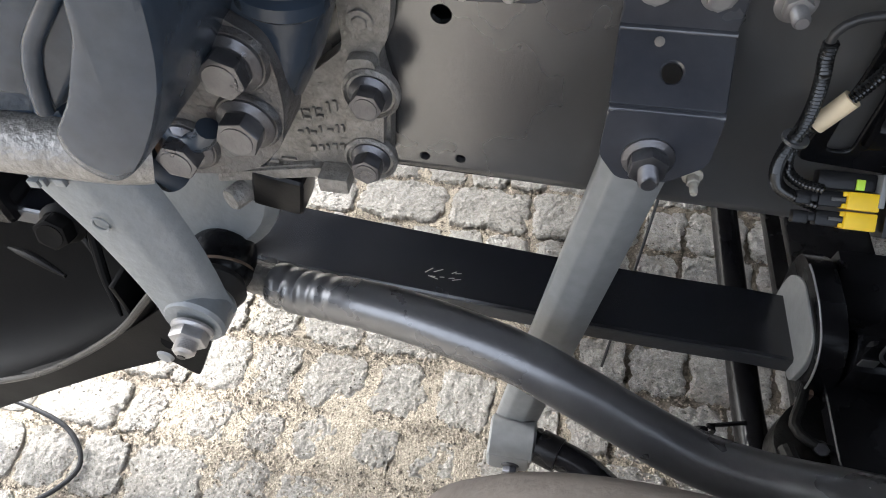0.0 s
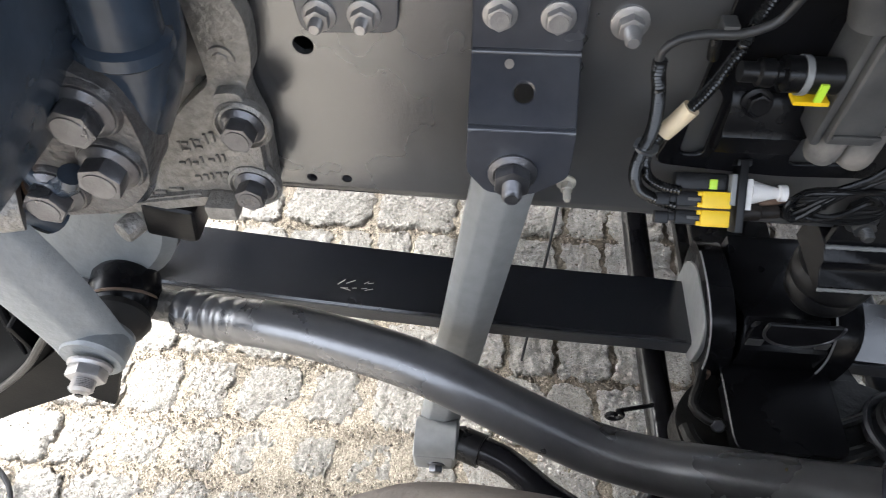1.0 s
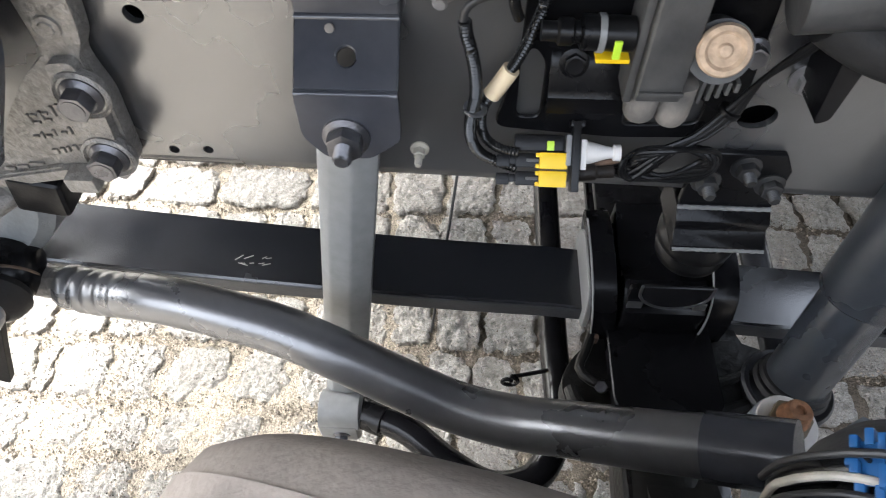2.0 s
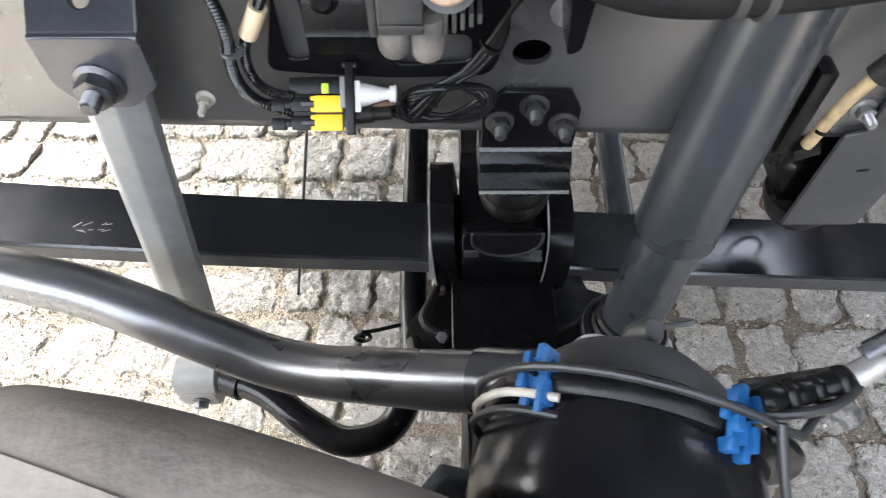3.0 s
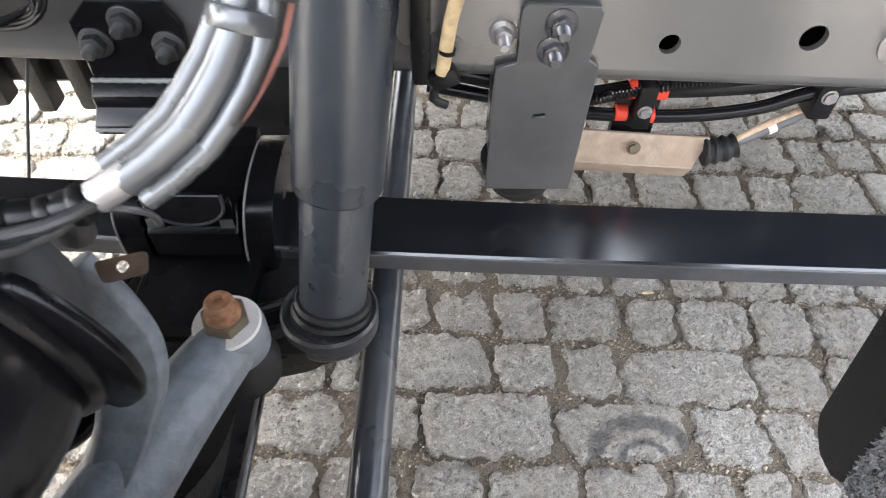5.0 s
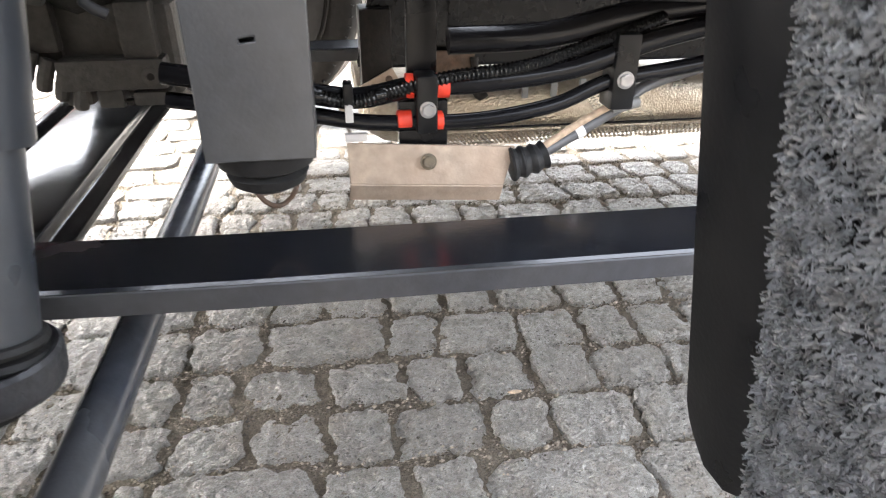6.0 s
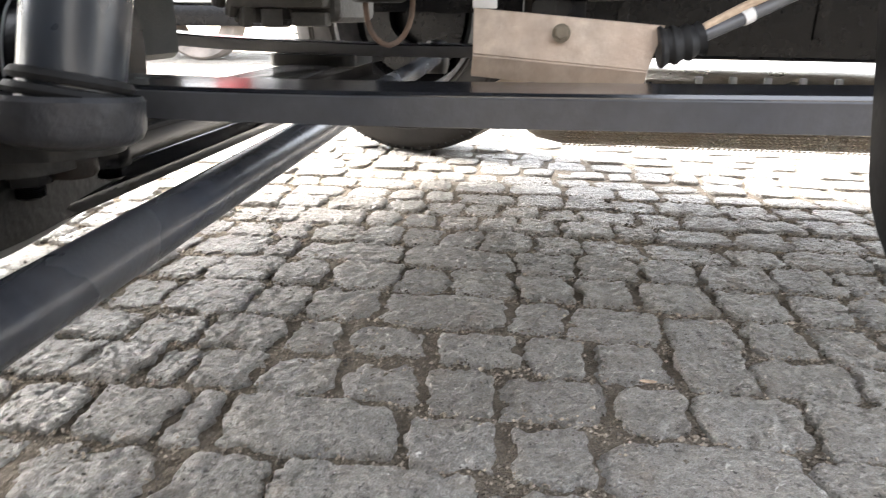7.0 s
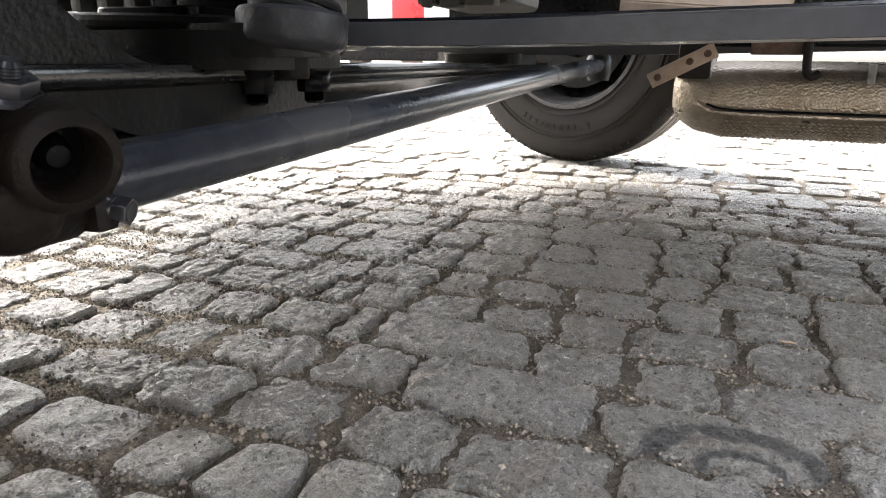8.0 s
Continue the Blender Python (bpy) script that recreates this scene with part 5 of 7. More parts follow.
def brake_hoses():
    t = thing("hose_bundle", (0.77, 0.19, 0.96), "silver sleeved brake hoses bundled with cables and a clamp", "hoses")
    core = [(0.718, 0.149, 0.894), (0.746, 0.161, 0.912), (0.771, 0.180, 0.945), (0.778, 0.198, 0.978), (0.782, 0.228, 1.004), (0.775, 0.262, 1.022), (0.745, 0.290, 1.034), (0.700, 0.305, 1.045), (0.64, 0.315, 1.06)]
    part("sleeve", swept(core, 0.0082, 20), SILVER, t, "silver braided sleeve")
    for off, r, mat in (((-0.0075, 0.004, 0.005), 0.0052, SILVER), ((0.0095, -0.006, -0.006), 0.0050, SILVER), ((0.0135, -0.005, -0.002), 0.0036, CABLE), ((0.0145, 0.0035, 0.0), 0.0032, GREYHOSE), ((0.013, 0.010, -0.008), 0.0042, PINK), ((0.006, 0.014, -0.010), 0.0055, CABLE)):
        pts = [Vector(p) + Vector(off) for p in core]
        part("hose", swept(pts, r, 12), mat, t)
    d = Vector((0.010, 0.022, 0.040))
    band = spun([(0.006, 0), (0.0142, 0.0), (0.0148, 0.001), (0.0148, 0.008), (0.0142, 0.009), (0.006, 0.009)], 28)
    part("clamp_band", moved(band, along((0.774, 0.180, 0.946), d)), SILVER, t, "pale clamp band")
    part("tie", moved(spun([(0.0145, 0), (0.0172, 0), (0.0172, 0.006), (0.0145, 0.006)], 28), along((0.7785, 0.190, 0.9565), d)), BOLTGREY, t, "dark steel tie")
    part("ferrule", swept([(0.706, 0.144, 0.889), (0.714, 0.147, 0.893), (0.722, 0.151, 0.897)], 0.0078, 16), ZINC, t, "dirty pale steel crimp ferrule")
    part("coupling", swept([(0.648, 0.131, 0.888), (0.668, 0.135, 0.884), (0.688, 0.140, 0.884), (0.702, 0.143, 0.887)], lambda s: 0.0062 + 0.0022 * abs(math.sin(s * 9)), 14, 0.004), PLASTIC, t, "black hose coupling")
    for x, y, z, rr in ((0.665, 0.1345, 0.8845, 0.0098), (0.682, 0.1385, 0.884, 0.0088), (0.696, 0.1415, 0.886, 0.0104)):
        part("coupling_nut", moved(slab(hex_points(rr), 0.007, bev=0.0012), along((x, y, z), (0.9, 0.18, 0.02))), PLASTIC, t, "black hexagon coupling nut")
    part("cable", swept([(0.640, 0.13, 0.878), (0.662, 0.124, 0.884), (0.690, 0.127, 0.888), (0.706, 0.138, 0.890), (0.716, 0.149, 0.890)], 0.0032, 10), CABLE, t)
    part("hose", swept([(0.655, 0.15, 0.862), (0.675, 0.152, 0.862), (0.692, 0.150, 0.876), (0.708, 0.148, 0.888)], 0.0045, 10), CABLE, t)


brake_hoses()


def wiring():
    t = thing("wiring_harness", (0.30, 0.47, 0.83), "black corrugated wiring conduits with a beige sleeve", "wiring")

    def corrugated(name, pts, r):
        path = smooth_path(pts, 0.0016)
        bm = bmesh.new()
        rings = []
        up = None
        for i, p in enumerate(path):
            dd = (path[min(i + 1, len(path) - 1)] - path[max(i - 1, 0)]).normalized()
            up = dd.orthogonal().normalized() if up is None else (up - dd * up.dot(dd)).normalized()
            s = dd.cross(up)
            rr = r * (1.0 if i % 2 else 0.80)
            rings.append([bm.verts.new(p + s * rr * math.cos(k * math.pi / 6) + up * rr * math.sin(k * math.pi / 6)) for k in range(12)])
        for a, b in zip(rings, rings[1:]):
            for k in range(12):
                bm.faces.new((a[k], a[(k + 1) % 12], b[(k + 1) % 12], b[k]))
        bm.faces.new(rings[0]), bm.faces.new(rings[-1])
        return part(name, bm, CONDUIT, t, smooth=60)
    part("cable", swept([(0.40, 0.452, 1.10), (0.365, 0.456, 1.030), (0.357, 0.46, 1.003), (0.349, 0.46, 0.991), (0.329, 0.46, 0.982), (0.305, 0.46, 0.981), (0.287, 0.46, 0.976), (0.277, 0.46, 0.965), (0.277, 0.46, 0.950)], 0.0036, 12), CABLE, t, "smooth dark cable")
    corrugated("conduit", [(0.2775, 0.46, 0.958), (0.279, 0.46, 0.945), (0.283, 0.46, 0.93), (0.287, 0.46, 0.907), (0.288, 0.46, 0.882), (0.284, 0.46, 0.855), (0.285, 0.46, 0.832), (0.293, 0.46, 0.814), (0.308, 0.459, 0.804), (0.330, 0.456, 0.798)], 0.0060)
    corrugated("conduit", [(0.355, 0.470, 1.04), (0.342, 0.472, 0.985), (0.339, 0.472, 0.963), (0.329, 0.472, 0.928), (0.317, 0.472, 0.901), (0.303, 0.473, 0.876), (0.295, 0.472, 0.858), (0.294, 0.471, 0.838), (0.300, 0.469, 0.822), (0.314, 0.465, 0.814), (0.332, 0.462, 0.812)], 0.0054)
    corrugated("conduit", [(0.315, 0.464, 0.976), (0.317, 0.468, 0.965), (0.321, 0.474, 0.951)], 0.0048)
    part("sleeve", swept([(0.302, 0.472, 0.874), (0.309, 0.472, 0.886), (0.318, 0.472, 0.903)], 0.0082, 16), BEIGE, t, "beige tape sleeve")
    part("cable_tie", moved(spun([(0.006, -0.0015), (0.0110, -0.0015), (0.0110, 0.0015), (0.006, 0.0015)], 18), along((0.288, 0.462, 0.866), (0.1, 0, 1))), SILVER, t, "grey cable tie")
    part("clip", moved(box(-0.006, 0.006, -0.006, 0.010, -0.006, 0.006, 0.002), Matrix.Translation((0.322, 0.466, 0.982))), VALVE, t)
    # plug of the rail: two yellow locks, black housings, a white plug behind
    c = thing("plug_connector", (0.36, 0.45, 0.80), "black plug connectors with yellow locks and a white plug", "connector")
    pm = Matrix(((1, 0, 0, 0.363), (0, 0.717, -0.697, 0.452), (0, 0.697, 0.717, 0.800), (0, 0, 0, 1)))
    for v0, v1 in ((0.0008, 0.0168), (-0.0165, -0.0008)):
        h = (v1 - v0) / 2
        lock = joined(box(-0.0115, 0.0152, v0, v1, -0.006, 0.006, 0.0015), box(-0.0150, -0.0110, v0 + 0.0005, v0 + h * 0.62, -0.005, 0.005, 0.0012), box(-0.0150, -0.0110, v1 - h * 0.62, v1 - 0.0005, -0.005, 0.005, 0.0012))
        part("lock", moved(lock, pm), YELLOW, c, "bright yellow plastic lock")
        part("plug_body", moved(joined(box(-0.034, -0.0112, v0 + 0.001, v1 - 0.001, -0.008, 0.003, 0.0015), box(-0.040, -0.034, v0 + 0.004, v1 - 0.004, -0.006, 0.002, 0.001), box(-0.053, -0.040, v0 + 0.001, v1 - 0.003, -0.007, 0.003, 0.0015)), pm), PLASTIC, c)
        part("plug_tab", moved(box(-0.024, -0.012, v0 + h * 0.8, v0 + h * 1.2, 0.002, 0.0045, 0.0006), pm), VALVE, c, "worn grey plug tab")
    part("holder", moved(box(0.0190, 0.0265, -0.0205, 0.047, -0.010, 0.010, 0.0012), pm), PLASTIC, c)
    part("holder_head", moved(box(0.0165, 0.030, 0.0415, 0.048, -0.018, 0.008, 0.0015), pm), PLASTIC, c)
    part("collar", moved(box(0.0135, 0.0185, 0.0046, 0.034, -0.008, 0.007, 0.001), pm), LINK, c, "translucent grey collar")
    part("plug_body", moved(box(-0.036, 0.0130, 0.0175, 0.034, -0.014, 0.000, 0.003), pm), PLASTIC, c)
    part("seal", moved(box(-0.0046, 0.0024, 0.0185, 0.028, -0.001, 0.0022, 0.0008), pm), LIME, c, "lime green seal")
    part("white_rib", moved(box(0.0275, 0.0330, 0.0010, 0.0300, -0.009, 0.007, 0.001), pm), WHITE, c, "white plastic rib")
    cone = spun([(0, 0), (0.0115, 0), (0.0105, 0.006), (0.0065, 0.020), (0.0055, 0.026), (0.0080, 0.0275), (0.0082, 0.0335), (0, 0.0345)], 20)
    part("white_plug", moved(cone, pm @ along((0.0325, 0.0178, -0.002), (1, 0.02, 0))), WHITE, c, "white plastic plug")
    part("brown_plug", moved(spun([(0, 0), (0.0080, 0), (0.0080, 0.016), (0.0062, 0.018), (0.0062, 0.034), (0, 0.036)], 16), pm @ along((0.0270, -0.002, -0.003), (1, 0.08, 0))), OLDRUST, c, "dark brown plug")
    # loop of thin wires
    w = thing("wire_loop", (0.47, 0.475, 0.80), "coiled thin black wires tied against the frame rail", "wiring")
    for k in range(5):
        loop = [(0.405, 0.462, 0.797)]
        for i in range(15):
            q = i * 2 * math.pi / 14 + 0.25 * k
            loop.append((0.476 + (0.034 + 0.003 * k) * math.cos(math.pi + q), 0.462 + 0.004 * math.sin(3 * q + k) - 0.001 * k, 0.806 + 0.005 * math.cos(math.pi + q) + (0.015 + 0.0022 * k) * math.sin(math.pi + q)))
        loop += [(0.462 + 0.004 * k, 0.458, 0.826), (0.490 + 0.003 * k, 0.462, 0.840), (0.512 + 0.003 * k, 0.468, 0.866), (0.530, 0.468, 0.900), (0.548 + 0.002 * k, 0.46, 0.940), (0.58, 0.45, 0.99)]
        part("wire", swept(loop, 0.0027, 8), PLASTIC, w)
    for p, d in (((0.462, 0.464, 0.808), (1, 0, 0.5)), ((0.516, 0.470, 0.864), (0.4, 0, 1))):
        part("tie", moved(spun([(0.006, -0.002), (0.0105, -0.002), (0.0105, 0.002), (0.006, 0.002)], 14), along(p, d)), PLASTIC, w)
    part("wire", swept([(0.40, 0.459, 0.797), (0.415, 0.463, 0.800), (0.435, 0.466, 0.802)], 0.004, 8), RUST, w, "brown wire")
    bolt(thing("clip_bolt", (0.23, 0.49, 0.775), "small pale clip stud on the frame rail", "bolt"), (0.231, 0.499, 0.778), mat=CREAM, flange=0.010, hexr=0.0065, head=0.012, stud=0.004, studlen=0.014)


wiring()


def valve_unit():
    b = thing("valve_bracket", (0.42, 0.49, 0.87), "black pressed steel bracket plate with a raised step", "bracket")
    out = rounded([(0.305, 0.822), (0.350, 0.818), (0.425, 0.812), (0.52, 0.815), (0.535, 0.865), (0.52, 1.06), (0.33, 1.06), (0.325, 0.90)], 0.015)
    slot = rounded([(0.327, 0.835), (0.349, 0.835), (0.349, 0.90), (0.338, 0.915), (0.327, 0.905)], 0.009)
    slot2 = rounded([(0.428, 0.828), (0.50, 0.832), (0.50, 0.862), (0.428, 0.862)], 0.01)
    part("plate", moved(slab(out, 0.005, [slot, slot2], bev=0.001), facing(0.492)), BLACK, b)
    prof = [(0.488, 0.845), (0.474, 0.852), (0.472, 0.872), (0.476, 0.878), (0.478, 0.90), (0.488, 0.912)]
    part("raised_step", moved(prism(prof, 0.068, 0.0015, 2), Matrix(((0, 0, 1, 0.3525), (1, 0, 0, 0), (0, 1, 0, 0), (0, 0, 0, 1)))), BLACK, b)
    bolt(b, (0.372, 0.480, 0.905), (0, -1, 0.3), BLACK, 0.013, 0.010, 0.010)
    v = thing("air_valve", (0.45, 0.45, 0.91), "dusty dark plastic air valve with a round end cap", "valve")
    part("body", box(0.420, 0.458, 0.440, 0.488, 0.896, 1.05, 0.004, 3), VALVE, v)
    part("side_rib", box(0.412, 0.4195, 0.446, 0.488, 0.890, 1.03, 0.003), VALVE, v)
    part("cross_rib", box(0.4215, 0.458, 0.4365, 0.4395, 0.905, 0.909, 0.001), VALVE, v)
    for x, z0 in ((0.432, 0.868), (0.460, 0.864)):
        part("rounded_foot", moved(spun([(0, 0), (0.012, 0.0), (0.0140, 0.004), (0.0150, 0.010), (0.0150, 0.042), (0, 0.042)], 24), Matrix.Translation((x, 0.458, z0))), MUDGREY, v, "dusty rounded foot")
    part("end_cap", moved(spun([(0, 0), (0.0225, 0), (0.0235, 0.004), (0.0215, 0.009), (0.017, 0.010), (0.014, 0.006), (0.007, 0.007), (0.005, 0.010), (0, 0.010)], 36), along((0.4765, 0.440, 0.950), (-0.15, -1, 0.55)) @ Matrix.Scale(0.88, 4)), TAN, v, "round tan dusty end cap")
    part("cap_body", moved(spun([(0, 0), (0.024, 0), (0.025, 0.045), (0, 0.045)], 28), along((0.483, 0.484, 0.925), (-0.15, -1, 0.5))), VALVE, v)
    for i in range(5):
        part("pin_rib", box(0.474 + 0.007 * i, 0.4775 + 0.007 * i, 0.448, 0.47, 0.890 + 0.003 * i, 0.912, 0.001), VALVE, v)
    bolt(v, (0.513, 0.470, 0.928), (0, -1, 0.1), BOLTGREY, 0.013, 0.010, 0.014)
    for p0, p1, r in (((0.52, 0.455, 0.99), (0.60, 0.45, 1.0), 0.03), ((0.42, 0.46, 1.0), (0.40, 0.46, 1.06), 0.022)):
        part("port", swept([p0, [(a + c) / 2 for a, c in zip(p0, p1)], p1], r, 18), VALVE, v)
    s = thing("sensor_plug", (0.38, 0.455, 0.935), "black round sensor plug with a yellow clip", "connector")
    part("body", moved(spun([(0, 0), (0.008, 0), (0.008, 0.012), (0.011, 0.014), (0.011, 0.024), (0.009, 0.026), (0.009, 0.030), (0.014, 0.032), (0.014, 0.072), (0, 0.072)], 24), along((0.338, 0.457, 0.952), (1, 0, -0.02))), PLASTIC, s)
    part("yellow_clip", box(0.383, 0.410, 0.446, 0.460, 0.930, 0.934, 0.001), YELLOW, s, "yellow plastic clip")
    part("seal_mark", box(0.394, 0.400, 0.4405, 0.4435, 0.938, 0.954, 0.0008), LIME, s, "lime green mark")
    part("grey_collar", moved(spun([(0.0143, 0), (0.0155, 0), (0.0155, 0.005), (0.0143, 0.005)], 24), along((0.382, 0.457, 0.951), (1, 0, -0.02))), LINK, s)
    h = thing("air_hose", (0.62, 0.44, 0.94), "dull black rubber air hose along the frame rail", "hose")
    part("hose", swept([(0.555, 0.455, 0.970), (0.585, 0.445, 0.955), (0.63, 0.435, 0.945), (0.69, 0.43, 0.945), (0.78, 0.43, 0.955), (0.90, 0.44, 0.97)], lambda q: 0.022 - 0.004 * q, 18), RUBBER, h)
    for x in (0.690, 0.712):
        part("hose_clamp", moved(spun([(0.019, 0), (0.0235, 0), (0.0235, 0.008), (0.019, 0.008)], 22), along((x, 0.431, 0.945), (1, 0, 0.02))), VALVE, h)
    part("bracket", moved(slab(rounded([(0.572, 0.985), (0.60, 0.99), (0.592, 0.875), (0.580, 0.870)], 0.005), 0.05, bev=0.002), facing(0.498)), BLACK, h)
    g = thing("cable_clip", (0.86, 0.48, 0.74), "tan taped cable with a black clip beside the rail", "cable")
    part("cable", swept([(0.876, 0.464, 0.835), (0.870, 0.466, 0.815), (0.864, 0.468, 0.79), (0.857, 0.470, 0.735)], 0.0066, 14), TAPE, g, "tan tape wrap")
    part("tie", moved(spun([(0.0064, 0), (0.0078, 0), (0.0078, 0.004), (0.0064, 0.004)], 16), along((0.861, 0.469, 0.757), (0.1, 0, 1))), PLASTIC, g)
    part("clip", moved(box(-0.010, 0.018, -0.008, 0.008, -0.010, 0.008, 0.004), Matrix.Translation((0.855, 0.472, 0.728)) @ pose(0, 0, 0, 0, -25, 0)), PLASTIC, g)
    part("cable_end", swept([(0.853, 0.471, 0.722), (0.848, 0.472, 0.705), (0.862, 0.475, 0.695)], 0.0045, 12), RUBBER, g)
    part("black_cable", swept([(0.875, 0.464, 0.832), (0.895, 0.46, 0.88), (0.93, 0.455, 0.95), (1.0, 0.45, 1.02)], 0.0125, 14), RUBBER, g)
    part("holder", box(0.828, 0.846, 0.470, 0.499, 0.72, 0.83, 0.004), PLASTIC, g)


valve_unit()


# ---- under the frame: engine, hoses, plate, silencer ----
def engine():
    t = thing("engine", (0.0, 1.15, 0.8), "engine block and ribbed oil pan between the rails, grey-green darkened for shade", "engine")
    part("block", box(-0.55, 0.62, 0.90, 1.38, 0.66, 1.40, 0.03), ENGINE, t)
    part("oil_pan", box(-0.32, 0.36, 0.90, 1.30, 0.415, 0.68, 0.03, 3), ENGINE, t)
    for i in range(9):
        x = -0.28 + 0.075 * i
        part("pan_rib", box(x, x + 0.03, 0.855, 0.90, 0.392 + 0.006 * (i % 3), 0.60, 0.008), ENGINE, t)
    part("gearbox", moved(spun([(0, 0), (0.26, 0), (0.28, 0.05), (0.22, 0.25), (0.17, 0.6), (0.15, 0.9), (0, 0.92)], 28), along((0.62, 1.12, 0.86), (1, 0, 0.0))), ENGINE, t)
    part("clutch_sump", joined(box(0.63, 0.80, 0.98, 1.24, 0.495, 0.64, 0.020, 3), box(0.42, 0.64, 0.985, 1.24, 0.545, 0.64, 0.020, 3)), GEARCASE, t, "dusty brown cast clutch sump")
    for x0, x1, y0, z0, z1 in ((0.634, 0.784, 0.940, 0.517, 0.562), (0.727, 0.776, 0.950, 0.560, 0.640), (0.572, 0.586, 0.950, 0.548, 0.640), (0.536, 0.574, 0.945, 0.532, 0.566), (0.600, 0.640, 0.960, 0.570, 0.640)):
        part("casing_rib", box(x0, x1, y0, 0.99, z0, z1, 0.006), GEARCASE, t)
    for x0, x1, z0, z1 in ((0.678, 0.716, 0.488, 0.517), (0.728, 0.784, 0.490, 0.512), (0.634, 0.672, 0.494, 0.520)):
        part("casing_foot", box(x0, x1, 0.950, 0.99, z0, z1, 0.006), GEARCASE, t)
    for k in range(4):
        part("casing_rib", swept([(0.604 + 0.021 * k, 0.955, 0.575 - 0.012 * k), (0.594 + 0.021 * k, 0.952, 0.553 - 0.014 * k), (0.586 + 0.022 * k, 0.956, 0.536 - 0.015 * k)], 0.011, 10), GEARCASE, t)
    part("casing_boss", moved(spun([(0.006, 0), (0.013, 0), (0.013, 0.006), (0.006, 0.008)], 20), along((0.764, 0.940, 0.538), (0, -1, 0))), GEARCASE, t)
    bolt(t, (0.764, 0.938, 0.538), (0, -1, 0), OLDRUST, 0.008, 0.006, 0.006)
    bolt(t, (0.722, 0.955, 0.500), (0, 0, -1), OLDRUST, 0.008, 0.006, 0.008)
    for i in range(5):
        part("flywheel_rib", moved(box(-0.012, 0.012, -0.03, 0.03, -0.05, 0.05, 0.006), Matrix.Translation((0.66 + 0.05 * i, 0.90 + 0.012 * i, 0.70 + 0.02 * i)) @ pose(0, 0, 0, 20, 10, 0)), ENGINE, t)
    d = thing("dipstick_cable", (0.25, 0.70, 0.5), "thin straight dark cable hanging beneath the engine", "cable")
    part("cable", swept([(0.224, 0.56, 0.275), (0.262, 0.715, 0.51), (0.305, 0.93, 0.80)], 0.0024, 8), CABLE, d)


engine()


def under_hoses():
    t = thing("coolant_hoses", (1.12, 0.66, 0.58), "glossy black hoses held by a clip with red pads", "hoses")
    for pts, r in (([(0.84, 0.69, 0.60), (0.97, 0.672, 0.582), (1.05, 0.672, 0.568), (1.12, 0.672, 0.579), (1.20, 0.672, 0.581), (1.31, 0.67, 0.594), (1.42, 0.67, 0.627), (1.60, 0.68, 0.66)], 0.0125),
                   ([(0.84, 0.69, 0.57), (0.99, 0.672, 0.552), (1.07, 0.672, 0.538), (1.19, 0.672, 0.535), (1.29, 0.67, 0.550), (1.36, 0.67, 0.577), (1.46, 0.67, 0.592), (1.65, 0.68, 0.62)], 0.0095),
                   ([(1.16, 0.68, 0.628), (1.28, 0.68, 0.632), (1.42, 0.69, 0.655), (1.7, 0.70, 0.67)], 0.016)):
        part("hose", swept(pts, r, 16), GLOSSBLACK, t)
    path = smooth_path([(0.93, 0.662, 0.600), (1.00, 0.660, 0.578), (1.045, 0.660, 0.568), (1.085, 0.662, 0.575), (1.16, 0.664, 0.590), (1.25, 0.664, 0.600), (1.33, 0.668, 0.622), (1.42, 0.672, 0.650)], 0.0026)
    part("corrugated_hose", swept(path, lambda q: 0.0088 if int(q * (len(path) - 1) + 0.5) % 2 else 0.0070, 12, raw=True), CONDUIT, t, "black corrugated hose", 60)
    part("label_tag", box(1.037, 1.046, 0.652, 0.656, 0.545, 0.566, 0.001), WHITE, t, "small white label tag")
    part("tie_clip", box(1.036, 1.047, 0.650, 0.672, 0.567, 0.590, 0.002), PLASTIC, t)
    part("white_clip", box(1.035, 1.062, 0.668, 0.676, 0.516, 0.526, 0.002), WHITE, t, "torn white plastic clip")
    c = thing("hose_clip", (1.118, 0.645, 0.58), "black clip with bright red pads and a round head bolt", "clip")
    part("clip_body", box(1.1195, 1.1435, 0.650, 0.685, 0.528, 0.595, 0.003), PLASTIC, c)
    for x0, x1, z in ((1.094, 1.105, 0.597), (1.131, 1.147, 0.596), (1.084, 1.102, 0.557), (1.131, 1.140, 0.554)):
        part("red_pad", moved(spun([(0.009, 0), (0.0145 if z > 0.58 else 0.0115, 0.001), (0.0145 if z > 0.58 else 0.0115, x1 - x0 - 0.001), (0.009, x1 - x0)], 20), along((x0 + 0.0135, 0.672, z - 0.017), (1, 0, 0))), RED, c, "bright red rubber pad")
    bolt(c, (1.132, 0.6505, 0.557), (0, -1, 0), ZINC, 0.0098, 0.008, 0.006)
    c2 = thing("hose_clip", (1.372, 0.67, 0.60), "black clip with a pale round bolt head", "clip")
    part("clip_body", box(1.356, 1.386, 0.652, 0.69, 0.545, 0.635, 0.004), PLASTIC, c2)
    bolt(c2, (1.371, 0.652, 0.582), (0, -1, 0), ZINC, 0.0105, 0.009, 0.006)
    part("spacer", moved(spun([(0, 0), (0.010, 0), (0.010, 0.05), (0, 0.05)], 14), along((1.372, 0.685, 0.537), (1, 0.2, 0.15)) @ Matrix.Scale(0.8, 4)), LINK, c2, "pale grey spacer")
    p = thing("guard_plate", (1.13, 0.65, 0.485), "dusty bare metal guard plate with a dark bolt", "plate")
    a, b, cc = Vector((1.037, 0.664, 0.517)), Vector((1.244, 0.666, 0.501)), Vector((1.240, 0.655, 0.453))
    ux, uy = (b - a).normalized(), None
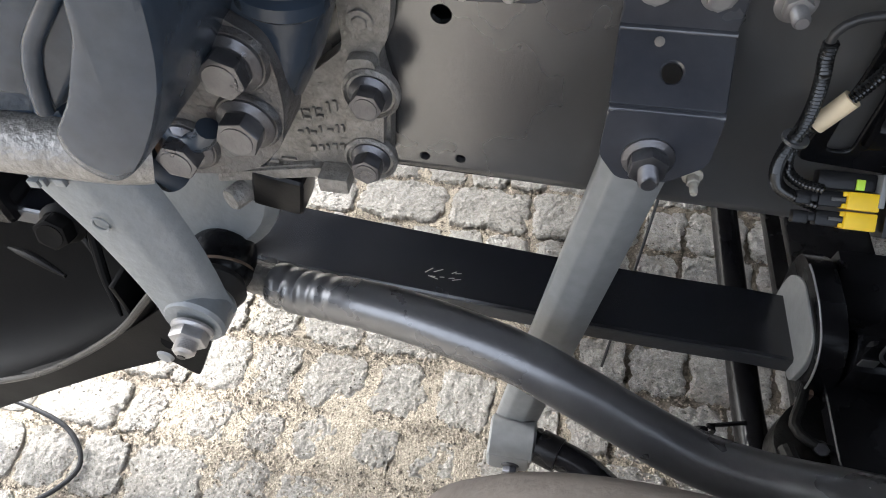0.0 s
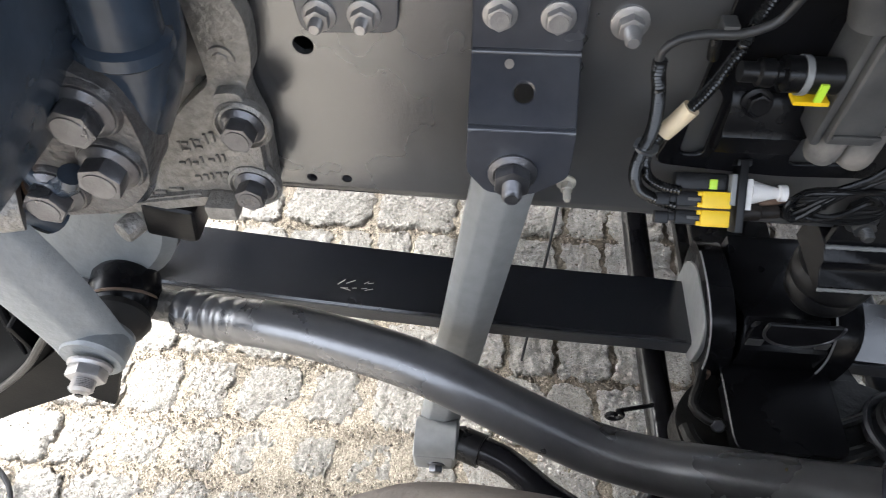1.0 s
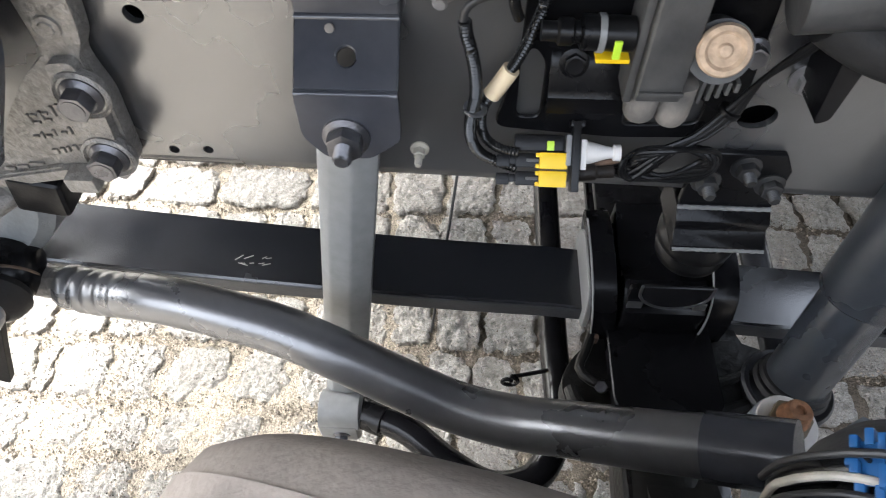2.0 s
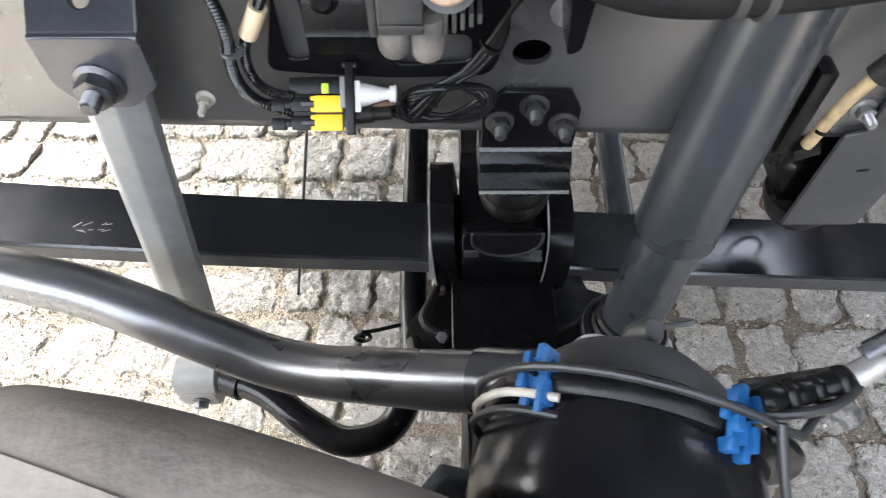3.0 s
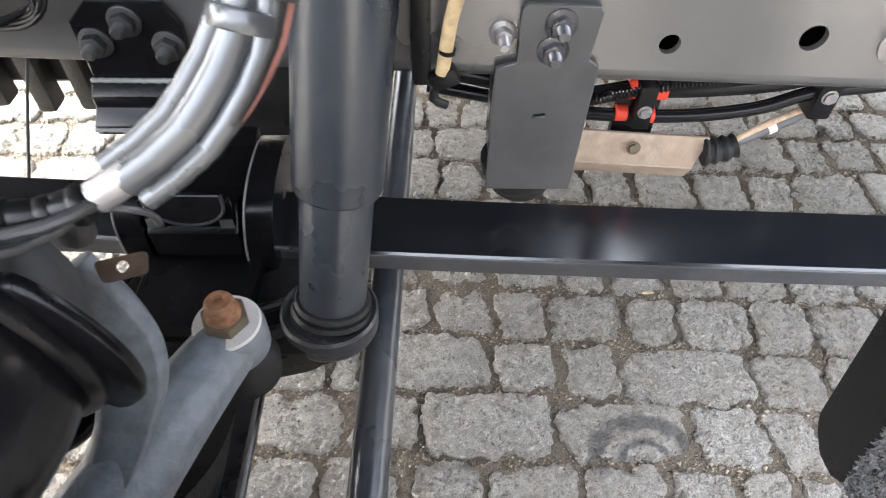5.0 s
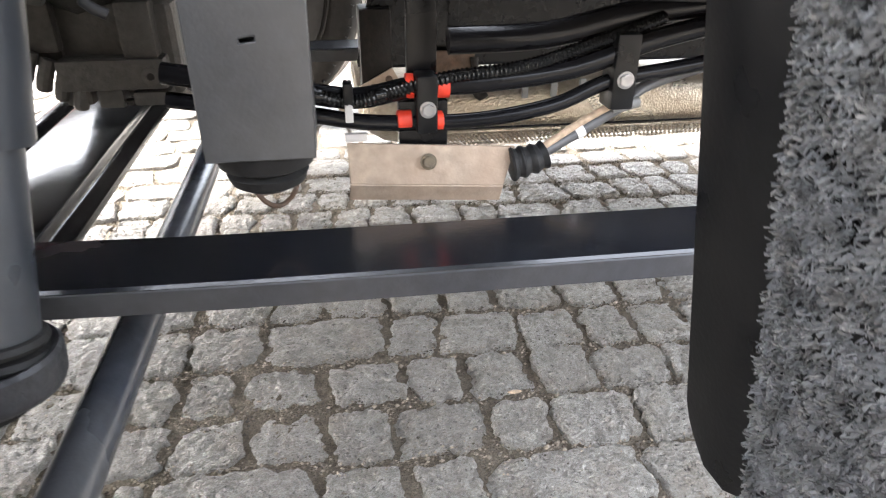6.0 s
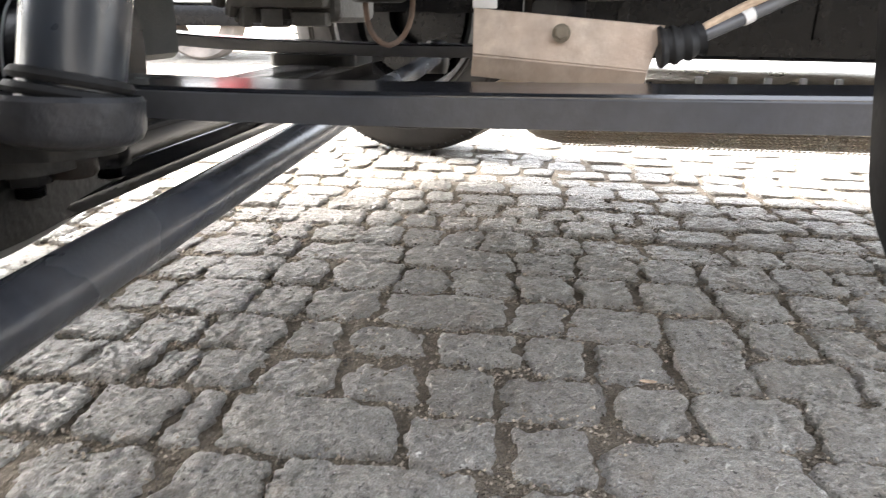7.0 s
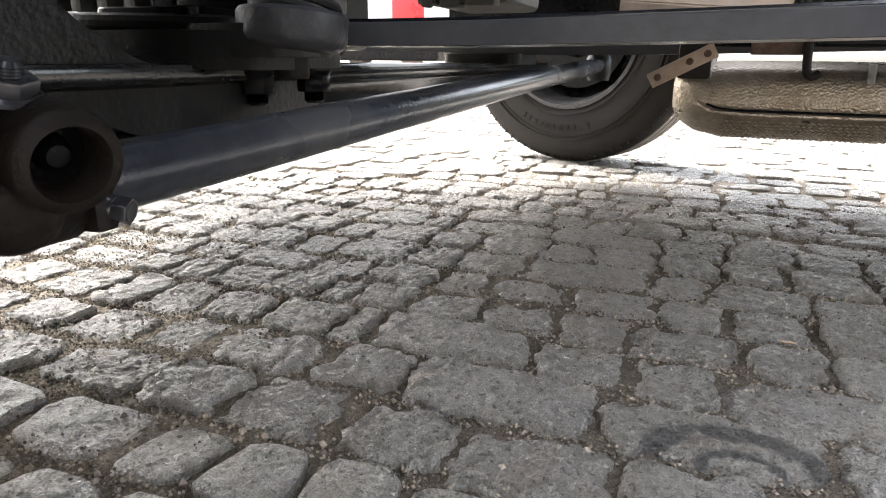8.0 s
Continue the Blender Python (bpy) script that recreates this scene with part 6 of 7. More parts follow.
    nz = ux.cross(cc - b).normalized()
    uy = nz.cross(ux)
    m = Matrix((( ux.x, uy.x, nz.x, a.x), (ux.y, uy.y, nz.y, a.y), (ux.z, uy.z, nz.z, a.z), (0, 0, 0, 1)))
    h = (cc - b).length
    sgn = 1 if uy.z < 0 else -1
    out = [(0, 0), ((b - a).length, 0), ((b - a).length - 0.012, sgn * h), (0.004, sgn * h)]
    part("sheet", moved(slab(out, 0.006, bev=0.001), m), PLATE, p)
    lipm = m @ pose(0, sgn * (h + 0.001), 0, 35 * sgn, 0, 0)
    part("folded_lip", moved(slab([(0.004, 0), ((b - a).length - 0.012, 0), ((b - a).length - 0.012, sgn * 0.026), (0.004, sgn * 0.026)], 0.005, bev=0.001), lipm), PLATE, p)
    mid = m @ Vector(((b - a).length * 0.47, sgn * h * 0.4, 0))
    out_n = nz if nz.y < 0 else -nz
    bolt(p, mid + out_n * 0.006, out_n, OLIVE, 0.010, 0.008, 0.005)
    part("hanger", joined(box(1.10, 1.16, 0.676, 0.690, 0.47, 0.56, 0.003), box(1.112, 1.148, 0.686, 0.698, 0.54, 0.70, 0.003), box(1.112, 1.148, 0.560, 0.698, 0.694, 0.702, 0.002)), BLACK, p)
    k = thing("sensor_cable", (1.30, 0.69, 0.51), "taped grey cable with a black rubber boot", "cable")
    part("boot", swept([(1.238, 0.664, 0.478), (1.25, 0.664, 0.480), (1.268, 0.664, 0.484), (1.282, 0.666, 0.488)], lambda q: 0.021 - 0.004 * q + 0.002 * math.sin(q * 20), 18, 0.003), RUBBER, k)
    part("cable", swept([(1.278, 0.668, 0.488), (1.34, 0.68, 0.516), (1.39, 0.69, 0.540), (1.44, 0.71, 0.562), (1.60, 0.72, 0.60)], 0.0075, 12), GREYHOSE, k)
    part("cable", swept([(1.275, 0.667, 0.494), (1.33, 0.678, 0.523), (1.385, 0.688, 0.546)], 0.005, 10), TAN, k, "tan taped cable")
    part("tape", swept([(1.325, 0.677, 0.509), (1.335, 0.679, 0.514)], 0.0088, 12), WHITE, k, "pale tape")


under_hoses()


def silencer():
    t = thing("silencer", (1.85, 1.65, 0.32), "silencer box wrapped in embossed aluminium heat shield", "silencer")
    prof = rounded([(1.36, 0.285), (1.38, 0.375), (1.45, 0.400), (1.95, 0.400), (2.02, 0.34), (2.0, 0.25), (1.95, 0.225), (1.44, 0.225)], 0.04, 6)
    bm = bmesh.new()
    rings = []
    for x, s in ((1.085, 0.45), (1.10, 0.70), (1.14, 0.90), (1.20, 1.0), (1.8, 1.0), (2.45, 1.0), (2.55, 0.85)):
        rings.append([bm.verts.new((x, 1.68 + (y - 1.68) * (0.75 + 0.25 * s), 0.34 + (z - 0.34) * s)) for y, z in prof])
    for r0, r1 in zip(rings, rings[1:]):
        n = len(prof)
        for k in range(n):
            bm.faces.new((r0[k], r0[(k + 1) % n], r1[(k + 1) % n], r1[k]))
    bm.faces.new(rings[0]), bm.faces.new(rings[-1])
    part("shell", bm, SHIELD, t, smooth=40)
    part("seam", swept([(1.12, 1.392, 0.335), (1.155, 1.372, 0.300), (1.22, 1.356, 0.288), (1.5, 1.352, 0.286), (2.5, 1.352, 0.280)], 0.006, 8), SHIELD, t)
    part("seam_line", swept([(1.16, 1.368, 0.306), (1.22, 1.350, 0.296), (1.5, 1.346, 0.294), (2.5, 1.346, 0.288)], 0.0025, 8), BLACK, t)
    # embossed dimples, each a low ridge of the sheet
    dim = []
    for i in range(110):
        for j in range(6):
            x, z = 1.20 + 0.0115 * i + 0.0057 * (j % 2), 0.232 + 0.0075 * j
            y = 1.425 - 0.075 * min(1.0, (z - 0.225) / 0.06)
            dim.append(moved(box(-0.0038, 0.0038, -0.0016, 0.0016, -0.0018, 0.0018, 0.0006, 1), Matrix.Translation((x, y - 0.001, z)) @ pose(0, 0, 0, 45, 20 if j % 2 else -20, 0)))
    tagged(part("embossing", joined(*dim), SHIELD, t), kind="stuff")
    for i in range(5):
        part("shield_slot", box(1.46 + 0.07 * i, 1.475 + 0.07 * i, 1.362, 1.372, 0.355, 0.395, 0.003), LINK, t, "pale slot rib")
    part("hanger_plate", box(1.235, 1.345, 1.362, 1.372, 0.412, 0.470, 0.004), RUST, t, "rusty brown hanger plate")
    part("hanger_hook", swept([(1.342, 1.358, 0.455), (1.344, 1.354, 0.410), (1.346, 1.350, 0.380), (1.356, 1.348, 0.368), (1.370, 1.350, 0.376)], 0.009, 12), OLDRUST, t, "dark bent hanger hook")
    s = thing("silencer_strap", (1.15, 1.45, 0.40), "dusty metal strap bolted beside the silencer", "bracket")
    part("strap", moved(box(-0.075, 0.075, -0.004, 0.004, -0.017, 0.017, 0.002), Matrix.Translation((1.10, 1.36, 0.388)) @ pose(0, 0, 0, 0, -28, 0)), PLATE, s)
    for x, z in ((1.05, 0.362), (1.115, 0.397), (1.15, 0.414)):
        bolt(s, (x, 1.356, z), (0, -1, 0), RUST, 0.008, 0.006, 0.006)
    part("bracket", box(1.09, 1.16, 1.365, 1.45, 0.36, 0.56, 0.008), OLDRUST, s)
    # the shade above the silencer is put in as a near-black sheet
    sh = thing("heat_shield", (1.6, 1.4, 0.46), "panel above the silencer, its shade painted near-black", "panel")
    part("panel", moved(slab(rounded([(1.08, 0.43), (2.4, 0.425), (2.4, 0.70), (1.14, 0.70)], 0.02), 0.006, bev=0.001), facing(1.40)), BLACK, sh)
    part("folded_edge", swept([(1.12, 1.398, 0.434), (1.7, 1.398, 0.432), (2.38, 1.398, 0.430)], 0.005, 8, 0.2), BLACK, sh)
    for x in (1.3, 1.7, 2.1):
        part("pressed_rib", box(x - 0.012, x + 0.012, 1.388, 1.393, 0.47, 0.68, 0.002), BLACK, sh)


silencer()


# ---- wheels ----
def wheel(center, turn, side, label, R=0.466):
    """A steered truck wheel; side is +1 where its inner face looks along +y."""
    t = thing("wheel", center, label, "wheel", "front wheels")
    W, RIM = 0.305, 0.288
    h = W / 2
    # the far wheel's shade is painted: darker rubber and darker rim
    rubber, steel = (TYRE, LINK) if side > 0 else (SHADETYRE, DOME)
    prof = [(RIM, -h + 0.025), (RIM + 0.012, -h + 0.010), (RIM + 0.05, -h + 0.002), (RIM + 0.095, -h), (R - 0.045, -h + 0.008), (R - 0.018, -h + 0.018), (R + 0.002, -h + 0.036), (R + 0.010, -0.085),
            (R, -0.080), (R, 0.080), (R + 0.010, 0.085), (R + 0.002, h - 0.036), (R - 0.018, h - 0.018), (R - 0.045, h - 0.008), (RIM + 0.095, h), (RIM + 0.05, h - 0.002), (RIM + 0.012, h - 0.010), (RIM, h - 0.025)]
    m = Matrix.Translation(center) @ pose(0, 0, 0, 0, 0, -turn) @ along((0, 0, 0), (0, side, 0))
    bm = bmesh.new()
    segs = 96
    rings = []
    for i in range(segs):
        a = 2 * math.pi * i / segs
        rings.append([bm.verts.new((r * math.cos(a), r * math.sin(a), z)) for r, z in prof])
    for i in range(segs):
        a, b = rings[i], rings[(i + 1) % segs]
        for k in range(len(prof) - 1):
            bm.faces.new((a[k], b[k], b[k + 1], a[k + 1]))
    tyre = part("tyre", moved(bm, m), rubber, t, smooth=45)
    ribs = []
    for z, w in (((-0.052, 0.045), (0.0, 0.045), (0.052, 0.045)) if side < 0 else ((0.0, 0.178),)):
        r0 = R + 0.012 - 0.09 * z * z if side < 0 else R + 0.0112
        ribs.append(spun([(R - 0.01, z - w / 2), (r0, z - w / 2 + 0.002), (r0, z + w / 2 - 0.002), (R - 0.01, z + w / 2)], 96))
    # the far tread keeps the paler TYRE, which stands for sunlight on it
    under(new("tread", finish(moved(joined(*ribs), m), "tread", TYRE, 40)), tyre)
    if side < 0:
        # short cuts along the edge of the tread
        sipes = []
        for i in range(84):
            a = 2 * math.pi * i / 84
            for z in (-0.128, 0.128):
                sipes.append(moved(box(-0.005, 0.004, -0.0018, 0.0018, -0.010, 0.010, 0, 1), pose(0, 0, 0, 0, 0, math.degrees(a)) @ Matrix.Translation((R - 0.0062, 0, z))))
            for z in (-0.028, 0.028):
                sipes.append(moved(box(-0.004, 0.0035, -0.010, 0.010, -0.0035, 0.0035, 0, 1), pose(0, 0, 0, 0, 0, math.degrees(a)) @ Matrix.Translation((R + 0.0060, 0, z))))
        tagged(under(new("tread_cut", finish(moved(joined(*sipes), m), "tread_cut", RUBBER, 0)), tyre), kind="stuff")
    for r in (RIM + 0.028, RIM + 0.11, RIM + 0.125) if side < 0 else (RIM + 0.028,):
        under(new("sidewall_ring", finish(moved(spun([(r, h - 0.004), (r + 0.001, h + 0.0025), (r + 0.004, h + 0.0025), (r + 0.005, h - 0.004)], 96), m), "sidewall_ring", rubber, 40)), tyre)
    rimprof = [(RIM - 0.004, h - 0.004), (RIM + 0.010, h - 0.004), (RIM + 0.012, h - 0.016), (RIM - 0.01, h - 0.035), (RIM - 0.03, h - 0.09), (RIM - 0.035, -h + 0.07), (RIM - 0.008, -h + 0.02), (RIM + 0.01, -h + 0.012)]
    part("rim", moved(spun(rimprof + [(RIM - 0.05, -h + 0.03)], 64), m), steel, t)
    part("disc", moved(spun([(0, -0.02), (0.20, -0.02), (RIM - 0.03, 0.03), (RIM - 0.028, 0.045), (0.20, -0.005), (0, -0.005)], 48), m), BLACK, t)
    part("brake_disc", moved(spun([(0.10, 0.02), (0.215, 0.02), (0.218, 0.03), (0.218, 0.06), (0.10, 0.06)], 48), m), BLACK, t)
    if side < 0:
        # moulded size lettering that stands on the inner side wall
        for k, ch in enumerate("315/60R22.5"):
            cu = bpy.data.curves.new("letter", "FONT")
            cu.body, cu.size, cu.extrude, cu.align_x, cu.align_y = ch, 0.034, 0.0015, "CENTER", "CENTER"
            tmp = new("letter_source", cu)
            me = bpy.data.meshes.new_from_object(tmp.evaluated_get(bpy.context.evaluated_depsgraph_get()))
            bpy.data.objects.remove(tmp)
            me.materials.append(rubber)
            a = math.radians(-118 + 4.6 * k)
            lm = m @ pose(0, 0, 0, 0, 0, math.degrees(a) + 90) @ Matrix.Translation((0, -(RIM + 0.085), h + 0.001))
            lob = under(new("size_letter", me), tyre)
            lob.matrix_basis = lm
    return t


wheel((0.408, -0.052, 0.476), 19.5, 1, "dusty worn truck tyre on a steered front wheel")
wheel((0.690, 2.535, 0.510), 18.0, -1, "truck wheel with a ribbed dusty tyre darkened for shade, steered, beyond the axle", 0.500)


# ---- mudguard with spray matting ----
def mudguard():
    t = thing("mudguard", (1.33, -0.05, 0.36), "black plastic mudguard with bristly spray matting inside", "mudguard")

    def gx(z):
        return 1.289 - 0.165 * (z - 0.39)

    zs = [0.384, 0.390, 0.400, 0.412, 0.427] + [0.45 + 0.03 * i for i in range(18)]
    bm = bmesh.new()
    rings = []
    for z in zs:
        x = gx(z)
        drop = 0.030 * max(0.0, 1 - (z - 0.384) / 0.045) ** 2
        rings.append([bm.verts.new(v) for v in ((x + 0.055, 0.283 - drop, z), (x + 0.010, 0.287 - drop, z), (x, 0.279 - drop, z), (x + 0.002, 0.225, z), (x + 0.012, 0.215, z), (x + 0.012, -0.36, z), (x + 0.030, -0.36, z), (x + 0.030, 0.210, z), (x + 0.055, 0.262 - drop, z))])
    n = len(rings[0])
    for a, b in zip(rings, rings[1:]):
        for k in range(n):
            bm.faces.new((a[k], a[(k + 1) % n], b[(k + 1) % n], b[k]))
    bm.faces.new(rings[0]), bm.faces.new(rings[-1])
    part("shell", bm, PLASTIC, t, smooth=50)
    # the guard curves on over the tyre
    arc = [(gx(0.96) - 0.002, 0.962), (1.13, 1.06), (1.06, 1.19), (0.97, 1.28)]
    bm = bmesh.new()
    rings = []
    for k, (x, z) in enumerate(arc):
        nx, nz = (0.02, 0.004) if k < 3 else (0.004, 0.02)
        rings.append([bm.verts.new(v) for v in ((x, 0.285, z), (x + nx, 0.285, z + nz), (x + nx, -0.42, z + nz), (x, -0.42, z))])
    for a, b in zip(rings, rings[1:]):
        for k in range(4):
            bm.faces.new((a[k], a[(k + 1) % 4], b[(k + 1) % 4], b[k]))
    bm.faces.new(rings[0]), bm.faces.new(rings[-1])
    part("arch", bm, PLASTIC, t, smooth=50)
    part("stay", swept([(1.14, 0.20, 1.045), (1.13, 0.34, 1.00), (1.13, 0.50, 0.985)], 0.016, 12), BLACK, t)
    # bristles: short stubs all over the inner face
    vs, fs = [], []
    rng = random.Random(7)
    for i in range(42000):
        z = rng.uniform(0.388, 0.92)
        y = rng.uniform(-0.22, 0.214)
        x = gx(z) + 0.012
        r = rng.uniform(0.0007, 0.0019)
        L = rng.uniform(0.0015, 0.006)
        tip = (x - L, y + rng.uniform(-0.004, 0.004), z + rng.uniform(-0.005, 0.003))
        k = len(vs)
        for q in range(3):
            a = q * 2.094 + rng.random()
            vs.append((x, y + r * math.cos(a), z + r * math.sin(a)))
        for q in range(3):
            a = q * 2.094 + rng.random()
            vs.append((tip[0], tip[1] + r * 0.7 * math.cos(a), tip[2] + r * 0.7 * math.sin(a)))
        fs += [(k, k + 1, k + 4, k + 3), (k + 1, k + 2, k + 5, k + 4), (k + 2, k, k + 3, k + 5), (k + 3, k + 4, k + 5)]
    me = bpy.data.meshes.new("spray_matting")
    me.from_pydata(vs, [], fs)
    me.materials.append(FUZZ)
    tagged(under(new("spray_matting", me), t), "grey-black bristly matting", kind="stuff")


mudguard()


# ---- a parked vehicle beyond ----
def parked_vehicle():
    t = thing("parked_truck", (-2.0, 8.0, 0), "white truck with a red panel parked across the yard", "truck")
    part("body", box(-6.5, -1.78, 7.2, 9.4, 0.62, 2.6, 0.06), CARWHITE, t)
    part("red_panel", box(-2.37, -1.97, 7.16, 7.2, 0.70, 1.3, 0.01), CARRED, t, "red panel")
    part("skirt", box(-6.4, -1.8, 7.22, 9.3, 0.38, 0.60, 0.03), BLACK, t)
    for x in (-5.6, -2.6):
        part("tyre", moved(spun([(0.30, -0.14), (0.46, -0.14), (0.49, -0.10), (0.49, 0.10), (0.46, 0.14), (0.30, 0.14)], 40), along((x, 7.45, 0.49), (0, 1, 0))), TYRE, t)


parked_vehicle()


# ---- added light blockers: a dark far panel, and a cab over the wheel well ----
def far_blocker():
    t = thing("mudguard", (0.6, 2.0, 0.5), "added dark panel that blocks light above the wheel beyond the axle", "mudguard")
    # added black board that shuts out the bright yard above the far wheel
    part("blocking_panel", box(0.215, 1.12, 2.23, 2.25, 0.52, 1.30, 0.004), BLACK, t)


far_blocker()


def cab():
    t = thing("cab", (0.0, 0.6, 1.5), "unseen truck cab added above the wheel well to block the sky", "truck cab")
    # out of view; its edges are set by where sun and sky should reach
    part("floor", box(-1.15, 1.32, -0.12, 2.45, 1.46, 1.50, 0.01), BLACK, t)
    # unseen plain cabin walls and roof, added to keep sky light off the wheel well
    part("cabin", box(-1.13, 1.30, -0.10, 2.43, 1.51, 3.40, 0.08, 3), SLATE, t)
    # second unseen board, added to shade the parts behind the wheel
    part("rear_sky_blocker", box(1.33, 3.2, 0.55, 2.45, 1.06, 1.10, 0.01), BLACK, t)


cab()


# ---- the yard: granite setts in sand ----
def stone_material():
    m = bpy.data.materials.new("granite_sett")
    m.use_nodes = True
    nt = m.node_tree
    n, l = nt.nodes, nt.links
    bsdf = n["Principled BSDF"]
    geo, info = n.new("ShaderNodeNewGeometry"), n.new("ShaderNodeObjectInfo")

    def noise_at(scale, detail, rough=0.55):
        q = n.new("ShaderNodeTexNoise")
        q.inputs["Scale"].default_value, q.inputs["Detail"].default_value, q.inputs["Roughness"].default_value = scale, detail, rough
        l.new(geo.outputs["Position"], q.inputs["Vector"])
        return q.outputs["Fac"]

    def mapped(v, a, b, c, d):
        q = n.new("ShaderNodeMapRange")
        for key, val in (("From Min", a), ("From Max", b), ("To Min", c), ("To Max", d)):
            q.inputs[key].default_value = val
        l.new(v, q.inputs["Value"])
        return q.outputs["Result"]

    def mixed(f, a, b):
        q = n.new("ShaderNodeMix")
        q.data_type = "RGBA"
        l.new(f, q.inputs["Factor"])
        for key, v in (("A", a), ("B", b)):
            if isinstance(v, tuple):
                q.inputs[key].default_value = (*v, 1)
            else:
                l.new(v, q.inputs[key])
        return q.outputs["Result"]

    def math_node(op, a, b=None):
        q = n.new("ShaderNodeMath")
        q.operation = op
        for k, v in enumerate((a, b)):
            if v is None:
                continue
            if isinstance(v, (int, float)):
                q.inputs[k].default_value = v
            else:
                l.new(v, q.inputs[k])
        return q.outputs[0]
    speck = mixed(mapped(noise_at(420, 3), 0.42, 0.6, 0, 1), (0.345, 0.322, 0.288), (0.61, 0.577, 0.522))
    rnd = math_node("ADD", math_node("MULTIPLY", info.outputs["Random"], 0.5), math_node("MULTIPLY", geo.outputs["Random Per Island"], 0.5))
    tone = mixed(mapped(rnd, 0.0, 1.0, 0.0, 0.7), speck, (0.33, 0.298, 0.258))
    dirt = mixed(mapped(noise_at(14, 5), 0.52, 0.72, 0, 0.55), tone, (0.34, 0.272, 0.205))
    pits = mixed(mapped(noise_at(85, 4, 0.65), 0.58, 0.70, 0, 0.35), dirt, (0.2, 0.18, 0.155))
    pits = mixed(mapped(noise_at(140, 4, 0.6), 0.34, 0.43, 0.8, 0), pits, (0.09, 0.08, 0.068))
    pits = mixed(mapped(noise_at(52, 6, 0.7), 0.46, 0.60, 0, 0.48), pits, (0.22, 0.188, 0.155))
    pits = mixed(mapped(noise_at(330, 2), 0.70, 0.73, 0, 0.8), pits, (0.75, 0.73, 0.70))
    xyz = n.new("ShaderNodeSeparateXYZ")
    l.new(geo.outputs["Position"], xyz.inputs[0])
    # a film of sand lies on the stones where the drift is
    drift = math_node("ADD", math_node("MULTIPLY", noise_at(9, 5, 0.65), 1.5), xyz.outputs["X"])
    pits = mixed(mapped(drift, 0.75, 1.15, 0.72, 0.0), pits, mixed(mapped(noise_at(150, 6, 0.7), 0.40, 0.62, 0, 1), (0.245, 0.217, 0.176), (0.45, 0.413, 0.353)))
    # an old oil ring on the stones
    dx = math_node("SUBTRACT", xyz.outputs["X"], 1.222)
    dy = math_node("SUBTRACT", xyz.outputs["Y"], 0.405)
    rad = math_node("SQRT", math_node("ADD", math_node("MULTIPLY", dx, dx), math_node("MULTIPLY", math_node("MULTIPLY", dy, dy), 1.6)))
    rad = math_node("ADD", rad, math_node("MULTIPLY", math_node("SUBTRACT", noise_at(40, 3), 0.5), 0.04))
    outer = math_node("MULTIPLY", mapped(rad, 0.066, 0.078, 0, 1), mapped(rad, 0.098, 0.112, 1, 0))
    inner = math_node("MULTIPLY", mapped(rad, 0.030, 0.036, 0, 1), mapped(rad, 0.044, 0.052, 1, 0))
    ring = math_node("MULTIPLY", math_node("MAXIMUM", outer, inner), mapped(dy, -0.035, -0.005, 0, 0.85))
    col = mixed(ring, pits, (0.085, 0.08, 0.075))
    l.new(col, bsdf.inputs["Base Color"])
    bsdf.inputs["Roughness"].default_value = 0.5
    b1 = n.new("ShaderNodeBump")
    b1.inputs["Strength"].default_value, b1.inputs["Distance"].default_value = 1.0, 0.0085
    l.new(math_node("ADD", mapped(noise_at(140, 4, 0.6), 0.36, 0.50, 0, 1), math_node("MULTIPLY", noise_at(420, 3), 0.35)), b1.inputs["Height"])
    b2 = n.new("ShaderNodeBump")
    b2.inputs["Strength"].default_value, b2.inputs["Distance"].default_value = 1.0, 0.016
    l.new(mapped(noise_at(48, 6, 0.65), 0.30, 0.62, 0, 1), b2.inputs["Height"])
    l.new(b1.outputs["Normal"], b2.inputs["Normal"])
    l.new(b2.outputs["Normal"], bsdf.inputs["Normal"])
    return m


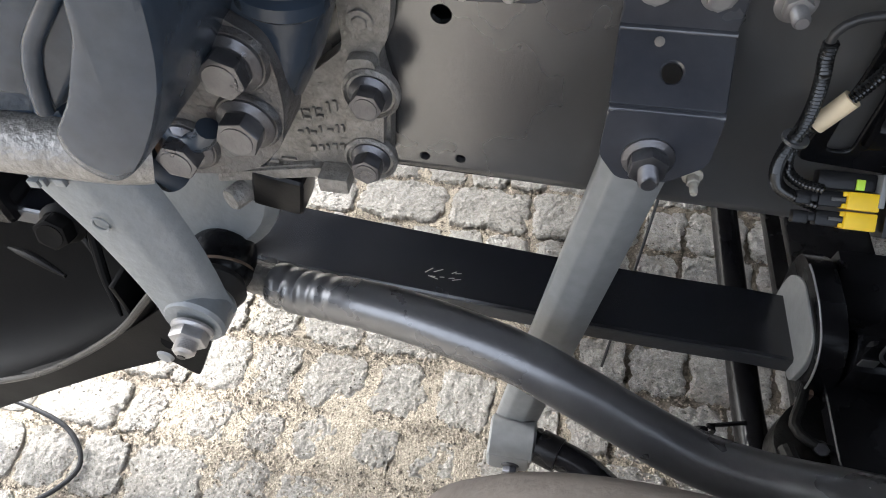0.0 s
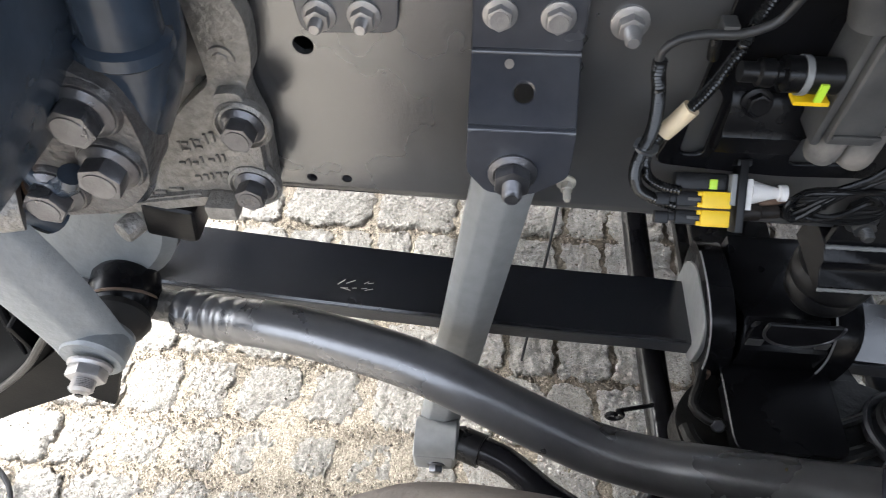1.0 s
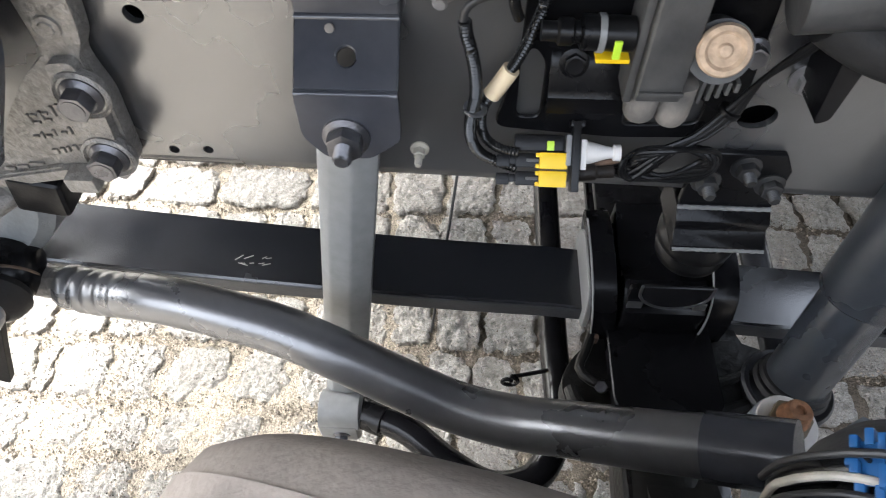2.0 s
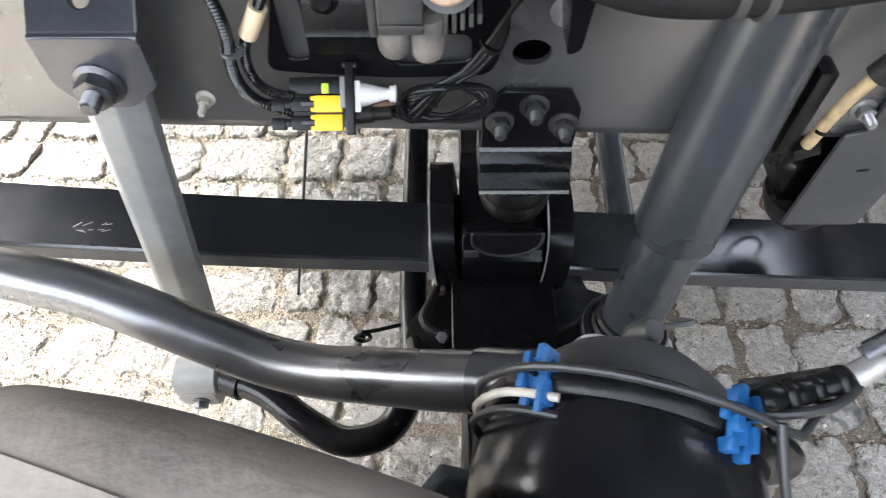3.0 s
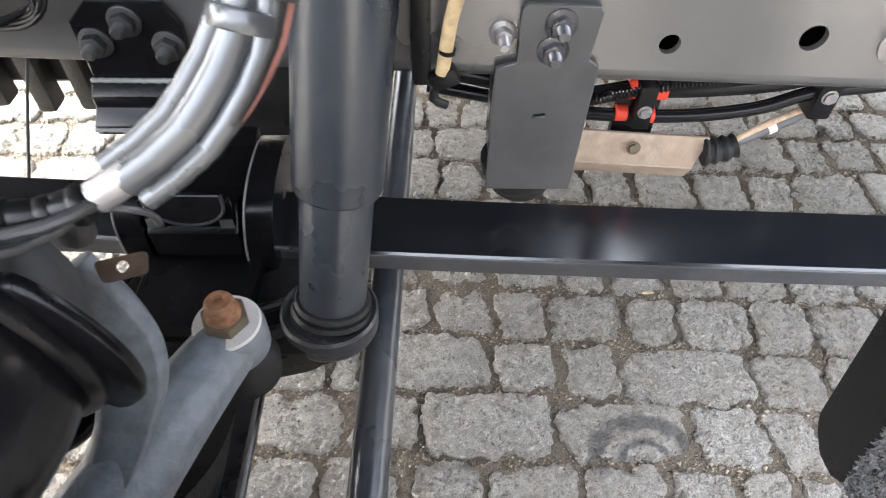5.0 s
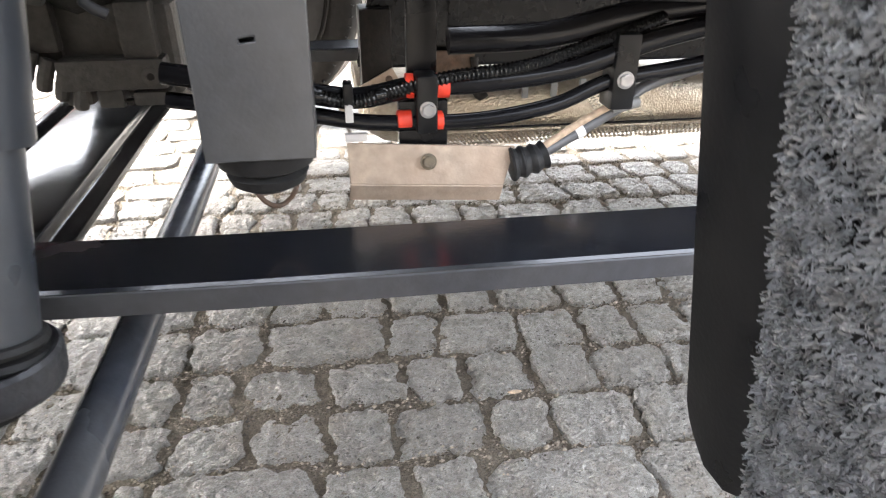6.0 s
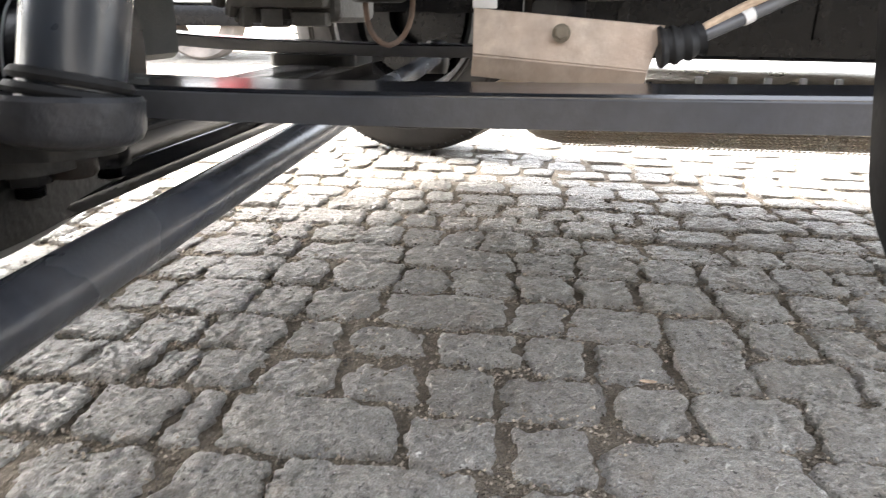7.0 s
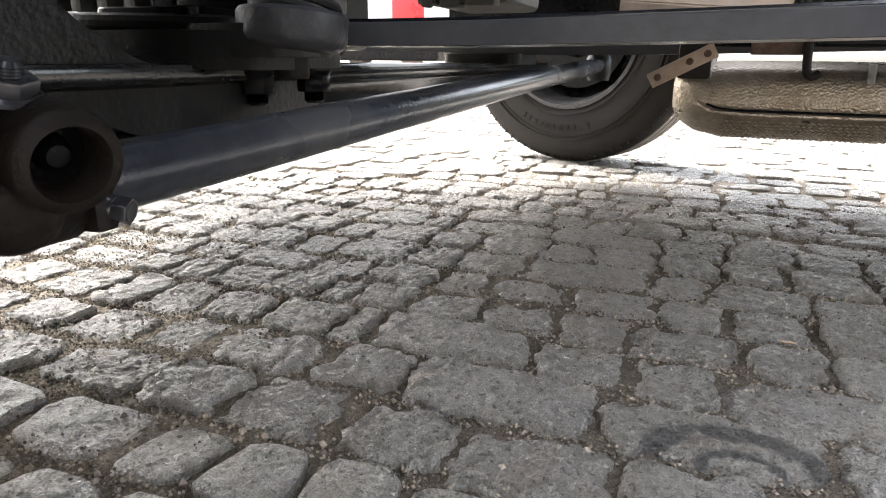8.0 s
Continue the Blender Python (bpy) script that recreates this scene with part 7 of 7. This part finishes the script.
STONE = stone_material()
SAND = material("sandy_joint_filling", (0.375, 0.322, 0.245), 0.95, vary=0.5, grain=260, patch=3.0, dust=0.45, dust_col=(0.17, 0.145, 0.115), bump=1.0, bump_scale=160, spec=0.2)
def brown_soil_behind(m):
    """Beyond the drift of sand the joints hold dark brown soil."""
    nt = m.node_tree
    n, l = nt.nodes, nt.links
    bsdf = n["Principled BSDF"]
    old = bsdf.inputs["Base Color"].links[0].from_socket
    geo, sep, wob = n.new("ShaderNodeNewGeometry"), n.new("ShaderNodeSeparateXYZ"), n.new("ShaderNodeTexNoise")
    l.new(geo.outputs["Position"], sep.inputs[0])
    l.new(geo.outputs["Position"], wob.inputs["Vector"])
    wob.inputs["Scale"].default_value, wob.inputs["Detail"].default_value = 7.0, 5
    add = n.new("ShaderNodeMath")
    add.operation = "MULTIPLY_ADD"
    add.inputs[1].default_value = 1.6
    l.new(wob.outputs["Fac"], add.inputs[0])
    l.new(sep.outputs["X"], add.inputs[2])
    rng_node = n.new("ShaderNodeMapRange")
    rng_node.inputs["From Min"].default_value, rng_node.inputs["From Max"].default_value = 0.85, 1.45
    rng_node.inputs["To Max"].default_value = 0.88
    l.new(add.outputs[0], rng_node.inputs["Value"])
    mix = n.new("ShaderNodeMix")
    mix.data_type = "RGBA"
    mix.inputs["B"].default_value = (0.155, 0.128, 0.099, 1)
    l.new(rng_node.outputs["Result"], mix.inputs["Factor"])
    l.new(old, mix.inputs["A"])
    l.new(mix.outputs["Result"], bsdf.inputs["Base Color"])
    # crumbs and small stones, each with its own tone
    crumb = n.new("ShaderNodeTexVoronoi")
    crumb.inputs["Scale"].default_value = 380.0
    l.new(geo.outputs["Position"], crumb.inputs["Vector"])
    tone = n.new("ShaderNodeSeparateColor")
    l.new(crumb.outputs["Color"], tone.inputs[0])
    span = n.new("ShaderNodeMapRange")
    span.inputs["To Min"].default_value, span.inputs["To Max"].default_value = 0.78, 1.18
    l.new(tone.outputs[0], span.inputs["Value"])
    shade = n.new("ShaderNodeVectorMath")
    shade.operation = "SCALE"
    l.new(mix.outputs["Result"], shade.inputs[0])
    l.new(span.outputs["Result"], shade.inputs["Scale"])
    l.new(shade.outputs["Vector"], bsdf.inputs["Base Color"])
    coarse = n.new("ShaderNodeTexNoise")
    coarse.inputs["Scale"].default_value, coarse.inputs["Detail"].default_value = 60.0, 6
    l.new(geo.outputs["Position"], coarse.inputs["Vector"])
    b0, b1 = n.new("ShaderNodeBump"), n.new("ShaderNodeBump")
    b0.inputs["Strength"].default_value, b0.inputs["Distance"].default_value = 1.0, 0.012
    b1.inputs["Strength"].default_value, b1.inputs["Distance"].default_value = 1.0, 0.0028
    b1.invert = True
    l.new(coarse.outputs["Fac"], b0.inputs["Height"])
    l.new(crumb.outputs["Distance"], b1.inputs["Height"])
    l.new(b0.outputs["Normal"], b1.inputs["Normal"])
    l.new(b1.outputs["Normal"], bsdf.inputs["Normal"])


brown_soil_behind(SAND)
GRIT = material("loose_grit", (0.24, 0.20, 0.155), 0.85, vary=0.4, grain=40, bump=0.2)

def grain_tone(m):
    """Each grain of the grit has a tone of its own."""
    nt = m.node_tree
    geo, ramp, mul = nt.nodes.new("ShaderNodeNewGeometry"), nt.nodes.new("ShaderNodeMapRange"), nt.nodes.new("ShaderNodeVectorMath")
    ramp.inputs["To Min"].default_value, ramp.inputs["To Max"].default_value = 0.25, 1.5
    nt.links.new(geo.outputs["Random Per Island"], ramp.inputs["Value"])
    mul.operation = "SCALE"
    bsdf = nt.nodes["Principled BSDF"]
    nt.links.new(bsdf.inputs["Base Color"].links[0].from_socket, mul.inputs[0])
    nt.links.new(ramp.outputs["Result"], mul.inputs["Scale"])
    nt.links.new(mul.outputs["Vector"], bsdf.inputs["Base Color"])


grain_tone(GRIT)

PITCH = 0.128   # usual depth of a course
COURSES = {-2: 0.400, -1: 0.520, 0: 0.648, 1: 0.772, 2: 0.895, 3: 1.037, 4: 1.182, 5: 1.315}  # front joint of the courses beside the oil ring


def course_y(row):
    """Front joint of a course."""
    if row in COURSES:
        return COURSES[row]
    return COURSES[-2] + PITCH * (row + 2) if row < 0 else COURSES[5] + PITCH * (row - 5)


rng = random.Random(11)


def sandiness(x, y):
    """How far the sand covers the stones: a drift of sand lies in front of the axle."""
    d = math.exp(-(((x + 0.12) / 0.34) ** 2 + ((y - 0.42) / 0.22) ** 2))
    e = math.exp(-(((x - 0.95) / 0.22) ** 2 + ((y - 0.83) / 0.10) ** 2))
    return max(d, 0.55 * e)


def yard():
    g = thing("ground", (0.6, 1.0, 0.0), "yard of worn grey granite setts with sandy joints", "ground", kind="structure")
    xs = [-160, -60, -25, -12, -7, -5, -4] + [-3 + 0.1 * i for i in range(18)] + [-1.2 + 0.02 * i for i in range(20)] + [-0.8 + 0.006 * i for i in range(400)] + [1.6 + 0.03 * i for i in range(34)] + [2.6 + 0.1 * i for i in range(15)] + [4.2, 5, 7, 12, 25, 60, 160]
    ys = [-160, -60, -25, -12, -6, -3, -2, -1.4, -1.0, -0.7] + [-0.5 + 0.02 * i for i in range(30)] + [0.10 + 0.006 * i for i in range(200)] + [1.3 + 0.02 * i for i in range(60)] + [2.5 + 0.1 * i for i in range(20)] + [4.6, 5.2, 6, 8, 12, 25, 60, 160]
    vs, fs = [], []
    for y in ys:
        for x in xs:
            near = -1.3 < x < 2.7 and -0.6 < y < 2.6
            z = -0.0075
            if near:
                p = Vector((x * 9, y * 9, 0))
                z += 0.0045 * noise.noise(p * 0.7) + 0.0035 * noise.noise(p * 3) + 0.0024 * noise.noise(p * 9) + 0.0016 * noise.noise(p * 19) + 0.010 * sandiness(x, y)
            vs.append((x, y, z))
    nx = len(xs)
    for j in range(len(ys) - 1):
        for i in range(nx - 1):
            fs.append((j * nx + i, j * nx + i + 1, (j + 1) * nx + i + 1, (j + 1) * nx + i))
    me = bpy.data.meshes.new("sand_bed")
    me.from_pydata(vs, [], fs)
    me.materials.append(SAND)
    me.shade_smooth()
    under(new("sand_bed", me), g)

    def sett_shape(r, xl, xr, y0, y1, sl, sr, m, fine):
        """One sett between its slanting joints: rings of points round its middle, and its crown."""
        cx, cy = (xl + xr) / 2, (y0 + y1) / 2
        d = y1 - y0
        quad = [(xl - sl * d / 2, y0), (xr - sr * d / 2, y0), (xr + sr * d / 2, y1), (xl + sl * d / 2, y1)]
        base = []
        for k in range(4):
            a, b = quad[k], quad[(k + 1) % 4]
            for q in range(m):
                s = (q + 0.5) / m
                x, y = a[0] + (b[0] - a[0]) * s - cx, a[1] + (b[1] - a[1]) * s - cy
                c = 1 - 0.09 * (abs(2 * s - 1) ** 3) + r.uniform(-0.065, 0.045) - (0.10 * r.random() if r.random() < 0.10 else 0)
                base.append((x * c, y * c))
        lift = r.uniform(-0.0055, 0.004)
        tx, ty = r.uniform(-0.035, 0.035), r.uniform(-0.045, 0.045)
        steps = ((1.0, -0.030), (0.992, -0.008), (0.96, -0.0012), (0.88, 0.0010), (0.68, 0.0018), (0.35, 0.0020)) if fine else ((1.0, -0.03), (0.985, -0.004), (0.88, 0.001))
        rings = []
        for s, z in steps:
            rings.append([(x * s, y * s, z + lift + x * tx + y * ty + ((r.uniform(-0.0012, 0.0012) + 0.0022 * noise.noise(Vector(((x * s + cx) * 38, (y * s + cy) * 38, 0)))) if z > -0.02 else 0)) for x, y in base])
        return rings, (0, 0, 0.0026 + lift), cx, cy

    def dense_sett(r, xl, xr, y0, y1, sl, sr, nu=28, nv=24):
        """One sett as a fine grid with lumps, pits and chipped, rounded edges; a skirt goes down into the bed."""
        cx, cy, d = (xl + xr) / 2, (y0 + y1) / 2, y1 - y0
        lift, tx, ty = r.uniform(-0.005, 0.004), r.uniform(-0.03, 0.03), r.uniform(-0.04, 0.04)
        seed = r.uniform(0, 50)
        soft = sandiness(cx, cy)
        worn = 0.9 + 0.1 * soft
        lift, tx, ty = lift * worn, tx * worn, ty * worn
        vs, fs = [], []
        for j in range(nv + 1):
            v = 2 * j / nv - 1
            for i in range(nu + 1):
                u = 2 * i / nu - 1
                edge = 1 - max(abs(u), abs(v))
                a = 1 - (0.10 + 0.06 * soft) * (abs(u) * abs(v)) ** 3
                w = 0.5 * (xr - xl) + 0.5 * (sr - sl) * v * d / 2
                mx = (sl + sr) / 2 * v * d / 2
                x, y = mx + u * w * a, v * d / 2 * a
                p = Vector(((x + cx) * 30, (y + cy) * 30, seed))
                if edge < 0.30:
                    k = (1 - edge / 0.30)
                    x += 0.013 * worn * k * noise.noise(p * 0.9) + 0.009 * k * noise.noise(p * 2.7)
                    y += 0.013 * worn * k * noise.noise(p * 0.9 + Vector((9, 4, 2))) + 0.009 * k * noise.noise(p * 2.7 + Vector((5, 1, 7)))
                chip = max(0.0, noise.noise(p * 0.8 + Vector((3, 8, 1))) - 0.12) * 0.024 * max(0.0, 1 - edge / 0.4)
                fine = noise.noise(p * 4.2)
                z = 0.002 - 0.006 * worn * max(0.0, 1 - edge / (0.09 + 0.04 * soft)) ** 2 - chip + 0.0028 * noise.noise(p) + 0.0028 * noise.noise(p * 2.2) + 0.0024 * fine
                z -= 0.0070 * max(0.0, noise.noise(p * 3.6 + Vector((2, 2, 2))) - 0.22)
                vs.append((x, y, z + lift + x * tx + y * ty))
        row = nu + 1
        for j in range(nv):
            for i in range(nu):
                fs.append((j * row + i, j * row + i + 1, (j + 1) * row + i + 1, (j + 1) * row + i))
        loop = [i for i in range(row)] + [j * row + nu for j in range(1, nv + 1)] + [nv * row + i for i in range(nu - 1, -1, -1)] + [j * row for j in range(nv - 1, 0, -1)]
        k0 = len(vs)
        for q in loop:
            vs.append((vs[q][0], vs[q][1], -0.035))
        n = len(loop)
        for q in range(n):
            fs.append((loop[(q + 1) % n], loop[q], k0 + q, k0 + (q + 1) % n))
        return vs, fs, cx, cy

    def to_lists(rings, top, vs, fs, ox=0.0, oy=0.0):
        k0, k = len(vs), len(rings[0])
        for ring in rings:
            vs += [(x + ox, y + oy, z) for x, y, z in ring]
        vs.append((top[0] + ox, top[1] + oy, top[2]))
        for a in range(len(rings) - 1):
            for i in range(k):
                j = (i + 1) % k
                fs.append((k0 + a * k + i, k0 + a * k + j, k0 + (a + 1) * k + j, k0 + (a + 1) * k + i))
        last = k0 + (len(rings) - 1) * k
        for i in range(k):
            fs.append((last + i, last + (i + 1) % k, k0 + len(rings) * k))

    # course joints known from the stretch beside the oil ring
    known_left = {-2: [-0.57, -0.455, -0.344, -0.221, -0.107, 0.02], -1: [-0.60, -0.478, -0.363, -0.216, -0.079, 0.06], 3: [-0.571, -0.376, -0.14, 0.078, 0.215, 0.345]}
    known = {-3: [0.81, 0.941, 1.104, 1.25], -2: [0.70, 0.828, 1.072, 1.317, 1.45], -1: [0.71, 0.962, 1.097, 1.211, 1.464, 1.60],
             0: [0.62, 0.724, 0.846, 0.973, 1.082, 1.240, 1.347, 1.50, 1.62], 1: [0.72, 0.819, 0.972, 1.115, 1.220, 1.354, 1.467, 1.61],
             2: [0.715, 0.852, 1.094, 1.197, 1.361, 1.492, 1.60], 3: [0.715, 0.866, 0.969, 1.101, 1.223, 1.336, 1.484, 1.618],
             4: [0.60, 0.849, 1.101, 1.233, 1.366, 1.488, 1.638]}
    far_v, far_f = [], []
    single = []

    def joint_y(row, x):
        return course_y(row) - (0.02 if row < 0 and x < 0.4 else 0.0) - 0.06 * max(-0.3, min(0.5, x - 1.15)) + 0.004 * math.sin(x * 3 + row * 1.7) + 0.004 * math.sin(x * 11 + row * 2.9)

    for row in range(-22, 66):
        x = -4.5 + rng.random() * 0.1
        runs = [q for q in (known_left.get(row), known.get(row)) if q]
        cuts = []
        while x < 6.5:
            if runs and runs[0][0] <= x <= runs[0][-1]:
                cuts += runs[0]
                x = runs.pop(0)[-1]
            else:
                cuts.append(x)
            x += rng.choice((0.095, 0.11, 0.125, 0.14, 0.155, 0.18)) * rng.uniform(0.95, 1.06)
        cuts = sorted(cuts)
        slants = [rng.uniform(-0.16, 0.16) for q in cuts]
        for (a, sa), (b, sb) in zip(zip(cuts, slants), zip(cuts[1:], slants[1:])):
            if b - a < 0.05:
                continue
            xc = (a + b) / 2
            sand = sandiness(xc, course_y(row) + PITCH * 0.5)
            g2 = (0.0030 + 0.0058 * rng.random() + 0.010 * sand)
            shape = (a + g2, b - g2, joint_y(row, xc) + g2, joint_y(row + 1, xc) - g2, sa, sb)
            if -0.85 < xc < 1.95 and 0.22 < shape[2] < 1.72:
                single.append(shape)
            else:
                rings, top, cx, cy = sett_shape(rng, *shape, 4, -1.5 < xc < 3 and shape[2] < 2.6)
                to_lists(rings, top, far_v, far_f, cx, cy)
    # the 300 setts of the stretch that the walk passes closest, each an object of its own
    single.sort(key=lambda q: ((q[0] + q[1]) / 2 - 0.75) ** 2 * 0.45 + ((q[2] + q[3]) / 2 - 0.75) ** 2)
    for i, shape in enumerate(single):
        if i < 300:
            v, f, cx, cy = dense_sett(rng, *shape)
            me = bpy.data.meshes.new("sett")
            me.from_pydata(v, [], f)
            me.materials.append(STONE)
            me.shade_smooth()
            me.set_sharp_from_angle(angle=radians(60))
            under(new("sett", me), g).matrix_basis = Matrix.Translation((cx, cy, 0))
        else:
            v, f, cx, cy = dense_sett(rng, *shape, 11, 9)
            k0 = len(far_v)
            far_v += [(x + cx, y + cy, z) for x, y, z in v]
            far_f += [tuple(k0 + q for q in face) for face in f]
    me = bpy.data.meshes.new("outer_setts")
    me.from_pydata(far_v, [], far_f)
    me.materials.append(STONE)
    me.shade_smooth()
    me.set_sharp_from_angle(angle=radians(28))
    tagged(under(new("outer_setts", me), g), kind="stuff")
    # loose grit in the joints
    vs, fs = [], []
    for i in range(60000):
        x, y = rng.uniform(-0.9, 2.1), rng.uniform(0.0, 2.0)
        if rng.random() < 0.75:
            row = min(range(-6, 10), key=lambda q: abs(joint_y(q, x) - y))
            y = joint_y(row, x) + rng.gauss(0, 0.014)
        r = rng.uniform(0.0012, 0.0034) * (1.8 if rng.random() < 0.06 else 1)
        z = rng.uniform(-0.008, 0.0) + 0.008 * sandiness(x, y)
        b = len(vs)
        vs += [(x + r * rng.uniform(0.7, 1.2), y, z), (x - r * rng.uniform(0.7, 1.2), y, z), (x, y + r * rng.uniform(0.6, 1.1), z), (x, y - r * rng.uniform(0.6, 1.1), z), (x, y, z + r * 0.8), (x, y, z - r)]
        fs += [(b, b + 2, b + 4), (b + 2, b + 1, b + 4), (b + 1, b + 3, b + 4), (b + 3, b, b + 4), (b + 2, b, b + 5), (b + 1, b + 2, b + 5), (b + 3, b + 1, b + 5), (b, b + 3, b + 5)]
    for i in range(14000):
        x, y = rng.gauss(-0.25, 0.35), rng.uniform(0.0, 0.9)
        if x > 0.45 or x < -1.1:
            continue
        r = rng.uniform(0.0010, 0.0030)
        z = rng.uniform(-0.004, 0.002)
        b = len(vs)
        vs += [(x + r * rng.uniform(0.7, 1.2), y, z), (x - r * rng.uniform(0.7, 1.2), y, z), (x, y + r * rng.uniform(0.6, 1.1), z), (x, y - r * rng.uniform(0.6, 1.1), z), (x, y, z + r * 0.8), (x, y, z - r)]
        fs += [(b, b + 2, b + 4), (b + 2, b + 1, b + 4), (b + 1, b + 3, b + 4), (b + 3, b, b + 4), (b + 2, b, b + 5), (b + 1, b + 2, b + 5), (b + 3, b + 1, b + 5), (b, b + 3, b + 5)]
    me = bpy.data.meshes.new("grit")
    me.from_pydata(vs, [], fs)
    me.materials.append(GRIT)
    tagged(new("grit", me), "loose sandy grit lying in the joints of the setts", "grit", kind="stuff")
    lf = thing("dry_leaf", (1.302, 0.768, 0.004), "small dry tan leaf lying in a joint of the setts", "leaf")
    part("blade", moved(spun([(0, 0), (0.006, 0.0005), (0.008, 0.002), (0.005, 0.003), (0, 0.0035)], 12), Matrix.Translation((1.302, 0.768, 0.002)) @ Matrix.Diagonal((1.6, 0.6, 1, 1))), TAN, lf)
    cb = thing("loose_cable", (-0.80, 0.30, 0.01), "thin black cable lying in a loop on the setts", "cable")
    part("cable", swept([(-1.0, 0.42, 0.06), (-0.86, 0.405, 0.05), (-0.77, 0.38, 0.03), (-0.725, 0.33, 0.012), (-0.74, 0.28, 0.010), (-0.80, 0.23, 0.010), (-0.90, 0.19, 0.010)], 0.005, 10), RUBBER, cb)


yard()


# ---- unseen wall added behind the camera to hold back low sky light ----
WALLGREY = material("dark_blocker_grey", (0.10, 0.098, 0.093), 0.85, vary=0.3, grain=30, dust=0.2, patch=1.5, bump=0.4, bump_scale=60)


def unseen_wall():
    t = thing("wall_unseen", (0, -6.0, 0), "unseen dark grey wall added behind the camera to block low sky", "wall", kind="structure")
    part("wall_panel", box(-16, 16, -6.2, -6.0, -0.02, 3.2, 0.02), WALLGREY, t)
    part("coping", box(-16.05, 16.05, -6.26, -5.94, 3.204, 3.30, 0.02), WALLGREY, t)


unseen_wall()
